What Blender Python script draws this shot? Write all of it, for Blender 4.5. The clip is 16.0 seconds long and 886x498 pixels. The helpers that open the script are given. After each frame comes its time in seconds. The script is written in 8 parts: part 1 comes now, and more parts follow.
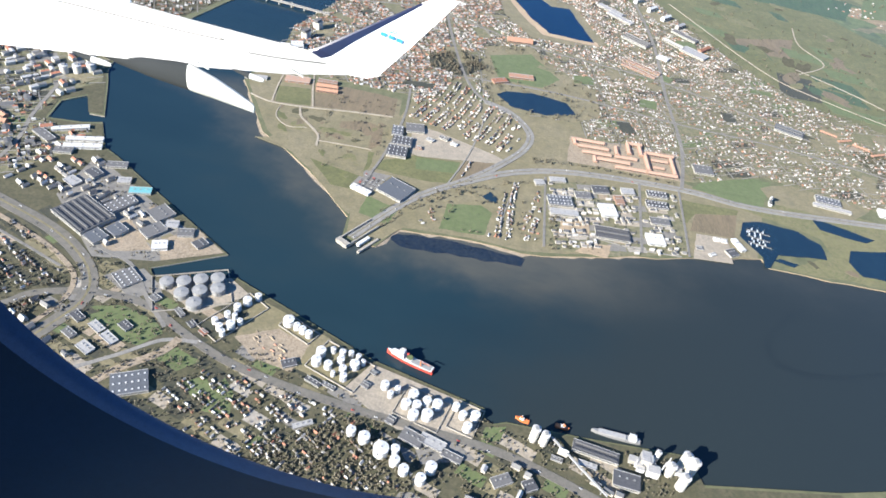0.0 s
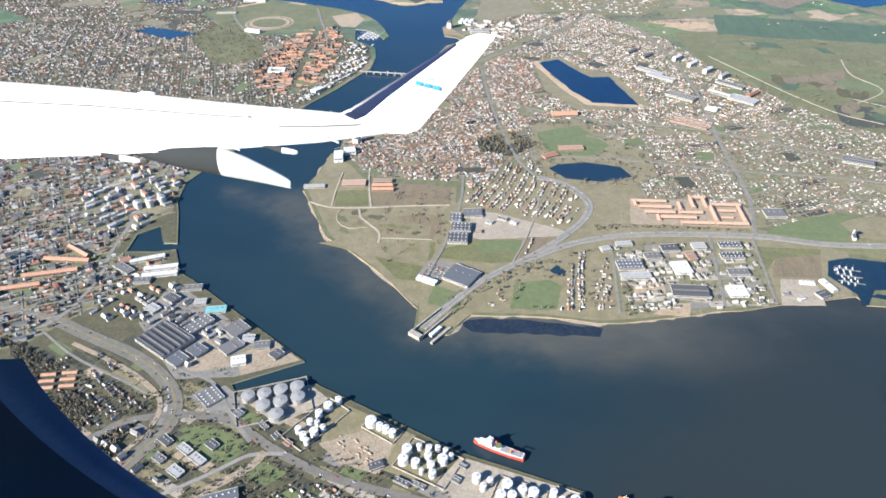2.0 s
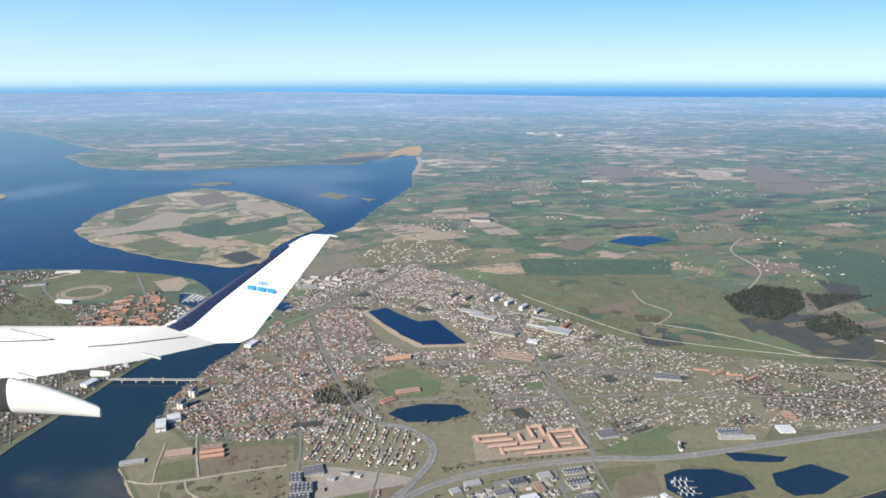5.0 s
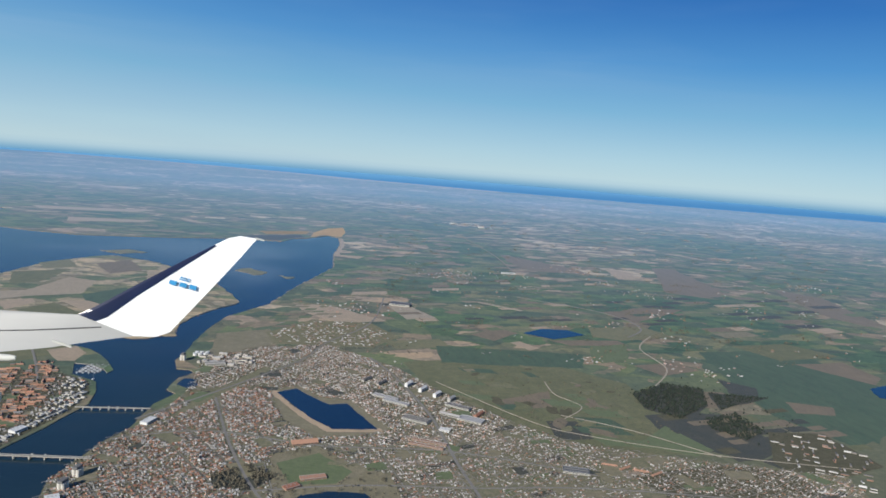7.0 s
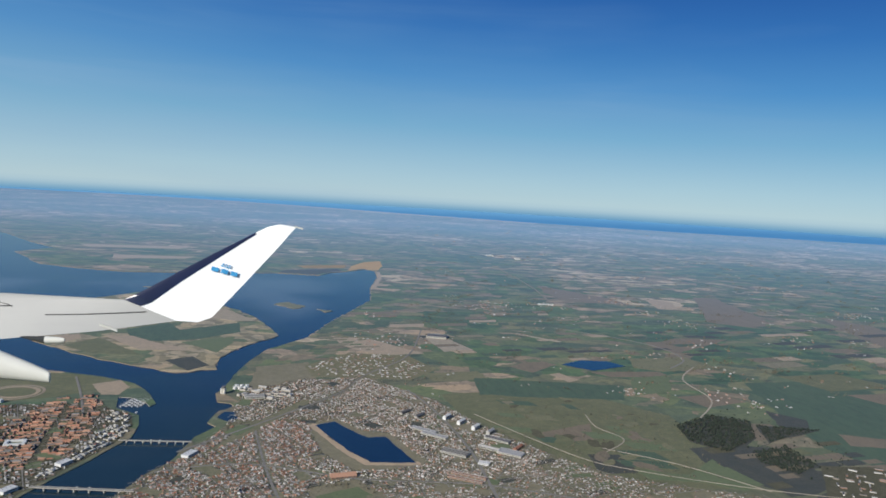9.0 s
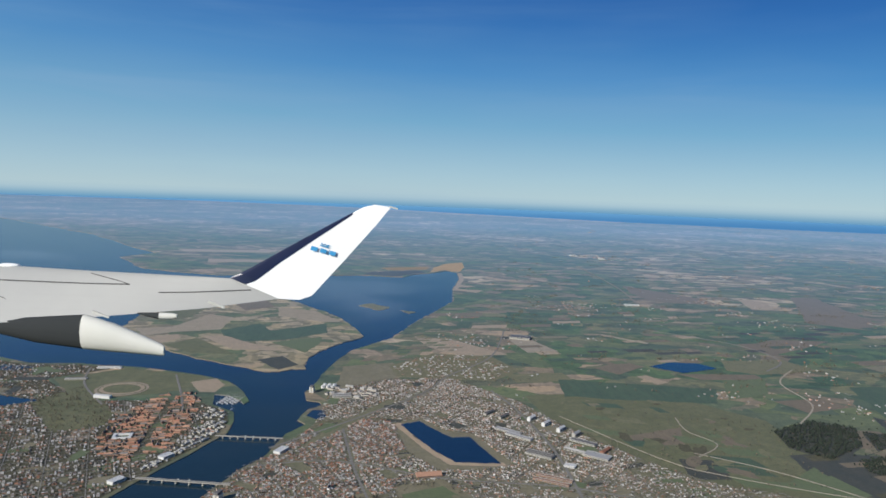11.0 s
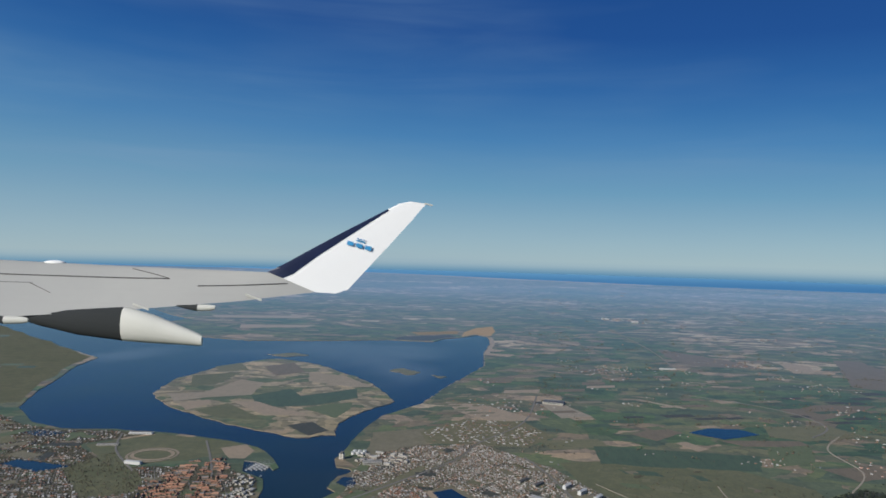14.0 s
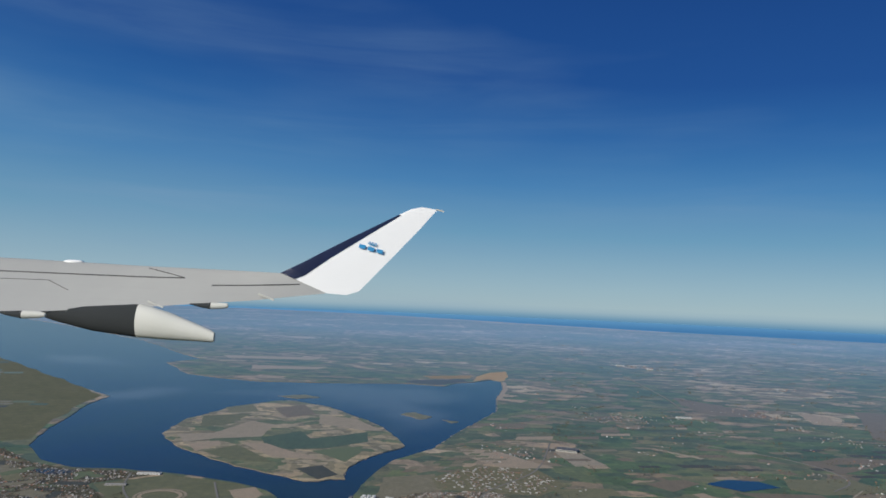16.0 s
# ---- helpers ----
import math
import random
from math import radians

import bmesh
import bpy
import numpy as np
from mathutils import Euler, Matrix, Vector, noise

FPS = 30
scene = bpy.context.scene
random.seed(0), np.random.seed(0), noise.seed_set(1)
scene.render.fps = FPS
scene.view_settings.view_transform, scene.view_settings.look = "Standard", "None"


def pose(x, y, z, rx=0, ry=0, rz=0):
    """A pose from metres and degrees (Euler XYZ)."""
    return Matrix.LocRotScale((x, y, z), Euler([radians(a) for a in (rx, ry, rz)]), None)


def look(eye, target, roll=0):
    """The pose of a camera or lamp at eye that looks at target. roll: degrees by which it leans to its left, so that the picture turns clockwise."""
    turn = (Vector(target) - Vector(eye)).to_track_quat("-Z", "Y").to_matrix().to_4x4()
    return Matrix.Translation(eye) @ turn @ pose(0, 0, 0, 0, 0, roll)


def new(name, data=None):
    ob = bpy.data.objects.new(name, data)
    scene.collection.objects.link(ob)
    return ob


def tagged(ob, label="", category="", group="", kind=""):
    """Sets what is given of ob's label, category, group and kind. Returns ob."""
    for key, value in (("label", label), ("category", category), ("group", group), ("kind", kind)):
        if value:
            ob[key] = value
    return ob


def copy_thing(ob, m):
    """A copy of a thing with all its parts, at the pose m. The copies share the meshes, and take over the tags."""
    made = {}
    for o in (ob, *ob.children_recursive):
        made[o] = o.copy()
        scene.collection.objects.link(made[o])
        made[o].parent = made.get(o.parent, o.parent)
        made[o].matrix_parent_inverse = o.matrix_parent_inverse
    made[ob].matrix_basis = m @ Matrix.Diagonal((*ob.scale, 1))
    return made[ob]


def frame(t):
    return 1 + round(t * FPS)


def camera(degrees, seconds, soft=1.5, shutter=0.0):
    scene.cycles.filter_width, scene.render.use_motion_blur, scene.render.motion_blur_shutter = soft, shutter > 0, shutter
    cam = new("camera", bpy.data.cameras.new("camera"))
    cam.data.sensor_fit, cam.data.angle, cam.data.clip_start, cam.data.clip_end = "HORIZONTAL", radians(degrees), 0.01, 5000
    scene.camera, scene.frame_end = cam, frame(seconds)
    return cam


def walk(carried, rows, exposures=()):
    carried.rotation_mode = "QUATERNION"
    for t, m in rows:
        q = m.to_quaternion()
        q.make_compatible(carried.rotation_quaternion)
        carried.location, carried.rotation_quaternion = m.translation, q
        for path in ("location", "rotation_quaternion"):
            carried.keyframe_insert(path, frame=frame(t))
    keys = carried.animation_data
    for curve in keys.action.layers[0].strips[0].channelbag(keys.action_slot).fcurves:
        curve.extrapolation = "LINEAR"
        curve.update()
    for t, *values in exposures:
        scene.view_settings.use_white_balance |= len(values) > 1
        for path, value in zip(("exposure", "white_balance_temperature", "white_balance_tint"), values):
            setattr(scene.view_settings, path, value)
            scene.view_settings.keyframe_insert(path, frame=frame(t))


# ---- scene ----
# The country is built at one eighth of its size (1 unit is 8 m of land); the aircraft wing is at its true size.
cam = camera(64.71, 16.0, soft=1.7)


def eye_pose(x, y, z, heading, pitch, roll):
    h, p = radians(heading), radians(pitch)
    way = Vector((-math.sin(h) * math.cos(p), math.cos(h) * math.cos(p), math.sin(p)))
    eye = Vector((x, y, z))
    return look(eye, eye + way * 10, roll)


walk(cam, [
    (0.0, eye_pose(0.19, -0.47, 103.26, -0.34, -40.78, 11.49)),
    (0.5, eye_pose(0.34, -0.16, 102.81, 6.00, -39.06, 4.87)),
    (1.0, eye_pose(0.08, 0.35, 102.38, 4.94, -37.21, 4.59)),
    (1.5, eye_pose(0.19, 0.44, 102.24, 5.02, -36.49, 2.22)),
    (2.0, eye_pose(0.24, 0.40, 102.09, 7.47, -34.32, -0.85)),
    (2.5, eye_pose(0.30, 0.52, 101.98, 6.55, -32.97, -0.24)),
    (3.0, eye_pose(0.38, 0.66, 101.90, 6.95, -29.54, -1.38)),
    (3.5, eye_pose(0.40, 0.66, 101.73, 6.74, -25.52, -1.60)),
    (4.0, eye_pose(0.26, 0.76, 101.63, 0.51, -18.63, -0.33)),
    (6.3, eye_pose(0.07, 0.16, 100.68, -10.12, -11.79, 0.90)),
    (6.5, eye_pose(0.08, 0.09, 100.74, -10.60, -10.58, 2.29)),
    (7.0, eye_pose(-0.02, -0.12, 100.18, -13.67, -6.86, 4.48)),
    (7.5, eye_pose(-0.02, -0.16, 99.93, -12.44, -6.44, 4.18)),
    (8.0, eye_pose(-0.01, -0.12, 99.73, -11.86, -6.19, 4.18)),
    (8.5, eye_pose(-0.01, -0.14, 99.56, -11.99, -5.39, 4.16)),
    (9.0, eye_pose(-0.00, -0.24, 99.47, -10.52, -4.39, 3.34)),
    (11.5, eye_pose(-0.21, -0.20, 98.93, -2.49, -4.52, 1.65)),
    (12.0, eye_pose(-0.22, -0.19, 98.73, -1.63, -3.74, 1.13)),
    (12.5, eye_pose(-0.22, -0.22, 98.57, -1.70, -3.01, 1.18)),
    (13.0, eye_pose(-0.23, -0.23, 98.36, -1.44, -1.45, 1.27)),
    (13.5, eye_pose(-0.21, -0.23, 98.18, -1.25, -0.41, 1.34)),
    (14.0, eye_pose(-0.22, -0.27, 98.02, -1.20, 0.64, 1.50)),
    (14.5, eye_pose(-0.21, -0.28, 97.94, -0.90, 0.99, 1.99)),
    (15.0, eye_pose(-0.15, -0.29, 97.67, 0.00, 2.31, 1.93)),
    (15.5, eye_pose(-0.11, -0.33, 97.48, 0.38, 3.41, 1.98)),
    (16.0, eye_pose(-0.15, -0.39, 97.41, 0.05, 4.17, 2.32)),
], exposures=[(0.0, 1.37), (1.5, 1.37), (2.5, 1.29), (3.5, 1.12), (4.2, 0.86), (6.3, 0.58), (7.0, 0.2), (7.5, 0.2), (8.5, 0.18), (9.0, 0.08), (12.5, 0.03), (13.5, -0.27), (14.5, -0.25), (16.0, -0.27)])

# ---- world and sun ----
SUN_TURN, SUN_HIGH = radians(-133), radians(28)   # bearing of the sun from +y, clockwise; height
world = bpy.data.worlds.new("sky")
scene.world = world
world.use_nodes = True
wt = world.node_tree
wt.nodes.clear()
sky = wt.nodes.new("ShaderNodeTexSky")
sky.sky_type = 'NISHITA'
sky.sun_disc = False
sky.sun_elevation, sky.sun_rotation = SUN_HIGH, SUN_TURN
sky.altitude, sky.air_density, sky.dust_density, sky.ozone_density = 800, 1.0, 0.1, 3.0
bg = wt.nodes.new("ShaderNodeBackground")
bg.inputs[1].default_value = 0.08
out = wt.nodes.new("ShaderNodeOutputWorld")
# thin cirrus streaks high in the sky
tc = wt.nodes.new("ShaderNodeTexCoord")
mp = wt.nodes.new("ShaderNodeMapping")
mp.inputs["Rotation"].default_value = (0, radians(14), 0)
mp.inputs["Scale"].default_value = (1.6, 1.6, 7)
cn = wt.nodes.new("ShaderNodeTexNoise")
cn.inputs["Scale"].default_value, cn.inputs["Detail"].default_value, cn.inputs["Roughness"].default_value = 1.1, 4, 0.45
cr = wt.nodes.new("ShaderNodeMapRange")
cr.inputs[1].default_value, cr.inputs[2].default_value, cr.inputs[3].default_value, cr.inputs[4].default_value = 0.40, 0.80, 0.0, 0.42
cm = wt.nodes.new("ShaderNodeMix")
cm.data_type = 'RGBA'
cm.inputs[7].default_value = (3.0, 5.0, 7.4, 1)
wt.links.new(tc.outputs["Generated"], mp.inputs[0])
wt.links.new(mp.outputs[0], cn.inputs["Vector"])
mp2 = wt.nodes.new("ShaderNodeMapping")
mp2.inputs["Rotation"].default_value = (0, radians(-13), 0)
mp2.inputs["Scale"].default_value = (2.2, 2.2, 22)
cn2 = wt.nodes.new("ShaderNodeTexNoise")
cn2.inputs["Scale"].default_value, cn2.inputs["Detail"].default_value, cn2.inputs["Roughness"].default_value, cn2.inputs["Distortion"].default_value = 1.0, 6, 0.58, 0.5
wt.links.new(tc.outputs["Generated"], mp2.inputs[0])
wt.links.new(mp2.outputs[0], cn2.inputs["Vector"])
streak = wt.nodes.new("ShaderNodeMapRange")
streak.inputs[1].default_value, streak.inputs[2].default_value, streak.inputs[3].default_value, streak.inputs[4].default_value = 0.40, 0.72, 0.35, 1.25
wt.links.new(cn2.outputs[0], streak.inputs[0])
veil = wt.nodes.new("ShaderNodeMath")
veil.operation, veil.use_clamp = 'MULTIPLY', True
wt.links.new(cn.outputs[0], cr.inputs[0])
wt.links.new(cr.outputs[0], veil.inputs[0])
wt.links.new(streak.outputs[0], veil.inputs[1])
wt.links.new(veil.outputs[0], cm.inputs[0])
deep = wt.nodes.new("ShaderNodeMix")
deep.data_type, deep.blend_type = 'RGBA', 'MULTIPLY'
deep.inputs[0].default_value = 1.0
deep.inputs[7].default_value = (0.35, 0.80, 1.14, 1)
wt.links.new(sky.outputs[0], deep.inputs[6])
# over the land the air is thick: pale at the horizon, deepening with height and away from the sun
low = wt.nodes.new("ShaderNodeSeparateXYZ")
wt.links.new(tc.outputs["Generated"], low.inputs[0])
side = wt.nodes.new("ShaderNodeMath")
side.operation = 'MULTIPLY_ADD'
side.inputs[1].default_value, side.inputs[2].default_value = 0.4, 2.26
wt.links.new(low.outputs[0], side.inputs[0])
lift = wt.nodes.new("ShaderNodeMath")
lift.operation, lift.use_clamp = 'MULTIPLY', True
wt.links.new(side.outputs[0], lift.inputs[0])
wt.links.new(low.outputs[2], lift.inputs[1])
air = wt.nodes.new("ShaderNodeValToRGB")
while len(air.color_ramp.elements) < 7:
    air.color_ramp.elements.new(0.5)
for el, (p, c) in zip(air.color_ramp.elements, (
        (0.0, (0.70, 0.91, 1.0)), (0.06, (0.60, 0.85, 0.99)), (0.22, (0.28, 0.61, 0.89)), (0.38, (0.115, 0.39, 0.81)),
        (0.54, (0.050, 0.235, 0.66)), (0.70, (0.026, 0.140, 0.52)), (1.0, (0.018, 0.100, 0.42)))):
    el.position, el.color = p, (*c, 1)
wt.links.new(lift.outputs[0], air.inputs[0])
full = wt.nodes.new("ShaderNodeVectorMath")
full.operation = 'SCALE'
full.inputs["Scale"].default_value = 8.0
wt.links.new(air.outputs[0], full.inputs[0])
lr = wt.nodes.new("ShaderNodeMapRange")
lr.inputs[1].default_value, lr.inputs[2].default_value, lr.inputs[3].default_value, lr.inputs[4].default_value = 0.45, 0.75, 0.9, 0.0
wt.links.new(low.outputs[2], lr.inputs[0])
hm = wt.nodes.new("ShaderNodeMix")
hm.data_type = 'RGBA'
wt.links.new(lr.outputs[0], hm.inputs[0])
wt.links.new(deep.outputs[2], hm.inputs[6])
wt.links.new(full.outputs[0], hm.inputs[7])
wt.links.new(hm.outputs[2], cm.inputs[6])
wt.links.new(cm.outputs[2], bg.inputs[0])
wt.links.new(bg.outputs[0], out.inputs[0])

sun_data = bpy.data.lights.new("sun", 'SUN')
sun_data.energy, sun_data.angle, sun_data.color = 5.2, radians(0.53), (1.0, 0.95, 0.87)
sun = new("sun", sun_data)
to_sun = Vector((math.sin(SUN_TURN) * math.cos(SUN_HIGH), math.cos(SUN_TURN) * math.cos(SUN_HIGH), math.sin(SUN_HIGH)))
sun.matrix_world = look((0, 0, 300), Vector((0, 0, 300)) - to_sun)

# ---- materials ----
def nodes(name, rough=0.8, metal=0.0):
    m = bpy.data.materials.new(name)
    m.use_nodes = True
    t = m.node_tree
    b = t.nodes["Principled BSDF"]
    b.inputs["Roughness"].default_value, b.inputs["Metallic"].default_value = rough, metal
    return m, t, b


def place(t, scale=(1, 1, 1), turn=0.0):
    g = t.nodes.new("ShaderNodeNewGeometry")
    mpn = t.nodes.new("ShaderNodeMapping")
    mpn.inputs["Scale"].default_value = scale
    mpn.inputs["Rotation"].default_value = (0, 0, radians(turn))
    t.links.new(g.outputs["Position"], mpn.inputs[0])
    return mpn.outputs[0]


def noise_of(t, vec, scale, detail=4, rough=0.6):
    n = t.nodes.new("ShaderNodeTexNoise")
    n.inputs["Scale"].default_value, n.inputs["Detail"].default_value, n.inputs["Roughness"].default_value = scale, detail, rough
    t.links.new(vec, n.inputs["Vector"])
    return n.outputs[0]


def ramp(t, fac, stops, constant=False):
    r = t.nodes.new("ShaderNodeValToRGB")
    e = r.color_ramp.elements
    while len(e) < len(stops):
        e.new(0.5)
    for q, (p, c) in zip(e, stops):
        q.position, q.color = p, (*c, 1)
    if constant:
        r.color_ramp.interpolation = 'CONSTANT'
    t.links.new(fac, r.inputs[0])
    return r.outputs[0]


def mix(t, fac, a, b, kind='MIX'):
    x = t.nodes.new("ShaderNodeMix")
    x.data_type, x.blend_type = 'RGBA', kind
    for sock, v in ((x.inputs[0], fac), (x.inputs[6], a), (x.inputs[7], b)):
        if hasattr(v, "is_linked"):
            t.links.new(v, sock)
        else:
            sock.default_value = (*v, 1) if isinstance(v, tuple) else v
    return x.outputs[2]


def bumped(t, b, h, strength, dist):
    n = t.nodes.new("ShaderNodeBump")
    n.inputs["Strength"].default_value, n.inputs["Distance"].default_value = strength, dist
    t.links.new(h, n.inputs["Height"])
    t.links.new(n.outputs[0], b.inputs["Normal"])


def two_scale(name, c1, c2, c3, big, fine, rough=0.85, metal=0.0, bump=0.0, dist=0.1, turn=0.0, stretch=(1, 1, 1)):
    """A surface with a coarse blotch between c1 and c2 and fine specks of c3."""
    m, t, b = nodes(name, rough, metal)
    v = place(t, stretch, turn)
    n1, n2 = noise_of(t, v, big, 5), noise_of(t, v, fine, 6, 0.7)
    base = ramp(t, n1, [(0.35, c1), (0.65, c2)])
    worn = noise_of(t, v, math.sqrt(big * fine), 6, 0.72)
    base = mix(t, 1.0, base, ramp(t, worn, [(0.32, (0.74, 0.76, 0.77)), (0.68, (1.22, 1.19, 1.14))]), 'MULTIPLY')
    speck = ramp(t, n2, [(0.45, (0, 0, 0)), (0.7, (1, 1, 1))])
    t.links.new(mix(t, speck, base, c3), b.inputs["Base Color"])
    if bump:
        bumped(t, b, n2, bump, dist)
    return m


def plain(name, colour, rough=0.6, metal=0.0, vary=0.25, fine=3.0):
    """Paint or roof with grime at two scales and a shade of its own on every loose piece."""
    m, t, b = nodes(name, rough, metal)
    v = place(t)
    g = t.nodes.new("ShaderNodeNewGeometry")
    dark = tuple(c * (1 - vary) for c in colour)
    lite = tuple(min(0.9, c * (1 + vary)) for c in colour)
    isl = ramp(t, g.outputs["Random Per Island"], [(0.0, dark), (0.5, colour), (1.0, lite)])
    n = noise_of(t, v, fine, 5, 0.65)
    shade = ramp(t, n, [(0.3, (0.72, 0.72, 0.72)), (0.7, (1.08, 1.08, 1.08))])
    t.links.new(mix(t, 1.0, isl, shade, 'MULTIPLY'), b.inputs["Base Color"])
    return m


def haze_sheen(t, b):
    """Distance haze put into the fields' coat and bluish sheen, stronger towards the sea."""
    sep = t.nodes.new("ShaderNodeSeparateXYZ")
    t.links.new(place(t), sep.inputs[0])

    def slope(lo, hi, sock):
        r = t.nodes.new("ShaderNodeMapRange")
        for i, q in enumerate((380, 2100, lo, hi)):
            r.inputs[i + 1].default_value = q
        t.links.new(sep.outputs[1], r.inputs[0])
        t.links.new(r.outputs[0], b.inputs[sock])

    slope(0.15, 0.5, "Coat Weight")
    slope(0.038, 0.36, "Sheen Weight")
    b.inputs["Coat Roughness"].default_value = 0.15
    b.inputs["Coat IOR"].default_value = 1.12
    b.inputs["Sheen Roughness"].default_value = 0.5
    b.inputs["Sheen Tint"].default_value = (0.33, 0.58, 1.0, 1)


def farmland(name="farmland", wide=30, deep=17, turn=24, island=False):
    """Fields: blocks of pasture, crop, ploughed earth and fallow that gather in districts, with hedges between."""
    m, t, b = nodes(name, 0.95)
    flat = place(t, (1, 1, 0))
    w = noise_of(t, flat, 0.02, 3)

    def cells(size, angle, pick):
        v = place(t, (1 / size[0], 1 / size[1], 0), angle)
        off = t.nodes.new("ShaderNodeVectorMath")
        off.operation = 'MULTIPLY_ADD'
        off.inputs[1].default_value = (1.6, 1.1, 0)
        t.links.new(w, off.inputs[0])
        t.links.new(v, off.inputs[2])
        vo = t.nodes.new("ShaderNodeTexVoronoi")
        vo.distance, vo.inputs["Randomness"].default_value, vo.inputs["Scale"].default_value = 'CHEBYCHEV', 0.9, 1.0
        t.links.new(off.outputs[0], vo.inputs["Vector"])
        sep = t.nodes.new("ShaderNodeSeparateColor")
        t.links.new(vo.outputs["Color"], sep.inputs[0])
        return sep.outputs[pick]

    district = noise_of(t, flat, 0.0035 if not island else 0.02, 3, 0.5)
    k = t.nodes.new("ShaderNodeMath")
    k.operation = 'MULTIPLY_ADD'
    k.inputs[1].default_value = 0.72
    sh = t.nodes.new("ShaderNodeMath")
    sh.operation = 'MULTIPLY_ADD'
    sh.inputs[1].default_value, sh.inputs[2].default_value = 1.9, -0.80
    t.links.new(district, sh.inputs[0])
    t.links.new(cells((wide, deep), turn, 0), k.inputs[0])
    t.links.new(sh.outputs[0], k.inputs[2])
    crops = ramp(t, k.outputs[0], [
        (0.0, (0.040, 0.080, 0.036)), (0.14, (0.062, 0.104, 0.040)), (0.26, (0.094, 0.118, 0.050)), (0.36, (0.056, 0.082, 0.046)),
        (0.45, (0.118, 0.122, 0.062)), (0.55, (0.074, 0.098, 0.050)), (0.64, (0.175, 0.140, 0.090)), (0.73, (0.098, 0.102, 0.058)),
        (0.80, (0.260, 0.200, 0.135)), (0.90, (0.130, 0.122, 0.074)), (0.96, (0.330, 0.270, 0.190))], True)
    if island:
        crops = ramp(t, k.outputs[0], [
            (0.0, (0.120, 0.128, 0.062)), (0.2, (0.085, 0.110, 0.050)), (0.34, (0.240, 0.200, 0.122)), (0.5, (0.165, 0.142, 0.084)),
            (0.64, (0.300, 0.245, 0.160)), (0.78, (0.145, 0.138, 0.074)), (0.9, (0.250, 0.200, 0.130))], True)
    tint = ramp(t, cells((11, 8), -12, 1), [(0.0, (0.86, 0.88, 0.86)), (0.5, (1.2, 1.2, 1.2)), (1.0, (1.52, 1.44, 1.32))])
    c = mix(t, 1.0, crops, tint, 'MULTIPLY')
    n2 = noise_of(t, flat, 0.35, 8, 0.72)
    c = mix(t, 1.0, c, ramp(t, n2, [(0.3, (0.62, 0.66, 0.64)), (0.7, (1.28, 1.22, 1.16))]), 'MULTIPLY')
    # hedges, copses and damp ground
    n3 = noise_of(t, flat, 0.045, 9, 0.72)
    c = mix(t, ramp(t, n3, [(0.58, (0, 0, 0)), (0.65, (0.7, 0.7, 0.7))]), c, (0.036, 0.050, 0.030))
    n4 = noise_of(t, place(t, (1, 0.35, 0), 35), 0.16, 7, 0.75)
    c = mix(t, ramp(t, n4, [(0.63, (0, 0, 0)), (0.68, (0.75, 0.75, 0.75))]), c, (0.30, 0.27, 0.20))
    if name == "farmland":
        # rough grass instead of crops round the towns
        sep = t.nodes.new("ShaderNodeSeparateXYZ")
        t.links.new(place(t), sep.inputs[0])
        r = t.nodes.new("ShaderNodeMapRange")
        for i, q in enumerate((215, 330, 1.0, 0.0)):
            r.inputs[i + 1].default_value = q
        t.links.new(sep.outputs[1], r.inputs[0])
        rough_grass = ramp(t, n2, [(0.3, (0.072, 0.082, 0.038)), (0.55, (0.118, 0.120, 0.060)), (0.75, (0.175, 0.160, 0.092))])
        c = mix(t, r.outputs[0], c, rough_grass)
    t.links.new(c, b.inputs["Base Color"])
    haze_sheen(t, b)
    return m


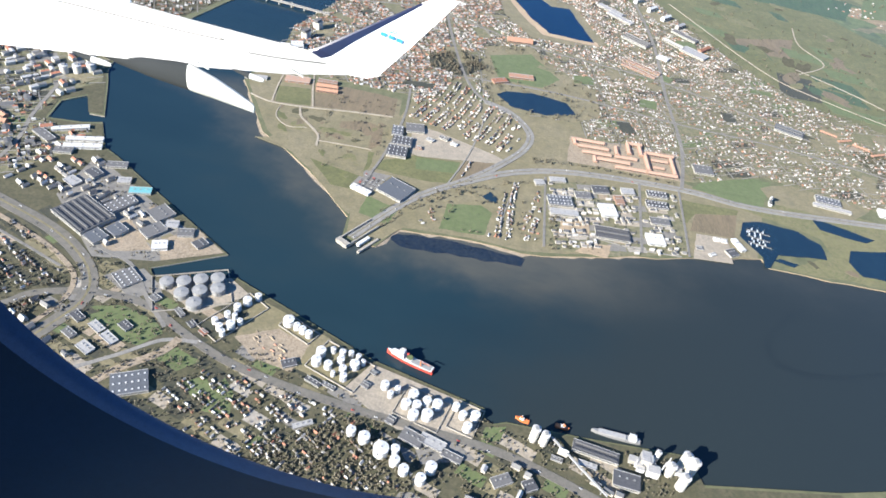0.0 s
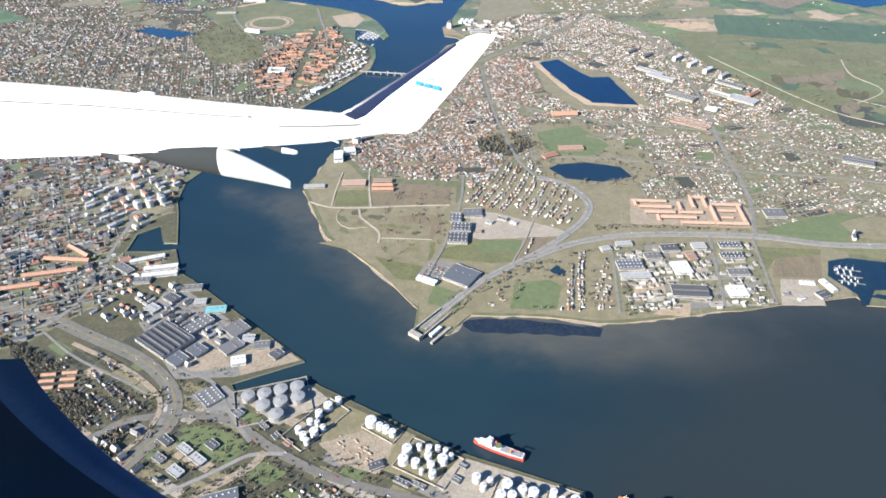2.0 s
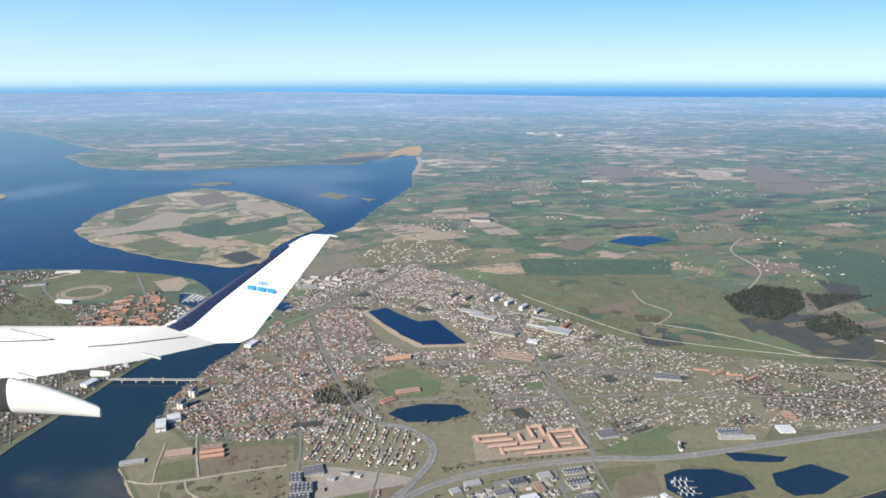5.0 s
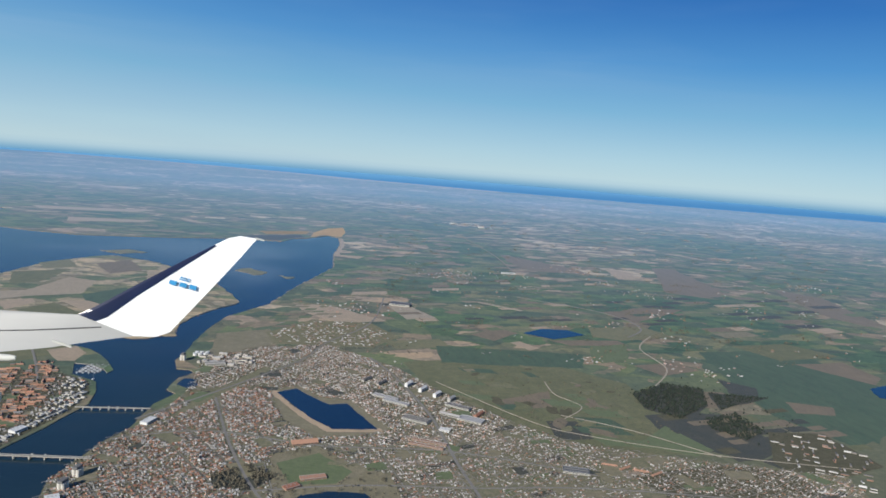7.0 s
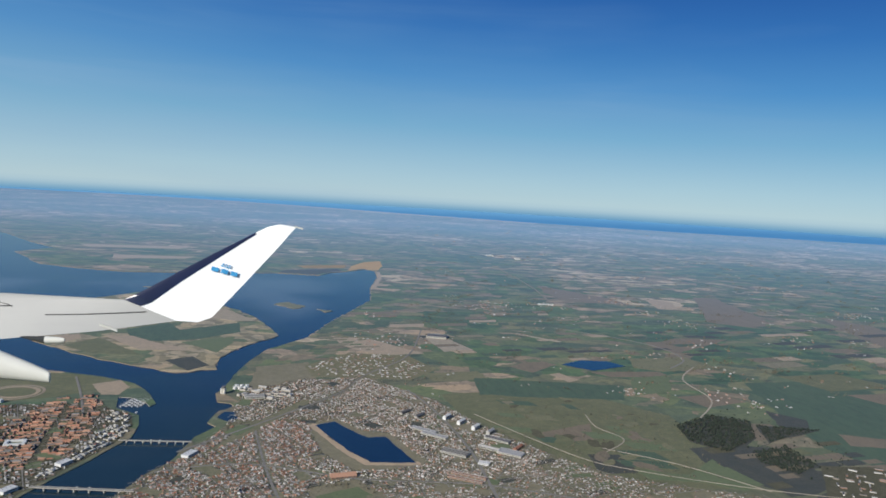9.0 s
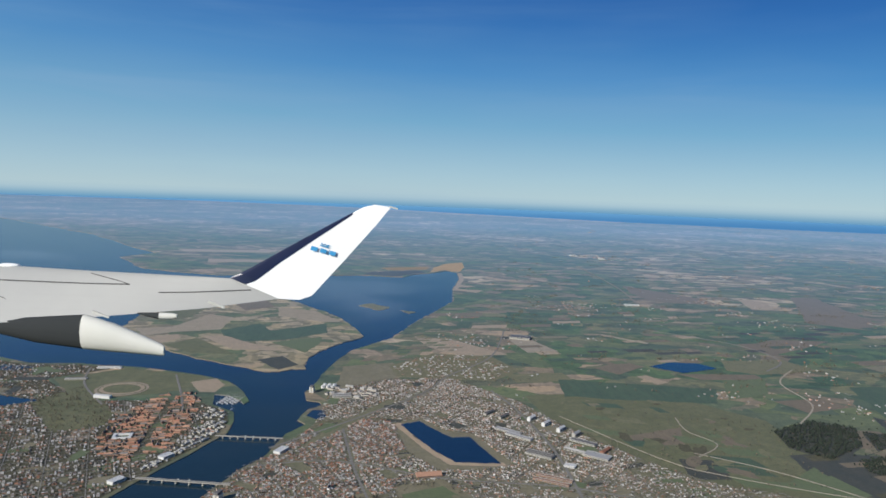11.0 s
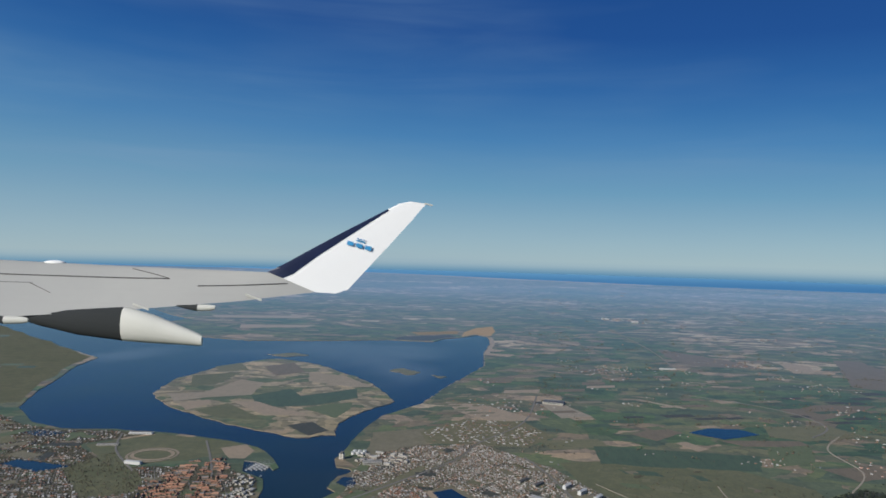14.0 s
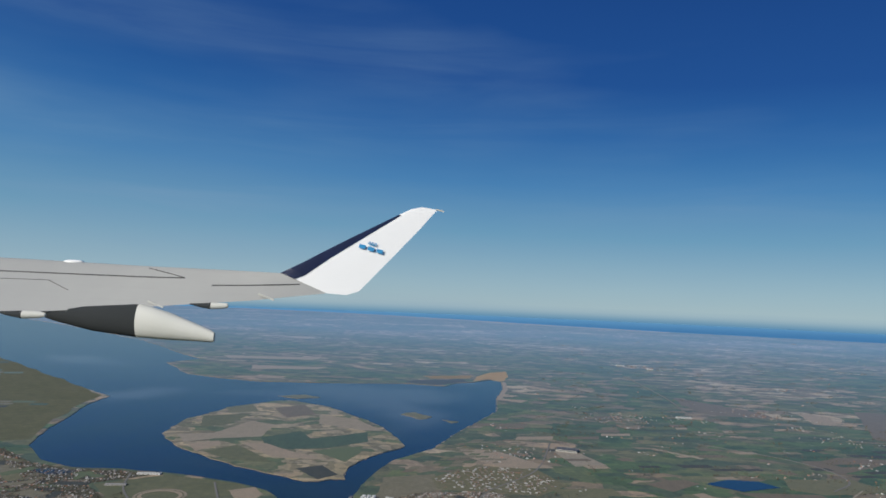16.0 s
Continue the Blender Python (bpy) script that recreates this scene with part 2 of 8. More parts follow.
def water():
    m, t, b = nodes("water", 0.16)
    v = place(t, (1, 1, 0))
    shoal = noise_of(t, place(t, (1 / 90, 1 / 45, 0), 20), 1.0, 4, 0.55)
    c = ramp(t, shoal, [(0.36, (0.011, 0.028, 0.040)), (0.52, (0.014, 0.033, 0.045)), (0.66, (0.020, 0.037, 0.045))])
    pos = t.nodes.new("ShaderNodeNewGeometry").outputs["Position"]
    warp = noise_of(t, v, 0.05, 4)
    broad = noise_of(t, v, 0.012, 5, 0.6)

    def plane(nx, ny, off, lo, hi):
        d = t.nodes.new("ShaderNodeVectorMath")
        d.operation = 'DOT_PRODUCT'
        d.inputs[1].default_value = (nx, ny, 0)
        t.links.new(pos, d.inputs[0])
        w = t.nodes.new("ShaderNodeMath")
        w.operation = 'MULTIPLY_ADD'
        w.inputs[1].default_value = 26
        t.links.new(warp, w.inputs[0])
        t.links.new(d.outputs["Value"], w.inputs[2])
        r = t.nodes.new("ShaderNodeMapRange")
        r.interpolation_type = 'SMOOTHSTEP'
        for i, q in enumerate((off + 13 + lo, off + 13 + hi, 0.0, 1.0)):
            r.inputs[i + 1].default_value = q
        t.links.new(w.outputs[0], r.inputs[0])
        return r.outputs[0]

    def times(p, q):
        k = t.nodes.new("ShaderNodeMath")
        k.operation = 'MULTIPLY'
        t.links.new(p, k.inputs[0])
        t.links.new(q, k.inputs[1])
        return k.outputs[0]

    def shallow(x, y, rx, ry, turn, wobble=1.5):
        """A soft-edged shoal, oval in plan and ragged by the currents."""
        a = t.nodes.new("ShaderNodeVectorMath")
        a.operation = 'SUBTRACT'
        a.inputs[1].default_value = (x, y, 0)
        t.links.new(pos, a.inputs[0])
        mpn = t.nodes.new("ShaderNodeMapping")
        mpn.vector_type = 'TEXTURE'
        mpn.inputs["Rotation"].default_value = (0, 0, radians(turn))
        mpn.inputs["Scale"].default_value = (rx, ry, 1e6)
        t.links.new(a.outputs[0], mpn.inputs[0])
        ln = t.nodes.new("ShaderNodeVectorMath")
        ln.operation = 'LENGTH'
        t.links.new(mpn.outputs[0], ln.inputs[0])
        w = t.nodes.new("ShaderNodeMath")
        w.operation = 'MULTIPLY_ADD'
        w.inputs[1].default_value = wobble
        t.links.new(broad, w.inputs[0])
        t.links.new(ln.outputs["Value"], w.inputs[2])
        r = t.nodes.new("ShaderNodeMapRange")
        r.interpolation_type = 'SMOOTHSTEP'
        for i, q in enumerate((0.5 * wobble + 0.1, 0.5 * wobble + 1.05, 0.85, 0.0)):
            r.inputs[i + 1].default_value = q
        t.links.new(w.outputs[0], r.inputs[0])
        return r.outputs[0]

    near = times(times(plane(0.682, 0.731, 70.0, -6, 10), plane(0.02, 1.0, 108.0, -6, 9)), plane(0, -1, -176, -6, 14))
    c = mix(t, times(near, ramp(t, noise_of(t, place(t, (0.5, 1, 0), -30), 0.045, 5, 0.65), [(0.35, (0.35, 0.35, 0.35)), (0.62, (1, 1, 1))])), c, (0.074, 0.076, 0.067))
    c = mix(t, times(plane(0.75, -0.66, -60, -10, 34), plane(0, -1, -150, -20, 30)), c, (0.022, 0.031, 0.034))
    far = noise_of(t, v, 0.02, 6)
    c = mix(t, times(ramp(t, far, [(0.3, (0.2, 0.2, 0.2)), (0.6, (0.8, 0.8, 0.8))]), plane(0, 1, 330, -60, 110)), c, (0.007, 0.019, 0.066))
    # milky sand shallows of the lagoon and along the western shore
    for x, y, rx, ry, turn in ((-70, 720, 150, 120, 10), (-24, 600, 50, 110, 8), (-275, 655, 40, 80, -8), (-470, 930, 120, 60, -50), (30, 850, 30, 50, 0)):
        c = mix(t, shallow(x, y, rx, ry, turn), c, (0.088, 0.112, 0.150))
    for x, y, rx, ry, turn in ((46, 760, 26, 110, -10), (14, 560, 20, 110, -16), (-20, 455, 18, 50, -20)):
        c = mix(t, shallow(x, y, rx, ry, turn, 0.4), c, (0.009, 0.024, 0.060))
    # open sea: no mirrored sky; its light and the haze are in the paler blues
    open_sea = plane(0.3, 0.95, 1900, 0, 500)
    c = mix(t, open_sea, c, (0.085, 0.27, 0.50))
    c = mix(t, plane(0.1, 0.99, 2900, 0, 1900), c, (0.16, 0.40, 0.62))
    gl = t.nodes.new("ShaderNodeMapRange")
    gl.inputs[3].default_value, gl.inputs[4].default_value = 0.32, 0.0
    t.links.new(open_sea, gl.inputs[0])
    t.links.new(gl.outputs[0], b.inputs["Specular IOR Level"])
    t.links.new(c, b.inputs["Base Color"])
    b.inputs["IOR"].default_value = 1.33
    bumped(t, b, noise_of(t, v, 2.2, 5, 0.7), 0.35, 0.06)
    return m


def house_wall():
    """Brick, render and boarded walls, one colour to a house."""
    m, t, b = nodes("house_wall", 0.9)
    g = t.nodes.new("ShaderNodeNewGeometry")
    c = ramp(t, g.outputs["Random Per Island"], [(0.0, (0.24, 0.135, 0.090)), (0.18, (0.46, 0.44, 0.40)), (0.34, (0.20, 0.175, 0.145)), (0.52, (0.40, 0.37, 0.32)), (0.64, (0.27, 0.160, 0.11)), (0.76, (0.52, 0.51, 0.48))], True)
    n = noise_of(t, place(t), 4.0, 4)
    t.links.new(mix(t, 1.0, c, ramp(t, n, [(0.3, (0.75, 0.75, 0.75)), (0.7, (1.1, 1.1, 1.1))]), 'MULTIPLY'), b.inputs["Base Color"])
    return m


M = {}
M["farmland"] = farmland()
M["island"] = farmland("island_fields", 34, 20, -16, True)
M["water"] = water()
M["lake"] = two_scale("lake_water", (0.006, 0.022, 0.046), (0.008, 0.027, 0.054), (0.010, 0.026, 0.046), 0.08, 2.0, 0.14, bump=0.25, dist=0.04)
M["shoal"] = two_scale("shoal_water", (0.012, 0.020, 0.034), (0.017, 0.025, 0.037), (0.030, 0.036, 0.040), 0.2, 1.2, 0.2, bump=0.3, dist=0.05)
M["pond"] = two_scale("pond_water", (0.010, 0.026, 0.042), (0.012, 0.030, 0.046), (0.014, 0.030, 0.042), 0.08, 2.0, 0.14, bump=0.25, dist=0.04)
M["meadow"] = two_scale("meadow", (0.172, 0.150, 0.084), (0.212, 0.182, 0.114), (0.128, 0.120, 0.064), 0.09, 1.6, 0.95, bump=0.4, dist=0.15)
M["pasture"] = two_scale("olive_pasture", (0.112, 0.115, 0.045), (0.142, 0.136, 0.060), (0.080, 0.088, 0.036), 0.05, 1.1, 0.95, bump=0.4, dist=0.15)
M["marsh"] = two_scale("marsh_grass", (0.150, 0.142, 0.064), (0.118, 0.122, 0.052), (0.19, 0.165, 0.09), 0.12, 1.4, 0.95, bump=0.4, dist=0.15)
M["plough"] = two_scale("ploughed_earth", (0.160, 0.122, 0.076), (0.130, 0.106, 0.064), (0.19, 0.15, 0.092), 0.1, 2.5, 0.95, bump=0.3, dist=0.1, stretch=(1, 0.2, 1))
M["lawn"] = two_scale("lawn", (0.090, 0.122, 0.045), (0.106, 0.136, 0.055), (0.126, 0.132, 0.068), 0.15, 2.5, 0.95)
M["crop"] = two_scale("young_crop", (0.042, 0.080, 0.040), (0.054, 0.092, 0.044), (0.072, 0.090, 0.048), 0.06, 1.2, 0.95, stretch=(1, 0.3, 1))
M["heath"] = two_scale("heath", (0.042, 0.044, 0.030), (0.060, 0.056, 0.036), (0.026, 0.034, 0.022), 0.12, 1.8, 0.95, bump=0.5, dist=0.2)
M["sand"] = two_scale("sand", (0.36, 0.275, 0.185), (0.31, 0.24, 0.16), (0.25, 0.20, 0.13), 0.15, 2.0, 0.95)
M["hard"] = two_scale("hardstanding", (0.30, 0.262, 0.21), (0.24, 0.212, 0.17), (0.36, 0.315, 0.25), 0.18, 1.8, 0.9)
M["dune"] = two_scale("orange_sand", (0.42, 0.32, 0.225), (0.37, 0.28, 0.195), (0.33, 0.25, 0.16), 0.05, 0.8, 0.95)
M["dirt"] = two_scale("bare_dirt", (0.27, 0.22, 0.16), (0.21, 0.17, 0.12), (0.36, 0.30, 0.23), 0.4, 2.4, 0.95, bump=0.4, dist=0.2)
M["rough"] = two_scale("rough_harbour_ground", (0.070, 0.068, 0.038), (0.100, 0.091, 0.056), (0.046, 0.050, 0.028), 0.25, 1.3, 0.95)
M["moor"] = two_scale("olive_moor", (0.104, 0.110, 0.060), (0.130, 0.128, 0.074), (0.082, 0.094, 0.052), 0.03, 0.5, 0.95)
M["urban"] = two_scale("gardens_and_streets", (0.146, 0.140, 0.082), (0.186, 0.172, 0.112), (0.096, 0.104, 0.056), 0.22, 1.1, 0.95)
M["road"] = two_scale("asphalt_road", (0.22, 0.215, 0.20), (0.18, 0.175, 0.165), (0.26, 0.25, 0.23), 0.2, 3.0, 0.9)
M["street"] = two_scale("street_asphalt", (0.155, 0.150, 0.138), (0.185, 0.176, 0.16), (0.21, 0.20, 0.18), 0.25, 3.0, 0.9)
M["tarmac"] = two_scale("city_tarmac", (0.122, 0.114, 0.098), (0.142, 0.134, 0.116), (0.162, 0.153, 0.134), 0.2, 3.0, 0.9)
M["side_street"] = two_scale("side_street", (0.235, 0.225, 0.20), (0.20, 0.19, 0.17), (0.27, 0.26, 0.235), 0.3, 3.0, 0.9)
M["path"] = two_scale("gravel_path", (0.33, 0.29, 0.23), (0.29, 0.25, 0.19), (0.37, 0.33, 0.27), 0.3, 3.0, 0.95)
M["quay"] = two_scale("quay_concrete", (0.36, 0.33, 0.28), (0.30, 0.275, 0.235), (0.24, 0.23, 0.21), 0.3, 2.6, 0.9)
# the single fields get the same painted haze as the farmland
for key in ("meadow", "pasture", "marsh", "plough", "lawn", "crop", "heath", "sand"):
    haze_sheen(M[key].node_tree, M[key].node_tree.nodes["Principled BSDF"])
M["white"] = plain("white_paint", (0.66, 0.66, 0.64), 0.45, 0.0, 0.12)
M["wall"] = plain("light_wall", (0.43, 0.41, 0.36), 0.8, 0.0, 0.35)
M["house_wall"] = house_wall()
M["brick"] = plain("brick_wall", (0.32, 0.20, 0.14), 0.9, 0.0, 0.3)
M["salmon"] = plain("salmon_roof_tile", (0.45, 0.295, 0.215), 0.8, 0.0, 0.18)
M["tile"] = plain("red_roof_tile", (0.35, 0.155, 0.095), 0.8, 0.0, 0.3)
M["pantile"] = plain("orange_roof_tile", (0.42, 0.235, 0.155), 0.8, 0.0, 0.22)
M["slate"] = plain("grey_roof", (0.16, 0.158, 0.155), 0.75, 0.0, 0.4)
M["pale"] = plain("pale_metal_roof", (0.41, 0.405, 0.39), 0.55, 0.0, 0.4)
M["felt"] = plain("dark_roof_felt", (0.085, 0.088, 0.095), 0.8, 0.0, 0.3)
M["felt_blue"] = plain("blue_grey_roof", (0.112, 0.122, 0.136), 0.7, 0.0, 0.2)
M["teal"] = plain("teal_roof", (0.16, 0.42, 0.44), 0.6, 0.0, 0.1)
M["tank_grey"] = plain("grey_tank_steel", (0.30, 0.30, 0.29), 0.6, 0.1, 0.12)
M["glass_dark"] = plain("dark_window", (0.05, 0.06, 0.07), 0.25, 0.0, 0.2)
M["hull"] = plain("red_hull", (0.55, 0.075, 0.05), 0.5, 0.0, 0.05)
M["orange"] = plain("orange_paint", (0.75, 0.22, 0.07), 0.5, 0.0, 0.1)
M["tree"] = plain("bare_spring_crown", (0.118, 0.104, 0.070), 0.95, 0.0, 0.4, 1.5)
M["fir"] = plain("evergreen_crown", (0.020, 0.031, 0.020), 0.95, 0.0, 0.35, 1.5)
M["trunk"] = plain("trunk", (0.11, 0.08, 0.055), 0.95, 0.0, 0.3)

# ---- building helpers ----
def mesh_ob(name, verts, faces, mats, index=None, smooth=False):
    me = bpy.data.meshes.new(name)
    me.from_pydata(verts, [], faces)
    for q in mats:
        me.materials.append(q)
    if index is not None:
        me.polygons.foreach_set("material_index", index)
    if smooth:
        me.polygons.foreach_set("use_smooth", [True] * len(me.polygons))
    me.update()
    return new(name, me)


def part(name, bm, material, parent=None, label="", smooth=False):
    me = bpy.data.meshes.new(name)
    bm.to_mesh(me)
    bm.free()
    me.materials.append(material)
    if smooth:
        me.polygons.foreach_set("use_smooth", [True] * len(me.polygons))
    ob = new(name, me)
    if parent is not None:
        ob.parent = parent
    if label:
        ob["label"] = label
    return ob


def empty(name, m, label, category, group=""):
    ob = new(name)
    ob.matrix_basis = m
    ob.empty_display_size = 0.1
    return tagged(ob, label, category, group)


def box(bm, x0, x1, y0, y1, z0, z1):
    v = [bm.verts.new(c) for c in ((x0, y0, z0), (x1, y0, z0), (x1, y1, z0), (x0, y1, z0), (x0, y0, z1), (x1, y0, z1), (x1, y1, z1), (x0, y1, z1))]
    for f in ((0, 3, 2, 1), (4, 5, 6, 7), (0, 1, 5, 4), (1, 2, 6, 5), (2, 3, 7, 6), (3, 0, 4, 7)):
        bm.faces.new([v[i] for i in f])


def one_box(x0, x1, y0, y1, z0, z1):
    bm = bmesh.new()
    box(bm, x0, x1, y0, y1, z0, z1)
    return bm


def drum(radius, z0, z1, n=24, top=0.0, r2=None):
    """A round shell; top is the rise of its low cone."""
    bm = bmesh.new()
    r2 = radius if r2 is None else r2
    a = [bm.verts.new((radius * math.cos(6.28318 * i / n), radius * math.sin(6.28318 * i / n), z0)) for i in range(n)]
    b = [bm.verts.new((r2 * math.cos(6.28318 * i / n), r2 * math.sin(6.28318 * i / n), z1)) for i in range(n)]
    c = bm.verts.new((0, 0, z1 + top))
    for i in range(n):
        j = (i + 1) % n
        bm.faces.new((a[i], a[j], b[j], b[i]))
        bm.faces.new((b[i], b[j], c))
    bm.faces.new(a[::-1])
    return bm


def wavy(points, step=6.0, amp=0.8, closed=True):
    """A natural outline: the plan's corners rounded off by small, uneven bends."""
    res, n = [], len(points)
    for i in range(n if closed else n - 1):
        a, b = Vector((*points[i], 0)), Vector((*points[(i + 1) % n], 0))
        k = max(1, int((b - a).length / step))
        side = (b - a).normalized().cross(Vector((0, 0, 1)))
        for j in range(k):
            q = a.lerp(b, j / k)
            s = noise.fractal(q * (0.55 / step), 1.0, 2.0, 4) * amp * (1.0 if j else 0.5)
            q += side * s
            res.append((q.x, q.y))
    if not closed:
        res.append(points[-1])
    return res


def slab(name, outline, z0, z1, material, side=None):
    bm = bmesh.new()
    top = [bm.verts.new((x, y, z1)) for x, y in outline]
    low = [bm.verts.new((x, y, z0)) for x, y in outline]
    f = bm.faces.new(top)
    f.normal_update()
    if f.normal.z < 0:
        f.normal_flip()
    n = len(top)
    for i in range(n):
        g = bm.faces.new((top[i], low[i], low[(i + 1) % n], top[(i + 1) % n]))
        g.material_index = 1 if side else 0
    bmesh.ops.triangulate(bm, faces=[f])
    bmesh.ops.recalc_face_normals(bm, faces=bm.faces)
    ob = part(name, bm, material)
    if side:
        ob.data.materials.append(side)
    return ob


LEVEL = [0.012]


def patch(name, outline, key, label, natural=0.0, category="ground", lift=None):
    """A thin cover of turf, earth or paving on the land."""
    LEVEL[0] += 0.0004 if lift is None else 0.0
    z = LEVEL[0] if lift is None else lift
    pts = wavy(outline, natural * 4, natural) if natural else outline
    return tagged(slab(name, pts, -0.05, z, M[key]), label, category, kind="structure")


def ribbon(name, points, width, key, label, z=None, smooth=6):
    """A road: the line rounded by a spline, its edges parallel."""
    pts = [Vector((*q, 0)) for q in points]
    line = []
    for i in range(len(pts) - 1):
        p0, p1, p2, p3 = pts[max(0, i - 1)], pts[i], pts[i + 1], pts[min(len(pts) - 1, i + 2)]
        for j in range(smooth):
            u = j / smooth
            line.append(0.5 * (2 * p1 + (p2 - p0) * u + (2 * p0 - 5 * p1 + 4 * p2 - p3) * u * u + (3 * p1 - p0 - 3 * p2 + p3) * u ** 3))
    line.append(pts[-1])
    LEVEL[0] += 0.0006
    z = LEVEL[0] + 0.05 if z is None else z
    vs, fs = [], []
    for i, q in enumerate(line):
        d = (line[min(i + 1, len(line) - 1)] - line[max(i - 1, 0)]).normalized()
        s = Vector((-d.y, d.x, 0)) * width / 2
        for e in (s, -s):
            vs.append((q.x + e.x, q.y + e.y, z))
        for e in (s, -s):
            vs.append((q.x + e.x, q.y + e.y, -0.02))
    for i in range(len(line) - 1):
        a, b = 4 * i, 4 * i + 4
        fs += [(a, a + 1, b + 1, b), (a, b, b + 2, a + 2), (a + 1, a + 3, b + 3, b + 1)]
    ob = mesh_ob(name, vs, fs, [M[key]])
    return tagged(ob, label, "road", kind="structure")


# ---- water and land ----
def disc(name, r, z, material, n=160):
    bm = bmesh.new()
    bmesh.ops.create_circle(bm, cap_ends=True, segments=n, radius=r, matrix=Matrix.Translation((0, 0, z)))
    return part(name, bm, material)


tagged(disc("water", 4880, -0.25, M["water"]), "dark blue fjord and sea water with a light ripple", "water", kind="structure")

SOUTH = [(160, 95), (79, 75), (53, 71), (52, 76.5), (34, 76), (18, 76), (14, 74.5), (14, 78), (-8, 84), (-39, 98), (-53, 92), (-56, 96),
         (-43, 104), (-63, 118), (-78.5, 129), (-83, 131.7), (-88.5, 141.4), (-93, 139.8), (-101, 139), (-102, 147), (-97.6, 151.5), (-93, 143.8), (-89.3, 144), (-95.8, 159), (-99, 165.4), (-101, 176)]
SOUTH_N = [(-101, 176), (-97, 192), (-89, 216), (-80, 240), (-74, 255), (-68, 272), (-65.5, 278), (-66.5, 293), (-69, 305), (-81, 315), (-84, 331), (-78, 330), (-70, 322.5), (-67.8, 317),
           (-66, 321), (-72, 336), (-83, 354),
           (-102, 366), (-135, 378), (-168, 384), (-195, 383), (-219, 396), (-246, 430), (-264, 485), (-275, 535), (-289, 585), (-293, 632), (-330, 668), (-372, 706),
           (-450, 790), (-560, 900), (-690, 1051), (-860, 1252), (-1400, 1700), (-2600, 2000), (-4500, 1500), (-4500, -1200), (0, -4500), (4500, -900), (1500, 150), (500, 130)]
south_outline = SOUTH[:-1] + wavy(SOUTH_N, 9, 1.6, False)[:-1]
tagged(slab("ground_south", south_outline, -0.6, 0.0, M["farmland"], M["quay"]), "flat built-up south bank with concrete quay walls", "ground", kind="structure")

NORTH = [(500, 205), (180, 150), (110, 136), (80, 136), (79, 139), (57, 133), (29, 125), (19, 123), (7, 124), (-10, 123), (-14, 115.5), (-22, 115), (-22, 124),
         (-35, 138), (-44, 146), (-51, 151), (-60, 168), (-64, 175), (-62, 196), (-58, 211), (-56, 220), (-53, 231), (-49, 242), (-46.5, 253), (-44, 268), (-42.5, 278), (-38, 286), (-36, 290), (-40, 295),
         (-39.5, 302), (-37.5, 310), (-34, 314), (-32, 318), (-34, 322), (-40, 324), (-42.5, 337), (-39.5, 347), (-38, 370), (-33, 400), (-26, 428), (0, 470), (14, 520), (54, 635), (60, 715), (74, 800), (78, 868)]
NORTH_FAR = [(66, 888), (42, 852), (22, 838), (8, 806), (-40, 816), (-130, 790), (-195, 780), (-250, 800), (-292, 826), (-362, 938), (-340, 1010), (-400, 1090), (-540, 1300), (-700, 1480), (-900, 1700),
             (-1300, 2100), (-2200, 2600), (-3400, 2900), (-2300, 4100), (-1200, 4250), (-500, 4050), (-80, 3800), (250, 3520), (520, 3300),
             (950, 3000), (1500, 2750), (2400, 2500), (4200, 2300), (4400, 400), (1500, 330)]
north_outline = wavy(NORTH, 5, 0.7, False) + wavy(NORTH_FAR, 30, 6.0, False)
tagged(slab("ground_north", north_outline, -0.6, 0.0, M["farmland"], M["sand"]), "flat green and brown farmland reaching to the sea", "ground", kind="structure")

ISLAND = [(-186, 482), (-189, 540), (-174, 600), (-150, 640), (-132, 650), (-93, 620), (-60, 570), (-40, 535), (-28, 500), (-21, 472), (-38, 440), (-50, 408),
          (-48, 382), (-68, 374), (-105, 397), (-148, 430), (-166, 450)]
tagged(slab("island", wavy(ISLAND, 7, 3.0), -0.6, 0.0, M["island"], M["sand"]), "low farmed island with pale reed edges", "island", kind="structure")
for shape in ([(-31, 596), (-27, 606), (-19, 612), (-12, 600), (-4, 594), (-8, 582), (-15, 578), (-22, 590)], [(5, 580), (18, 573), (12, 566)], [(-152, 676), (-130, 692), (-112, 677), (-132, 664)]):
    tagged(slab("islet", wavy(shape, 2.5, 2.2), -0.6, -0.1, M["marsh"], M["sand"]), "tiny low grassy islet in the shallows", "islet", kind="structure")

tagged(slab("seaweed_bed", wavy([(-12, 121.5), (0, 122.8), (10, 122.4), (20, 121.6), (19, 119), (5, 118), (-9, 117.5)], 2.5, 1.0), -0.3, -0.235, M["shoal"]), "dark seaweed under shallow shore water", "water", kind="structure")

# wet sand and weed at the foot of the north shore
def foreshore(points, width, seed):
    rng = random.Random(seed)
    line = wavy(points, 2.2, 0.7, False)
    vs, fs = [], []
    for i, (x, y) in enumerate(line):
        x0, y0 = line[max(0, i - 1)]
        x1, y1 = line[min(len(line) - 1, i + 1)]
        d = math.hypot(x1 - x0, y1 - y0) or 1
        nx, ny = -(y1 - y0) / d, (x1 - x0) / d
        w = width * max(0.0, rng.uniform(-0.5, 1.2))
        vs += [(x + nx * w, y + ny * w, -0.262), (x - nx * 0.8, y - ny * 0.8, -0.05)]
    for i in range(len(line) - 1):
        fs.append((2 * i, 2 * i + 1, 2 * i + 3, 2 * i + 2))
    tagged(mesh_ob("foreshore", vs, fs, [M["dirt"]]), "brown wet sand and weed along the shore", "shore", kind="structure")


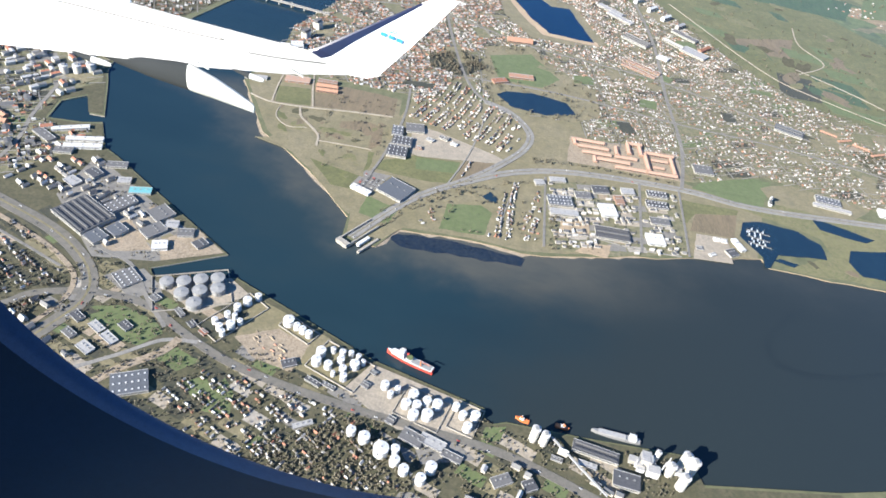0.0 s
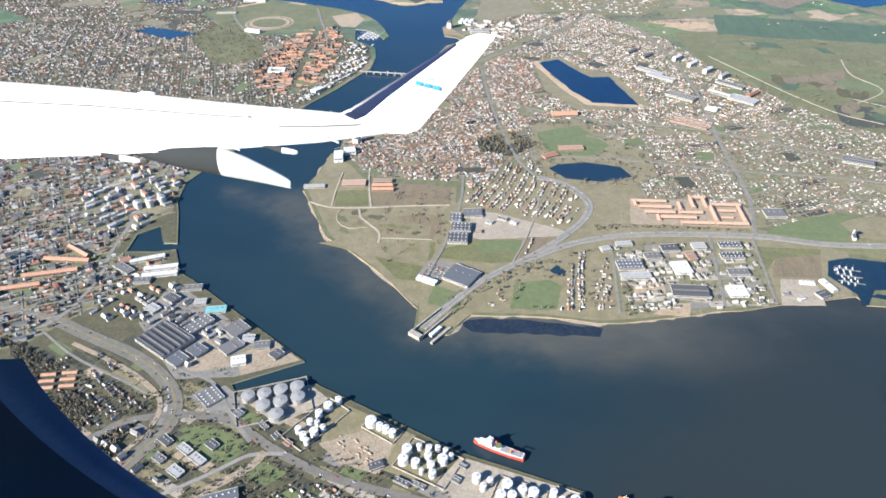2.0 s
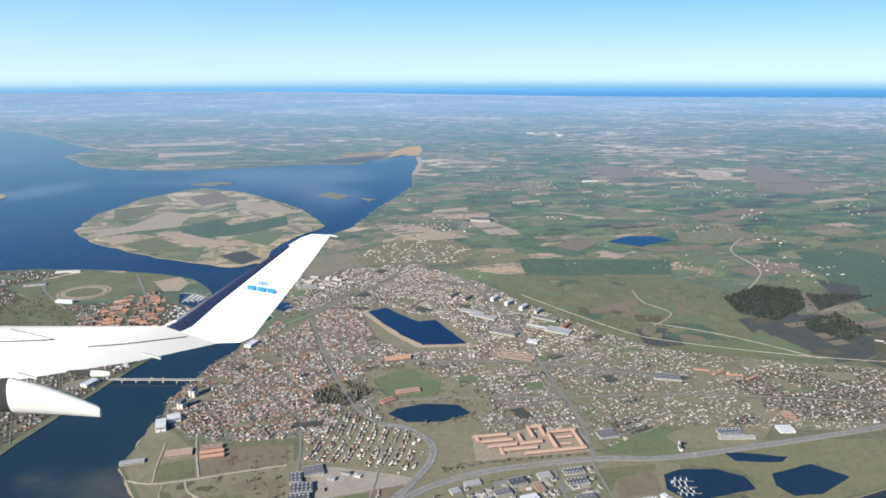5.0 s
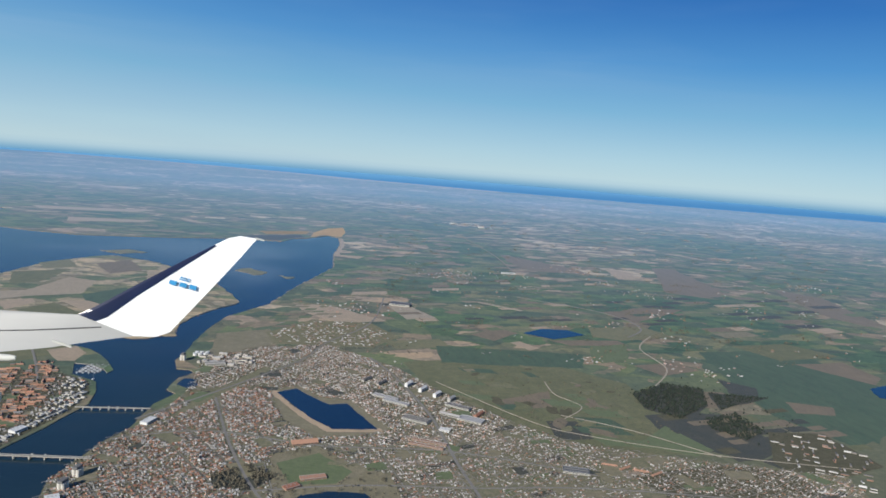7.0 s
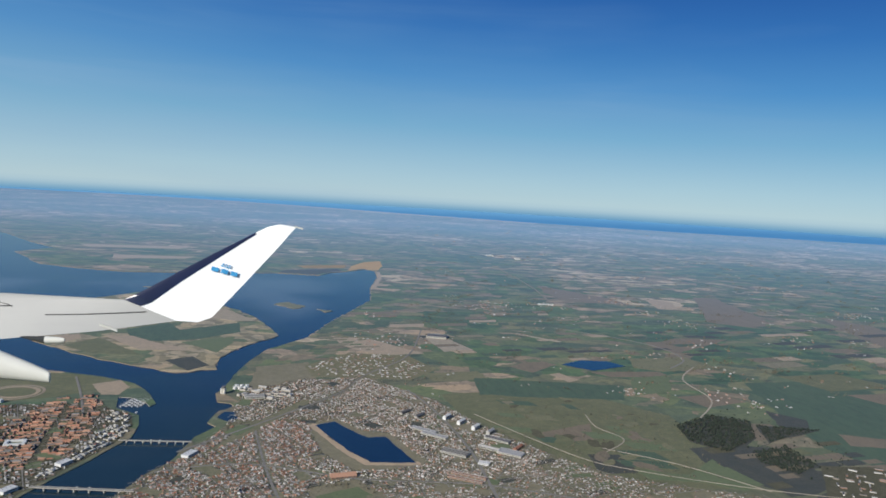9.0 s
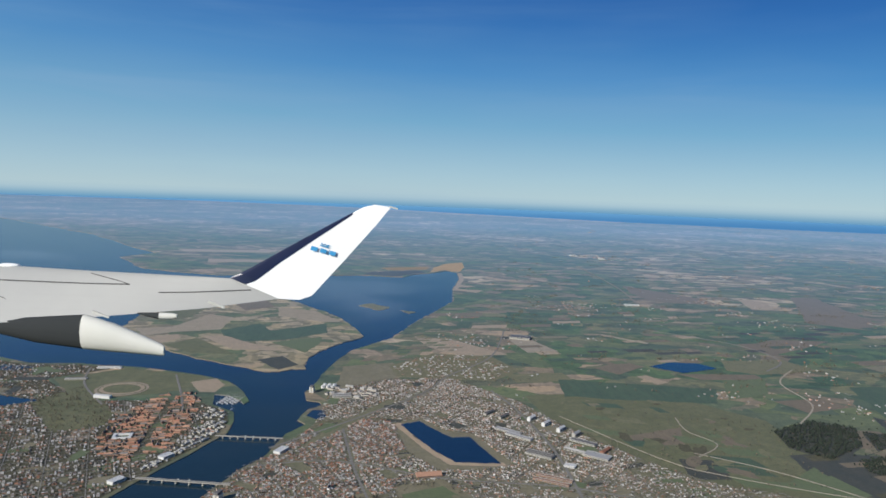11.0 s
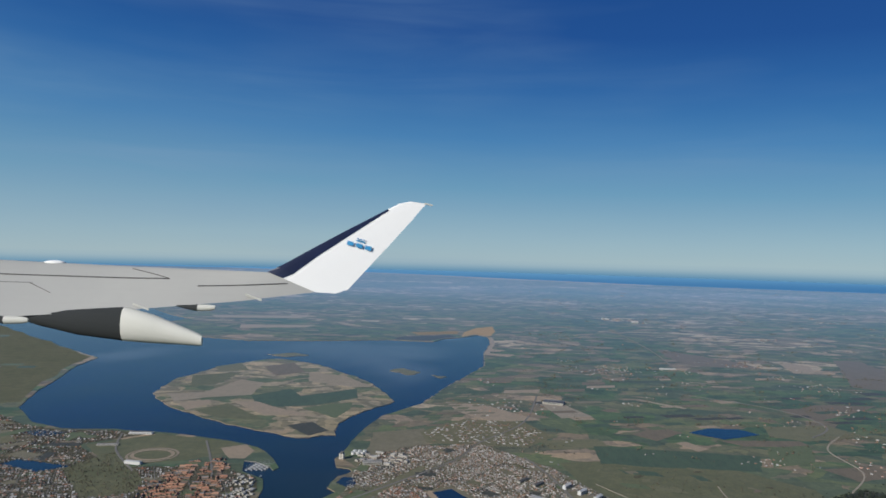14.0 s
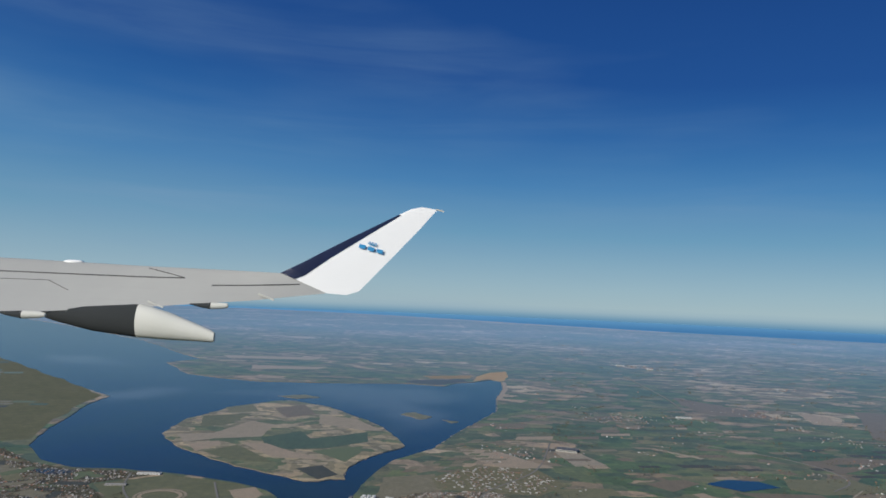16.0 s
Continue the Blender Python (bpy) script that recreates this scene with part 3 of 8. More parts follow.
foreshore(NORTH[5:11], 0.7, 3)
foreshore(NORTH[12:20], 0.8, 4)
foreshore(NORTH[40:46], 1.8, 5)
foreshore(ISLAND + ISLAND[:1], -2.2, 6)

# distant haze and sea as a glowing ring, rising to the true horizon
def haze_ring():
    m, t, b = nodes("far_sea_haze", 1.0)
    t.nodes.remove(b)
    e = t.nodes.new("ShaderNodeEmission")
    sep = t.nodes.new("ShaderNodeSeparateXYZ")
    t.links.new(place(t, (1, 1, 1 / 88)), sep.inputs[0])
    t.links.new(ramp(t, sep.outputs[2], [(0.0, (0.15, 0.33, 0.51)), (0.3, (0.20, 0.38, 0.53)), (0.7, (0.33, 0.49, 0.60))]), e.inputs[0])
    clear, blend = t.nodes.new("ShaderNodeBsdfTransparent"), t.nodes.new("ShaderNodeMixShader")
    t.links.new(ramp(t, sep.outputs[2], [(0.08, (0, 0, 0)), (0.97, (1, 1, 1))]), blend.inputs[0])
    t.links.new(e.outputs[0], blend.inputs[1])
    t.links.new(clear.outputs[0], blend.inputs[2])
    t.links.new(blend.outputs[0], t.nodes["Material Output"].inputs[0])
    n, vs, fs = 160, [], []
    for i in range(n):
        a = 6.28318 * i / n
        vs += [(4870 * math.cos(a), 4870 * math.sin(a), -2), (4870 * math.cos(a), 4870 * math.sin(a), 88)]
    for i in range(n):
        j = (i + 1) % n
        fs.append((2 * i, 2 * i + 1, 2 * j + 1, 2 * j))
    tagged(mesh_ob("backdrop", vs, fs, [m]), "glowing pale blue haze and far sea under the horizon", "backdrop", kind="structure")


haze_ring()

# ---- lakes and basins ----
for nm, shape, label in (
        ("lake", [(4, 291), (12, 296), (21, 281), (25, 276), (32, 277), (41, 249), (24, 250), (16, 263)], "deep blue flooded chalk pit between banks"),
        ("pond", [(8, 196), (11, 199), (19, 201), (26, 200), (30, 199), (33, 193), (24, 189), (13, 190)], "dark blue park pond ringed with grass"),
        ("pond", [(153, 402), (170, 414), (187, 412), (194, 400), (168, 388)], "long blue pond among fields"),
        ("pond", [(310, 296), (340, 306), (320, 274), (302, 282)], "blue pond at a wood's edge"),
        ("pond", [(-190, 318), (-186, 326), (-157, 317), (-168, 308)], "narrow blue lake in the west suburb"),
        ("pond", [(-37.2, 301.5), (-35, 309.4), (-29.7, 308.4), (-28.6, 300), (-32.2, 296.4)], "small round cove behind a grassy spit"),
        ("pond", [(-130, 135), (-123, 136.6), (-121.4, 133), (-122.4, 129.6), (-126, 127.5)], "small blue city pond"),
        ("pond", [(-214, 373), (-205, 378), (-188, 374), (-197, 366)], "shallow pond behind the shore"),
        ("pond", [(8, 142), (10, 144.5), (12, 142), (11.5, 140), (9, 141)], "small dark reed pond"),
        ("basin", [(75, 147), (77, 153), (82, 155), (92, 154), (97, 150), (97, 144), (84, 142), (80.5, 136), (79, 136), (79.5, 140)], "dark blue marina basin with a channel to the fjord"),
        ("basin", [(105, 150), (118, 153), (124, 146), (112, 140), (105, 140), (103, 145)], "dark blue square basin in marsh grass"),
        ("pond", [(98, 161), (102, 161), (114, 157), (111, 155), (99, 157)], "narrow dark creek in marsh grass"),
        ("pond", [(82, 139.5), (84, 140.6), (88.5, 139.6), (87, 138.2)], "tiny pond on a marsh islet")):
    tagged(slab(nm, wavy(shape, 2.5, 0.5), -0.05, 0.14, M["lake" if nm == "lake" or "fields" in label or "wood" in label else "pond"]), label, "lake", kind="structure")

# ---- plan of the large buildings: x, y, width, depth, height, turn, roof, kind ----
HALLS_SOUTH = [
    (-75.2, 106.9, 10.5, 8.0, 1.3, -30, "felt", "works"), (-66.8, 104.4, 3.6, 3.2, 1.0, -30, "felt_blue", "hall"), (-69.8, 101.3, 3.8, 3.4, 1.0, -30, "felt_blue", "hall"),
    (-70, 112.4, 3.4, 6.6, 1.0, -34, "slate", "works"), (-68.1, 118.1, 4.6, 2.2, 0.8, 14, "teal", "hall"), (-56.8, 102.3, 3.0, 2.6, 1.0, 20, "white", "hall"),
    (-60.8, 112.1, 4.4, 4.4, 0.9, -36, "slate", "hall"), (-59.9, 106.4, 3.4, 4.6, 0.9, -36, "slate", "hall"), (-57.1, 109.3, 2.6, 2.2, 0.8, 10, "pale", "hall"),
    (-49.4, 105.2, 2.4, 2.6, 0.8, -36, "felt", "hall"), (-53.4, 107.5, 3.2, 2.4, 0.8, 15, "slate", "hall"), (-88.3, 132.6, 8.2, 1.5, 1.0, 17, "white", "hall"), (-87.4, 129.8, 8.4, 1.6, 1.0, 17, "white", "hall")]
HALLS_SOUTH_B = [
    (-93.6, 136.0, 8.4, 1.5, 0.8, 27, "white", "hall"), (-80.1, 121.0, 3.4, 2.6, 1.0, -28, "felt", "hall"), (-77, 125.5, 4.6, 2.0, 0.8, 14, "slate", "hall"),
    (-97.6, 131.4, 6.4, 2.2, 0.8, -30, "slate", "hall"), (-72.9, 120.5, 2.8, 1.9, 0.8, 14, "pale", "hall"), (-83, 117, 3.4, 2.4, 0.8, -28, "pale", "hall"),
    (-90.5, 127, 4.0, 2.2, 0.9, 10, "slate", "hall"), (-115, 127.6, 13, 1.6, 1.0, 19, "pantile", "block"), (-114, 133.4, 12, 1.6, 1.0, 2, "pantile", "block"),
    (-113, 137.4, 8.5, 1.5, 1.0, -28, "pantile", "block"), (-119, 121.5, 9, 1.6, 1.0, 20, "pantile", "block"), (-126, 117, 8, 1.6, 1.0, 20, "pantile", "block")]
HALLS_EAST = [
    (-58.8, 92.0, 4.6, 4.0, 0.5, -40, "slate", "works"), (-51.6, 88.3, 2.0, 1.5, 0.6, -30, "slate", "hall"), (-47.2, 68.4, 6.0, 4.6, 1.0, 25, "felt_blue", "works"),
    (-22.7, 79.2, 2.6, 1.7, 0.7, 30, "felt", "hall"), (-17.5, 76.2, 3.0, 0.9, 0.7, -22, "felt", "hall"), (-16.8, 67.2, 3.4, 0.9, 0.6, 30, "pale", "hall"),
    (-8.2, 77.8, 1.5, 1.2, 0.5, -25, "slate", "hall"), (34, 73.0, 8.2, 2.2, 1.1, -10, "felt", "works"), (39.2, 68.4, 4.6, 3.0, 1.2, -6, "felt", "hall"),
    (1.8, 68.7, 4.0, 2.4, 0.8, -20, "slate", "hall"), (-2.4, 71.4, 1.5, 1.5, 0.7, -20, "slate", "hall"), (17.7, 63.9, 3.4, 1.9, 0.8, 30, "slate", "hall"), (22.5, 64.0, 2.2, 2.0, 0.8, 30, "felt", "hall"),
    (32.5, 70.2, 3.2, 1.0, 0.7, -10, "pale", "hall"), (27.1, 70.2, 2.0, 0.8, 0.6, -12, "slate", "hall")]
HALLS_NORTH = [
    (-15.8, 153.6, 5.2, 4.8, 1.1, 2, "felt", "works"), (-15.4, 158.8, 5.2, 4.2, 1.1, 2, "felt", "works"), (-17.4, 163.6, 3.0, 4.4, 1.0, 4, "felt_blue", "works"), (-13.0, 166.6, 5.0, 4.0, 0.9, 10, "slate", "hall"), (-8.2, 162.4, 2.0, 1.2, 0.7, -20, "pale", "hall"), (-4.6, 164.6, 2.6, 1.2, 0.7, -20, "slate", "hall"), (-1.6, 162.8, 1.8, 1.0, 0.6, -25, "white", "hall"), (-10.6, 157.6, 1.6, 1.2, 0.6, 4, "brick", "hall"),
    (-13.2, 137.1, 7.2, 6.6, 1.0, -26, "felt_blue", "hall"), (-21.4, 134.4, 5.2, 1.5, 1.0, -22, "white", "hall"), (-40.6, 177.4, 6.2, 1.6, 0.9, 6, "pantile", "block"), (-41.1, 179.8, 6.2, 1.6, 0.9, 6, "pantile", "block"), (-41.6, 182.2, 5.6, 1.6, 1.0, 6, "brick", "hall"),
    (27.9, 146.0, 6.4, 4.0, 1.0, 10, "felt_blue", "works"), (28.9, 141.4, 7.2, 2.2, 1.0, 8, "pale", "hall"), (41.0, 136.6, 8.6, 4.4, 0.9, 2, "felt", "works"),
    (40.3, 146.0, 4.2, 4.8, 1.0, 12, "white", "hall"), (27.2, 155.4, 4.2, 1.8, 0.8, 12, "pale", "hall"), (22.4, 152.6, 2.6, 2.0, 0.8, 20, "pale", "hall"),
    (34, 150.5, 4.2, 2.6, 0.9, 12, "slate", "hall"), (38.7, 154.6, 4.4, 3.0, 0.9, 12, "felt", "hall")]
HALLS_NORTH_B = [
    (43.6, 151.5, 2.2, 3.6, 0.9, 12, "brick", "hall"), (54.3, 157.6, 5.6, 2.6, 0.9, 6, "felt", "works"),
    (53.8, 152.8, 5.8, 2.8, 0.9, 6, "felt", "works"), (51.8, 137.8, 4.4, 4.0, 0.9, 8, "white", "hall"), (69.0, 143.0, 3.4, 1.1, 0.7, 0, "white", "hall"), (63.0, 138.2, 1.6, 1.2, 0.5, 6, "slate", "hall"),
    (66.0, 136.6, 1.8, 0.9, 0.5, 30, "white", "hall"), (53.8, 145.6, 5.0, 2.6, 0.9, 6, "slate", "hall"), (46.2, 156.3, 3.6, 2.4, 0.9, 10, "pale", "hall"), (71.2, 138.6, 2.6, 2.4, 0.9, 30, "felt", "hall"),
    (73.6, 142.4, 1.4, 4.6, 0.9, 24, "white", "hall"), (105.2, 171.3, 7.0, 3.4, 1.0, -6, "felt_blue", "works"), (105.5, 168.2, 10.5, 1.2, 0.9, -6, "pale", "hall"), (122, 170.8, 4.4, 3.6, 1.0, -6, "white", "hall")]
HALLS_TOWN = [
    (128, 178.5, 3.0, 3.6, 1.0, -6, "pantile", "hall"), (69.7, 174.9, 5.6, 4.2, 0.9, 5, "slate", "hall"), (15.2, 210.2, 8.0, 2.6, 0.9, 10, "pantile", "hall"), (8.5, 204.5, 5.0, 2.6, 0.9, 30, "tile", "hall"),
    (49, 284, 12, 2.6, 1.1, -40, "pale", "hall"), (52.5, 277.5, 12, 2.6, 1.1, -40, "pale", "hall"), (57.4, 258, 11, 4.5, 1.2, -36, "slate", "works"), (79.5, 257, 10, 5.0, 1.1, -36, "pale", "hall"),
    (78, 272, 11, 3.0, 1.1, -40, "slate", "hall"), (58, 236, 13, 1.6, 0.9, -30, "brick", "hall"), (56, 232.6, 13, 1.6, 0.9, -30, "brick", "hall"), (103.6, 209.4, 9, 4.5, 1.0, -20, "felt_blue", "works")]
HALLS_TOWN_B = [
    (66.3, 247, 4, 2.6, 1.1, -30, "white", "hall"), (13.6, 237.5, 9, 3.2, 1.0, 10, "pantile", "block"), (-56, 200.5, 3.6, 3.4, 2.0, 20, "white", "hall"), (-50.0, 180.2, 7.0, 3.0, 0.9, 8, "salmon", "hall"),
    (-61.4, 177.2, 6.2, 1.7, 0.7, 10, "pale", "hall"), (-58.6, 196, 2.8, 5.0, 2.6, 12, "white", "hall"), (-24, 330, 9, 4, 1.6, 10, "pale", "works"), (-81, 252, 5, 3, 1.4, 60, "white", "hall"),
    (-41, 259, 6, 3, 1.4, 65, "white", "hall"), (-90, 230, 5, 3, 1.6, 60, "white", "hall"), (-150, 375, 12, 3.0, 1.0, 4, "white", "works"), (-157, 352, 10, 2.2, 0.9, 8, "pale", "works"),
    (88, 476, 14, 9, 2.0, -20, "felt_blue", "hall"), (222, 638, 14, 3, 1.4, 0, "white", "hall")]
HALLS_FAR = [
    (300, 1170, 12, 5, 2.4, 0, "white", "hall"), (335, 1120, 9, 5, 3.0, 0, "white", "hall"), (-104, 272, 7, 5.0, 1.2, 10, "white", "stand"),
    (62, 300, 1.6, 5.2, 2.4, -40, "white", "block"), (67, 293, 1.6, 5.2, 2.4, -40, "white", "block"), (72, 286, 1.6, 5.2, 2.4, -40, "white", "block"), (77, 280, 1.6, 5.2, 2.4, -40, "pale", "block"),
    (44, 308, 1.6, 7, 1.5, -40, "slate", "block"), (50, 303, 1.6, 7, 1.5, -40, "slate", "block"), (84, 262, 1.6, 7, 1.5, -40, "tile", "block"), (72, 262, 9, 1.5, 1.4, -40, "pale", "block")]
RED_ROWS = [(x, y, w, d, h, 3, "salmon", "block") for x, y, w, d, h in (
    (36.2, 178.3, 9.6, 1.3, 0.8), (37.6, 175.4, 9.0, 1.3, 0.7), (32.4, 176.8, 1.2, 2.6, 0.7), (38.6, 172.6, 8.2, 1.3, 0.7), (43.2, 170.2, 9.6, 1.3, 0.8), (48.0, 167.9, 8.8, 1.3, 0.7),
    (47.0, 173.2, 6.4, 1.3, 0.7), (38.0, 169.6, 1.2, 3.0, 0.6), (44.6, 176.2, 1.2, 4.0, 0.7), (48.2, 178.4, 1.2, 5.4, 1.0), (51.7, 178.6, 1.2, 5.4, 1.0), (50.0, 181.4, 4.6, 1.3, 1.0),
    (57.2, 178.2, 8.2, 1.3, 0.9), (57.0, 168.2, 8.6, 1.3, 0.9), (53.2, 173.2, 1.3, 8.4, 0.9), (60.8, 173.2, 1.3, 8.4, 0.9), (57.0, 175.0, 4.8, 1.1, 0.7), (56.4, 171.4, 3.2, 1.0, 0.6))]
RED_ROWS += [(118 + 4.6 * i, 213.5 - 2.7 * i, 5.4, 1.0, 0.6, -24 + 50 * (i % 2), "pantile", "block") for i in range(4)]
ROWS_SOUTH = [(-94.5, 94.2, 3.0, 0.9, 0.6, 12, "pantile", "block"), (-93.8, 92.4, 3.0, 0.9, 0.6, 12, "pantile", "block"), (-93.0, 90.6, 3.0, 0.9, 0.6, 12, "pantile", "block"), (-90.4, 95.2, 3.0, 0.9, 0.6, 12, "pantile", "block"), (-89.8, 93.4, 3.0, 0.9, 0.6, 12, "pantile", "block"), (-89.0, 91.6, 3.0, 0.9, 0.6, 12, "pantile", "block")]
HALLS_LOOP = [(-62.6, 80.4, 2.6, 1.6, 0.6, -30, "felt", "hall"), (-58.2, 78.9, 3.0, 1.5, 0.6, -30, "pale", "hall"), (-55.0, 77.0, 3.2, 1.6, 0.6, -30, "pale", "hall"), (-53.6, 80.4, 2.4, 1.6, 0.6, -30, "felt", "hall"),
              (-57.8, 74.0, 3.0, 1.8, 0.6, -28, "pale", "hall"), (-62.0, 76.4, 2.6, 1.4, 0.6, -28, "slate", "hall"), (-45.8, 86.0, 2.4, 0.9, 0.5, -38, "slate", "hall"), (-42.6, 83.8, 1.6, 1.2, 0.5, -38, "felt", "hall"),
              (-39.9, 82.4, 1.6, 1.0, 0.5, -30, "tile", "hall"), (-14.6, 76.0, 2.6, 0.8, 0.5, -20, "slate", "hall"), (-7.3, 80.9, 1.4, 0.8, 0.5, -25, "felt", "hall"), (5.4, 68.6, 4.6, 2.0, 0.7, -18, "pale", "hall"), (9.0, 66.6, 3.6, 1.4, 0.7, -18, "slate", "hall")]
ALL_HALLS = HALLS_LOOP + ROWS_SOUTH + HALLS_SOUTH + HALLS_SOUTH_B + HALLS_EAST + HALLS_NORTH + HALLS_NORTH_B + HALLS_TOWN + HALLS_TOWN_B + HALLS_FAR + RED_ROWS


def footprint(x, y, w, d, turn, margin=0.7):
    a = radians(turn)
    u, v = w / 2 + margin, d / 2 + margin
    return [(x + p * math.cos(a) - q * math.sin(a), y + p * math.sin(a) + q * math.cos(a)) for p, q in ((-u, -v), (u, -v), (u, v), (-u, v))]


KEEP_OFF = [footprint(*h[:4], h[5]) for h in ALL_HALLS]

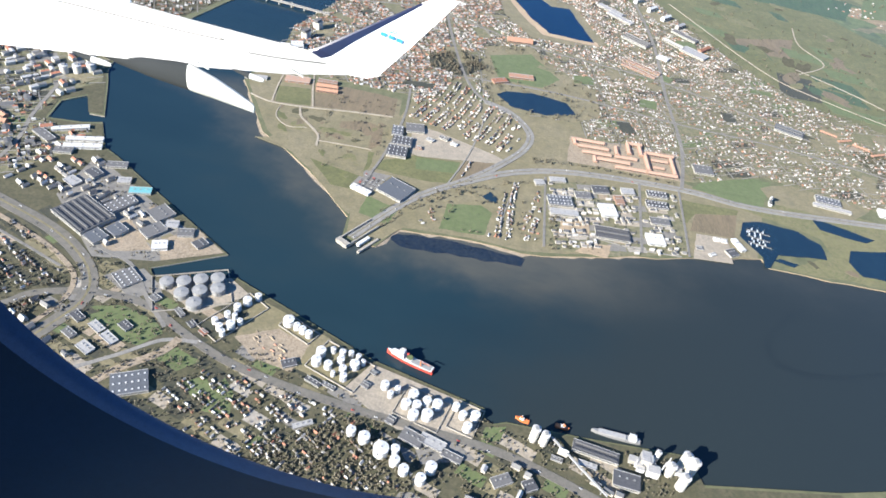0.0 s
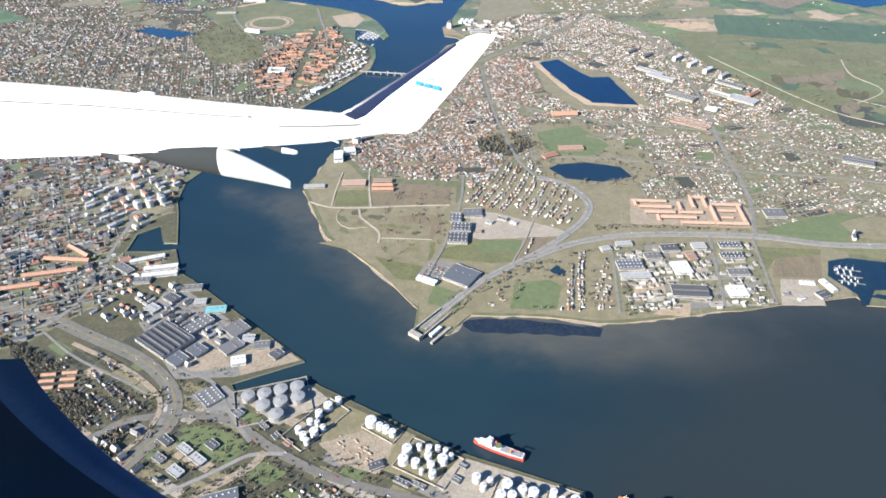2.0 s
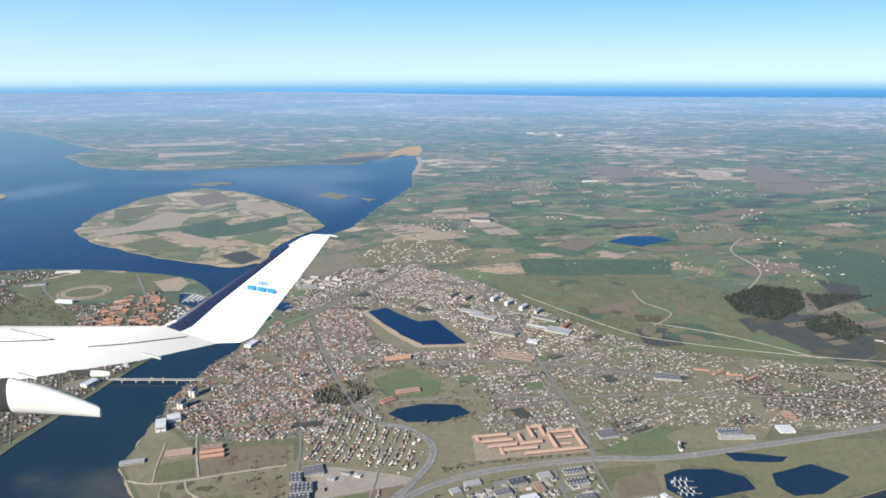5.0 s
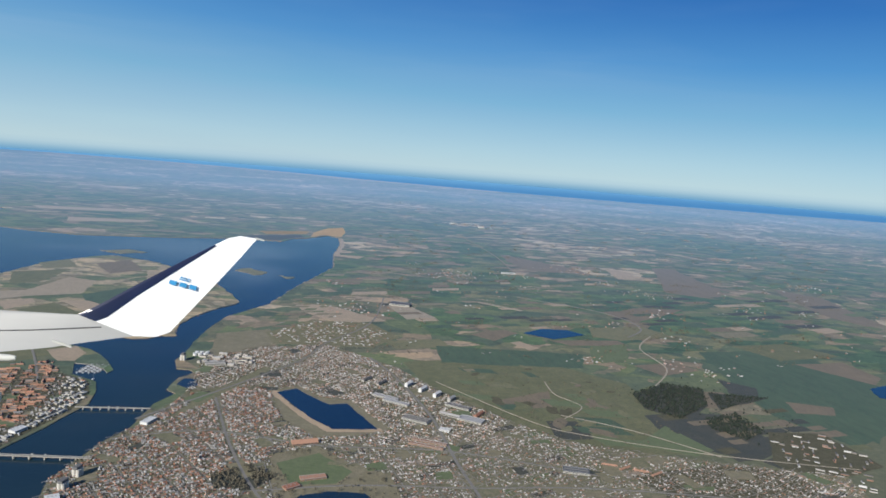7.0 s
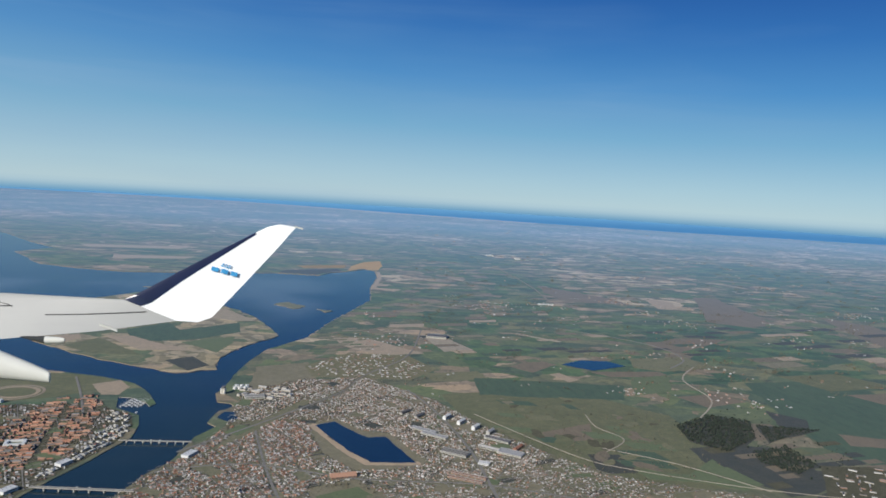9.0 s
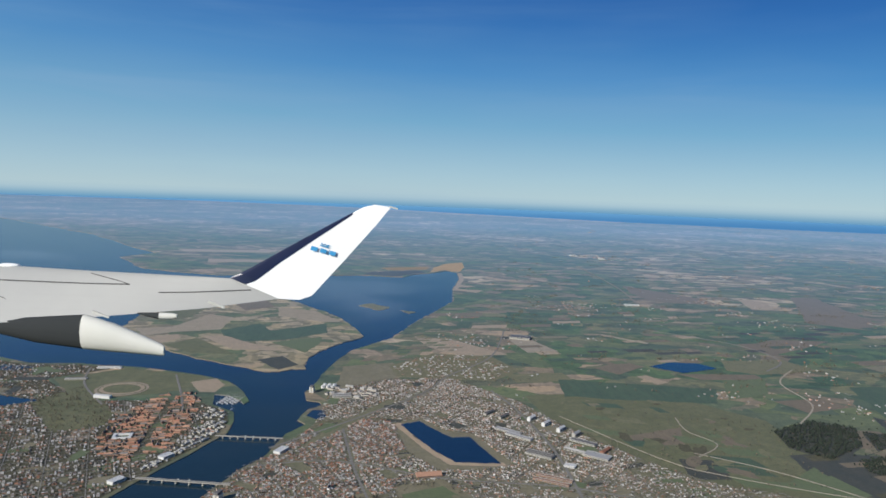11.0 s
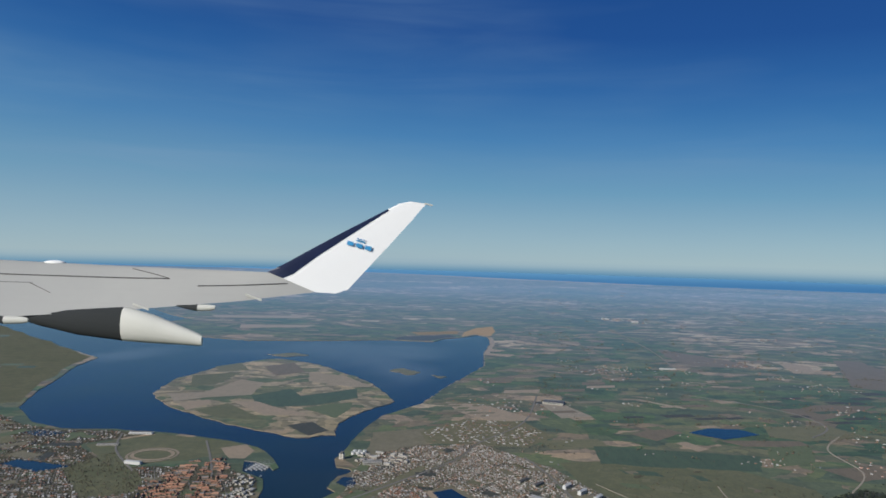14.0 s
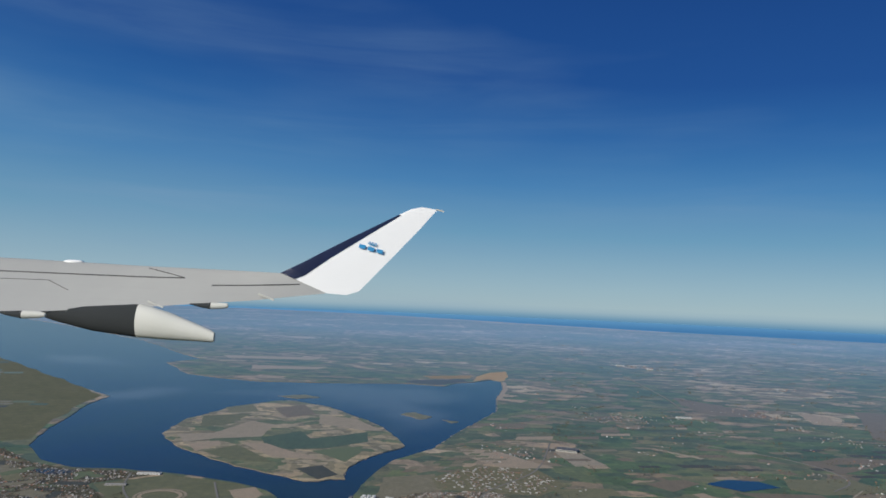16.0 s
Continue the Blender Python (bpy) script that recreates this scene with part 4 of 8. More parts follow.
# ---- land cover ----
MEADOWS = (
    ("meadow", [(-21, 118), (-22, 126), (-34, 140), (-20, 172), (-4, 172), (12, 160), (34, 166), (62, 167), (84, 160), (78, 139), (57, 134), (29, 126), (19, 124), (7, 125), (-9, 124), (-14, 117)], "meadow", "dry olive grassland along the north shore", 0.0),
    ("meadow", [(-63, 175), (-62, 200), (-54, 192), (-44, 180), (-19, 181), (-17, 165), (-19, 151), (-24, 138), (-22, 125), (-35, 139), (-50, 152)], "meadow", "rough dry shore meadow crossed by paths", 1.0),
    ("field", [(-44.3, 179), (-35.7, 182.3), (-20.6, 181.5), (-19.8, 171.5), (-42.1, 168.4)], "plough", "bare brown field edged by a path", 0.3),
    ("field", [(-54.6, 175.5), (-45.3, 177.3), (-43.1, 168), (-52.4, 166.9)], "pasture", "olive green plot beside a path", 0.4),
    ("field", [(-36.4, 150.1), (-21.3, 151.7), (-21.4, 144.4), (-24.1, 134.2), (-28.8, 134.7), (-37.5, 145.1)], "pasture", "olive green shore pasture", 0.6),
    ("field", [(-33, 163), (-27, 166), (-21.4, 164), (-20.4, 156), (-23, 152.6), (-31, 152.8)], "plough", "reddish rough ground with scrub", 1.2),
    ("field", [(-27.5, 162.5), (-25, 163.6), (-24.2, 160.6), (-27, 159.8)], "heath", "dark scrub in a rough meadow", 0.5),
    ("field", [(-18.9, 148.9), (-11.2, 154), (1.2, 155.1), (-0.5, 144.6), (-7.7, 143.6), (-19.7, 144.6)], "pasture", "green field beside a hall", 0.3),
    ("field", [(-10.5, 153.4), (1, 154.6), (0.2, 149.6), (-10, 148)], "lawn", "mown green field beside a gravel lot", 0.2),
    ("field", [(2.6, 157), (11.9, 157.8), (9.4, 151.9), (-0.1, 144.4)], "plough", "brown fallow field in a motorway bend", 0.3),
    ("field", [(-0.2, 136.2), (8, 138.1), (11.1, 135.9), (9.8, 126.8), (-1, 126.1)], "lawn", "mown green field by the shore", 0.4),
    ("field", [(-19.6, 133), (-13, 131), (-9, 137), (-13, 124), (-20, 126)], "lawn", "green verge below a dark hall", 0.5),
    ("yard", [(-14, 169), (-0.6, 167.1), (12.4, 160.4), (11.6, 158), (1.9, 156.1), (-10.1, 154.1), (-12.6, 155)], "hard", "pale empty gravel lot", 0.3),
    ("yard", [(-24.2, 136.6), (-22.1, 143.2), (-15.5, 143), (-19, 134.4)], "street", "asphalt car park beside a hall", 0.0),
    ("field", [(19, 164), (29.5, 166), (30, 181), (21, 183), (19.6, 178), (21.4, 171)], "pasture", "light green grass beside the motorway bend", 0.5),
    ("field", [(64.3, 153), (76, 156), (73.4, 145.7), (61.6, 145)], "plough", "brown rough ground between road and yards", 0.4),
    ("field", [(60.9, 158), (77, 158.4), (76, 156), (64.3, 153), (61.4, 148), (59.4, 148)], "pasture", "green embankment beside a slip road", 0.4),
    ("field", [(65, 165), (76, 177), (90, 176), (84, 161)], "lawn", "green field beside the motorway", 0.3),
    ("park", [(2, 229), (18, 235), (28, 220), (40, 211), (41, 195), (33, 187), (9, 187), (3, 200)], "meadow", "grassy park round a pond", 0.8),
    ("park", [(4, 222), (18, 229), (28, 214), (22, 206), (8, 206)], "lawn", "mown sports ground", 0.4),
    ("field", [(66, 337), (131, 351), (172, 304), (166, 235), (151, 222), (104, 222), (84, 236), (72, 264)], "pasture", "wide olive pasture", 2.0),
    ("field", [(111, 256), (124, 255), (124, 237), (108, 236)], "heath", "dark ploughed square field", 0.0),
    ("field", [(62, 378), (96, 384), (98, 366), (66, 362)], "marsh", "yellow field behind an industrial estate", 0.8),
    ("field", [(-28, 388), (0, 400), (6, 372), (-28, 330)], "meadow", "shore pasture strips", 1.2),
    ("field", [(-142, 318), (-110, 330), (-88, 352), (-98, 363), (-140, 376), (-168, 352)], "pasture", "green ground round an oval track", 1.0),
    ("beach", [(-101, 351), (-90, 359), (-83, 347), (-84.5, 334), (-92, 334)], "sand", "pale bare sand fill at the harbour mouth", 0.8),
    ("beach", [(42, 860), (62, 892), (80, 878), (92, 930), (94, 1000), (70, 975), (50, 920)], "dune", "orange sandy beach at the fjord's end", 2.2),
    ("beach", [(60, 722), (74, 800), (78, 864), (82, 864), (79, 800), (65, 720)], "sand", "pale sandy shore strip", 1.2),
    ("marsh", [(-38, 820), (4, 812), (20, 842), (38, 856), (30, 880), (-30, 850)], "heath", "dark reed marsh at the lagoon's head", 2.0),
    ("field", [(-250, 950), (-150, 960), (-160, 930), (-240, 905)], "sand", "long pale stubble strip north of the lagoon", 2.0),
    ("field", [(-330, 1080), (-180, 1100), (-190, 1060), (-310, 1040)], "sand", "long pale stubble strip north of the lagoon", 2.0),
    ("field", [(-20, 900), (44, 930), (40, 890), (-10, 872)], "dirt", "brown bare field north of the lagoon", 2.0),
    ("yard", [(77, 482), (91, 492), (97, 464), (106, 438), (85, 432)], "hard", "pale airfield apron", 0.0),
    ("marsh", [(76, 160), (100, 168), (170, 160), (180, 152), (112, 137), (84, 137), (99, 146), (98, 153), (86, 157)], "marsh", "yellow marsh grass round basins", 0.8),
    ("field", [(86, 172), (104, 182), (118, 172), (110, 164), (88, 165)], "meadow", "dry grass plot beside the motorway", 0.6),
    ("field", [(-52, 148), (-35, 160), (-24, 160), (-22, 140)], "meadow", "olive shore meadow", 0.8),
    ("field", [(-118, 480), (-97, 508), (-85, 483), (-50, 513), (-46, 480), (-70, 455), (-92, 447), (-107, 451)], "crop", "green crop field on the island", 1.0),
    ("field", [(-78, 446), (-48, 466), (-47, 446), (-53, 420)], "lawn", "bright green field on the island", 0.8),
    ("field", [(-126, 461), (-110, 462), (-92, 444), (-63, 424), (-97, 424)], "sand", "long pale stubble field on the island", 0.8),
    ("field", [(-141, 432), (-127, 455), (-107, 430), (-93, 412), (-120, 414)], "pasture", "olive pasture on the island", 0.8),
    ("field", [(-78, 400), (-65, 410), (-53, 390), (-62, 378)], "heath", "dark ploughed field on the island", 0.6),
    ("field", [(-175, 480), (-153, 489), (-141, 541), (-120, 528), (-119, 483), (-147, 471), (-162, 457)], "hard", "pale tan stubble on the island", 1.0),
    ("field", [(-157, 452), (-142, 465), (-137, 454), (-146, 432)], "sand", "pale stubble plot on the island", 0.6),
    ("field", [(-96, 580), (-64, 566), (-40, 522), (-54, 520), (-89, 539)], "hard", "wide tan field on the island", 1.0),
    ("field", [(-182, 553), (-149, 574), (-153, 524), (-169, 508)], "pasture", "dark olive field on the island", 1.0),
    ("field", [(-178, 597), (-162, 620), (-146, 584), (-167, 572)], "marsh", "pale green field on the island", 1.0),
    ("field", [(-138, 604), (-117, 627), (-99, 580), (-119, 560)], "plough", "brown ploughed field on the island", 1.0),
)
PLAIN_FIELDS = (
    ("field", [(-254, 446), (-270, 490), (-282, 540), (-296, 590), (-301, 636), (-376, 716), (-458, 804), (-566, 912), (-690, 1040), (-800, 1000), (-560, 700), (-380, 480), (-300, 425)], "moor", "wide olive rough pasture on the west bank", 5.0),
    ("field", [(86, 313), (134, 326), (157, 281), (158, 248), (134, 232), (125, 256), (120, 264), (92, 272), (78, 284)], "pasture", "yellowed olive pasture behind the town", 1.5),
    ("field", [(252, 364), (324, 372), (318, 285), (271, 240), (232, 224), (221, 260), (234, 309)], "crop", "wide dark green winter crop field", 2.0),
    ("wood_floor", [(158, 261), (183, 265), (196, 261), (199, 239), (196, 223), (180, 214), (167, 221), (155, 236)], "heath", "dark brown heath with low scrub", 1.5),
    ("wood_floor", [(229, 312), (241, 297), (230, 280), (217, 280)], "heath", "dark copse floor at a field's edge", 1.0),
    ("field", [(199, 294), (217, 291), (224, 275), (194, 269), (190, 275)], "plough", "dull brown field inside woods", 1.0),
    ("field", [(180, 213), (207, 226), (205, 212), (184, 205)], "heath", "dark fallow field beside terraces", 0.6),
    ("field", [(100, 281), (127, 293), (120, 271), (100, 270)], "plough", "brown rushy strip in pasture", 0.8),
    ("field", [(427, 726), (452, 719), (422, 587), (387, 537), (350, 565)], "plough", "long pale brown field on the plain", 3.0),
    ("field", [(498, 612), (519, 567), (468, 429), (456, 440), (446, 484)], "plough", "long bare brown field on the plain", 3.0),
    ("field", [(261, 784), (312, 695), (319, 651), (256, 664), (249, 725)], "plough", "broad bare brown field on the plain", 3.0),
    ("field", [(355, 701), (376, 680), (358, 635), (336, 632)], "sand", "pale tan stubble field on the plain", 2.0),
    ("field", [(14, 474), (41, 465), (71, 426), (43, 419), (22, 442)], "sand", "yellow sandy pasture strips by the shore", 1.5),
    ("wood_floor", [(167, 289), (192, 304), (209, 296), (197, 272), (173, 256), (163, 269)], "heath", "dark heath with low scrub", 3.0),
    ("wood_floor", [(208, 289), (237, 282), (211, 272), (180, 256), (199, 266)], "heath", "dark strip of heath with scrub", 2.0),
    ("wood_floor", [(183, 256), (204, 262), (202, 240), (187, 232), (180, 244)], "heath", "dark scrubby heath", 2.0),
    ("field", [(239, 347), (302, 350), (314, 293), (246, 226), (249, 293), (246, 326)], "crop", "large dark green winter crop field", 2.0),
    ("field", [(320, 292), (420, 330), (400, 250), (300, 220), (256, 228)], "crop", "large dark green winter crop field", 2.0),
    ("field", [(300, 340), (338, 345), (336, 315), (320, 302), (309, 322)], "plough", "pale bare ploughed field", 1.0),
    ("field", [(285, 380), (332, 387), (349, 358), (296, 347)], "pasture", "olive pasture strip", 1.0),
    ("field", [(90, 369), (128, 363), (173, 356), (161, 329), (118, 333), (86, 337)], "crop", "green crop strip behind the town", 1.5),
    ("field", [(139, 231), (161, 249), (167, 224), (156, 219)], "lawn", "green field beside a gravel track", 0.4),
    ("field", [(240, 463), (276, 490), (321, 490), (289, 466), (249, 438)], "plough", "pale brown bare field", 1.5),
    ("field", [(164, 386), (210, 388), (212, 376), (173, 374)], "plough", "bare brown field by a pond", 1.0),
    ("field", [(205, 420), (250, 428), (256, 400), (214, 388), (198, 396)], "marsh", "yellow-green field by a pond", 1.5),
    ("field", [(137, 379), (144, 382), (150, 367), (143, 362)], "sand", "narrow pale fallow strip", 0.4),
    ("field", [(118, 396), (140, 414), (150, 402), (128, 382)], "plough", "bare brown field", 1.0),
    ("field", [(193, 335), (221, 341), (228, 326), (200, 317)], "plough", "bare brown field beside a wood", 1.0),
    ("field", [(184, 372), (212, 380), (196, 346), (170, 336)], "lawn", "green pasture with a hedge", 1.0),
    ("field", [(242, 277), (262, 269), (254, 258), (236, 262)], "plough", "bare reddish field", 1.0),
)
for nm, shape, key, label, wave in MEADOWS + PLAIN_FIELDS:
    patch(nm, shape, key, label, wave)


def within(q, poly):
    hit = False
    for (x1, y1), (x2, y2) in zip(poly, poly[1:] + poly[:1]):
        if (y1 > q[1]) != (y2 > q[1]) and q[0] < (x2 - x1) * (q[1] - y1) / (y2 - y1) + x1:
            hit = not hit
    return hit


def parcels(poly, angle, wide, deep, seed, share, keys, name="plot"):
    """A mosaic of plots turned by an angle, kept inside a plan outline."""
    cx, cy = sum(q[0] for q in poly) / len(poly), sum(q[1] for q in poly) / len(poly)
    r = max(math.hypot(q[0] - cx, q[1] - cy) for q in poly)
    a = radians(angle)
    u, v = (wide * math.cos(a), wide * math.sin(a)), (-deep * math.sin(a), deep * math.cos(a))
    m, n = int(2 * r / wide) + 1, int(2 * r / deep) + 1
    mosaic((cx - (u[0] * m + v[0] * n) / 2, cy - (u[1] * m + v[1] * n) / 2), u, v, m, n, seed, share, keys, poly, name)


def mosaic(corner, u, v, cols, rows, seed, share, keys, bound=None, name="field"):
    """Fenced plots laid out in rows: some of them under another cover than the land around."""
    rng = random.Random(seed)
    (x, y), (ux, uy), (vx, vy) = corner, u, v
    LEVEL[0] += 0.0006
    z = LEVEL[0]
    cuts = [[c + rng.uniform(-0.3, 0.3) for c in range(cols + 1)] for r in range(rows)]
    for r in range(rows):
        for c in range(cols):
            if rng.random() > share:
                continue
            a, b = cuts[r][c] + 0.04, cuts[r][c + 1] - 0.04
            p, q = r + rng.uniform(0.02, 0.2), r + 1 - rng.uniform(0.02, 0.25)
            key, label = rng.choice(keys)
            plot = [(x + i * ux + j * vx, y + i * uy + j * vy) for i, j in ((a, p), (b, p + 0.05), (b, q), (a, q - 0.05))]
            if bound is None or all(within(g, bound) for g in plot):
                patch(name, plot, key, label, 0.35, lift=z)


PASTURE = [("meadow", "olive pasture plot"), ("lawn", "green pasture plot"), ("marsh", "yellowed grass plot"), ("plough", "bare earth plot"), ("meadow", "olive pasture plot")]
ARABLE = [("plough", "bare brown field"), ("crop", "dark green crop field"), ("lawn", "green pasture"), ("sand", "pale stubble field"), ("meadow", "olive pasture"), ("heath", "dark rough ground")]
ROUGH = [("pasture", "olive pasture plot"), ("lawn", "green pasture plot"), ("crop", "dark green plot"), ("lawn", "green pasture plot"), ("marsh", "yellowed grass plot")]
mosaic((84, 240), (12.5, -2.9), (-3, 11), 6, 9, 5, 0.3, ROUGH, [(66, 337), (131, 351), (172, 304), (166, 235), (151, 222), (104, 222), (84, 236), (72, 264)])
mosaic((168, 212), (12, 1.5), (-1, 7), 6, 7, 6, 0.6, [("heath", "dark rough ground"), ("crop", "dark green crop field"), ("pasture", "olive pasture plot"), ("heath", "dark scrubby plot"), ("plough", "bare earth plot"), ("rough", "rough dark grass")])
mosaic((100, 400), (16, 3), (-3, 9), 14, 9, 7, 0.35, ARABLE)
mosaic((300, 400), (24, 5), (-4, 14), 9, 9, 8, 0.4, ARABLE)
mosaic((20, 500), (20, 4), (3, 14), 12, 9, 9, 0.3, ARABLE)
mosaic((-20, 400), (7, 1), (3.2, 8), 7, 13, 10, 0.5, PASTURE)
mosaic((-420, 400), (16, 3), (-3, 12), 9, 14, 12, 0.35, ARABLE)
mosaic((-560, 640), (22, 6), (-10, 20), 10, 14, 13, 0.4, ARABLE, [(-254, 446), (-270, 490), (-282, 540), (-296, 590), (-301, 636), (-376, 716), (-458, 804), (-566, 912), (-690, 1040), (-800, 1000), (-560, 700), (-380, 480), (-300, 425)])

TOWN = [(-61, 214), (-52, 243), (-41, 262), (-31, 296), (-30, 340), (-4, 362), (30, 368), (60, 330), (76, 290), (98, 252), (116, 232), (160, 214),
        (205, 200), (190, 158), (120, 172), (88, 178), (66, 168), (62, 178), (36, 180), (34, 188), (8, 186), (4, 200), (-14, 178), (-18, 185), (-45, 185), (-60, 202)]
SCITY = [(-210, 190), (-137, 204), (-104, 184), (-101, 168), (-97.5, 159), (-104, 151), (-104, 138), (-95, 137), (-89.5, 138), (-86, 131), (-95, 120), (-106, 102), (-140, 88), (-230, 130)]
WCITY = [(-103, 184), (-99, 194), (-91, 216), (-82, 240), (-76, 255), (-70, 272), (-68.5, 292), (-72, 305), (-85, 316), (-100, 320), (-140, 318), (-260, 330), (-330, 260), (-210, 192)]
WEST = [(-250, 330), (-160, 312), (-152, 330), (-172, 352), (-145, 376), (-168, 380), (-195, 379), (-222, 390), (-255, 420), (-330, 380)]
INDS = [(-84, 112), (-83, 128), (-64, 115.5), (-45.5, 104), (-56, 98), (-68, 96)]
EAST = [(-42, 97), (-12, 82), (13, 76.5), (17, 74), (33, 74.5), (51, 74.5), (50, 69), (30, 55), (-10, 50), (-50, 60), (-70, 66), (-75, 85), (-66, 100), (-56, 94)]
NIND = [(23, 152), (30, 156), (59, 160), (60.6, 150), (59.6, 135), (42, 129), (29, 127), (24, 128)]
for nm, shape, label in (("urban_ground", [(79, 74.5), (53.5, 70.5), (51.6, 76.2), (34, 75.7), (18, 75.7), (14.3, 74.2), (13.7, 77.8), (-8.1, 83.7), (-39, 97.6), (-52.9, 91.7), (-56.4, 96), (-43.6, 104), (-63, 117.6), (-78.3, 128.4), (-82.8, 131), (-88.3, 140.6), (-93, 139.2), (-101.6, 138.4), (-102.8, 147), (-98, 152.3), (-93.6, 144.4), (-90.1, 144.6), (-96.4, 159), (-99.6, 165.4), (-101.6, 176), (-140, 190), (-240, 150), (-160, 60), (0, 40), (90, 50)], "paved and grassy ground of the harbour"),
                         ("urban_ground", [(-18, 172), (-13, 200), (6, 188), (34, 190), (36, 182), (62, 179), (66, 168), (34, 165), (19, 161), (12, 161)], "gardens and verges beside the motorway"),
                         ("urban_ground", TOWN, "gardens and small streets of the north town"), ("urban_ground", SCITY, "streets and yards of the south city"),
                         ("urban_ground", WCITY, "streets and yards of the west city"), ("urban_ground", WEST, "streets and yards of the west suburb"),
                         ("urban_ground", EAST, "yards and gardens of the east harbour"),
                         ("urban_ground", [(-2, 392), (24, 424), (60, 420), (72, 386), (54, 364), (2, 368)], "yards of an industrial estate"),
                         ("urban_ground", NIND, "paved yards of a shore industrial estate")):
    patch(nm, shape, "rough" if "harbour" in label or "west" in label else "meadow" if "verges" in label else "urban", label)
patch("yard", INDS, "street", "paved yards of the harbour peninsula")
GARDENS = [("lawn", "green garden plot"), ("meadow", "dry grass plot"), ("heath", "dark hedge and garden plot"), ("meadow", "dry grass plot"), ("heath", "dark wooded plot"), ("dirt", "bare earth plot")]
PAVED = [("hard", "paved yard"), ("street", "asphalt yard"), ("quay", "concrete yard"), ("street", "asphalt yard"), ("dirt", "sandy yard"), ("meadow", "dry grass strip")]
parcels(EAST, -24, 5.0, 3.2, 31, 0.72, GARDENS + PAVED[:3] + [("heath", "dark wooded plot")] * 3)
parcels([(-140, 88), (-106, 102), (-84, 112), (-66, 98), (-66, 80), (-80, 66), (-120, 60)], -30, 6.0, 3.6, 32, 0.7, GARDENS + [("heath", "dark wooded plot")] * 4)
parcels(INDS, -35, 4.4, 3.0, 33, 0.6, PAVED)
parcels(NIND, 10, 5.0, 3.4, 34, 0.8, PAVED + PAVED[:4])
parcels(TOWN, 18, 8.0, 5.0, 35, 0.3, GARDENS)
parcels(SCITY, 40, 7.0, 5.0, 36, 0.45, GARDENS + PAVED[:4])
parcels(WCITY, 20, 9.0, 7.0, 37, 0.3, GARDENS)
parcels(WEST, 12, 10.0, 7.0, 38, 0.5, GARDENS)
BLOTCH = [("pasture", "darker tuft of rough grass"), ("marsh", "yellowed patch of rough grass"), ("plough", "worn bare patch of meadow"), ("meadow", "dry patch of rough grass"), ("rough", "dark scrubby patch of meadow")]


def blotches(poly, count, seed, lo, hi, keys):
    """Irregular patches of another growth, as wear and moisture leave them."""
    rng = random.Random(seed)
    x0, x1 = min(q[0] for q in poly), max(q[0] for q in poly)
    y0, y1 = min(q[1] for q in poly), max(q[1] for q in poly)
    base, done = LEVEL[0], 0
    while done < count:
        x, y, r, a = rng.uniform(x0, x1), rng.uniform(y0, y1), rng.uniform(lo, hi), rng.uniform(0, 3.1)
        ring = []
        for k in range(11):
            q = r * rng.uniform(0.55, 1.1)
            u, v = q * math.cos(0.571 * k), 0.5 * q * math.sin(0.571 * k)
            ring.append((x + u * math.cos(a) - v * math.sin(a), y + u * math.sin(a) + v * math.cos(a)))
        if not all(within(q, poly) for q in ring):
            continue
        done += 1
        key, label = rng.choice(keys)
        patch("meadow_patch", ring, key, label, 0.25, lift=base + 0.0001 * done)
    LEVEL[0] = base + 0.0001 * count


blotches([(-60, 172), (-53, 167), (-21, 168), (-21, 153), (-36, 151), (-47, 152), (-55, 162)], 30, 51, 1.0, 3.6, BLOTCH)
blotches([(-36, 149), (-22, 150), (-22, 144), (-25, 135), (-36, 144)], 9, 52, 0.8, 2.6, BLOTCH[:2])
blotches([(72, 270), (74, 330), (128, 342), (165, 300), (160, 240), (110, 230)], 34, 53, 2.0, 8.0, BLOTCH)
blotches([(84, 138), (110, 139), (168, 152), (120, 163), (100, 166), (86, 158)], 16, 54, 0.8, 2.4, BLOTCH)
patch("urban_ground", [(122, 205), (160, 212), (204, 199), (228, 206), (228, 238), (204, 241), (184, 212), (186, 186), (182, 166), (130, 176)], "rough", "dark gardens of an outer suburb", 0.8)
patch("park", [(-160, 313), (-149, 341), (-118, 300), (-116, 284), (-133, 276)], "pasture", "dark green park in the west city", 1.0)
patch("courtyard", [(30, 166), (31, 180), (63, 181), (63, 167)], "dirt", "pale sandy courtyards between brick rows", 0.5)
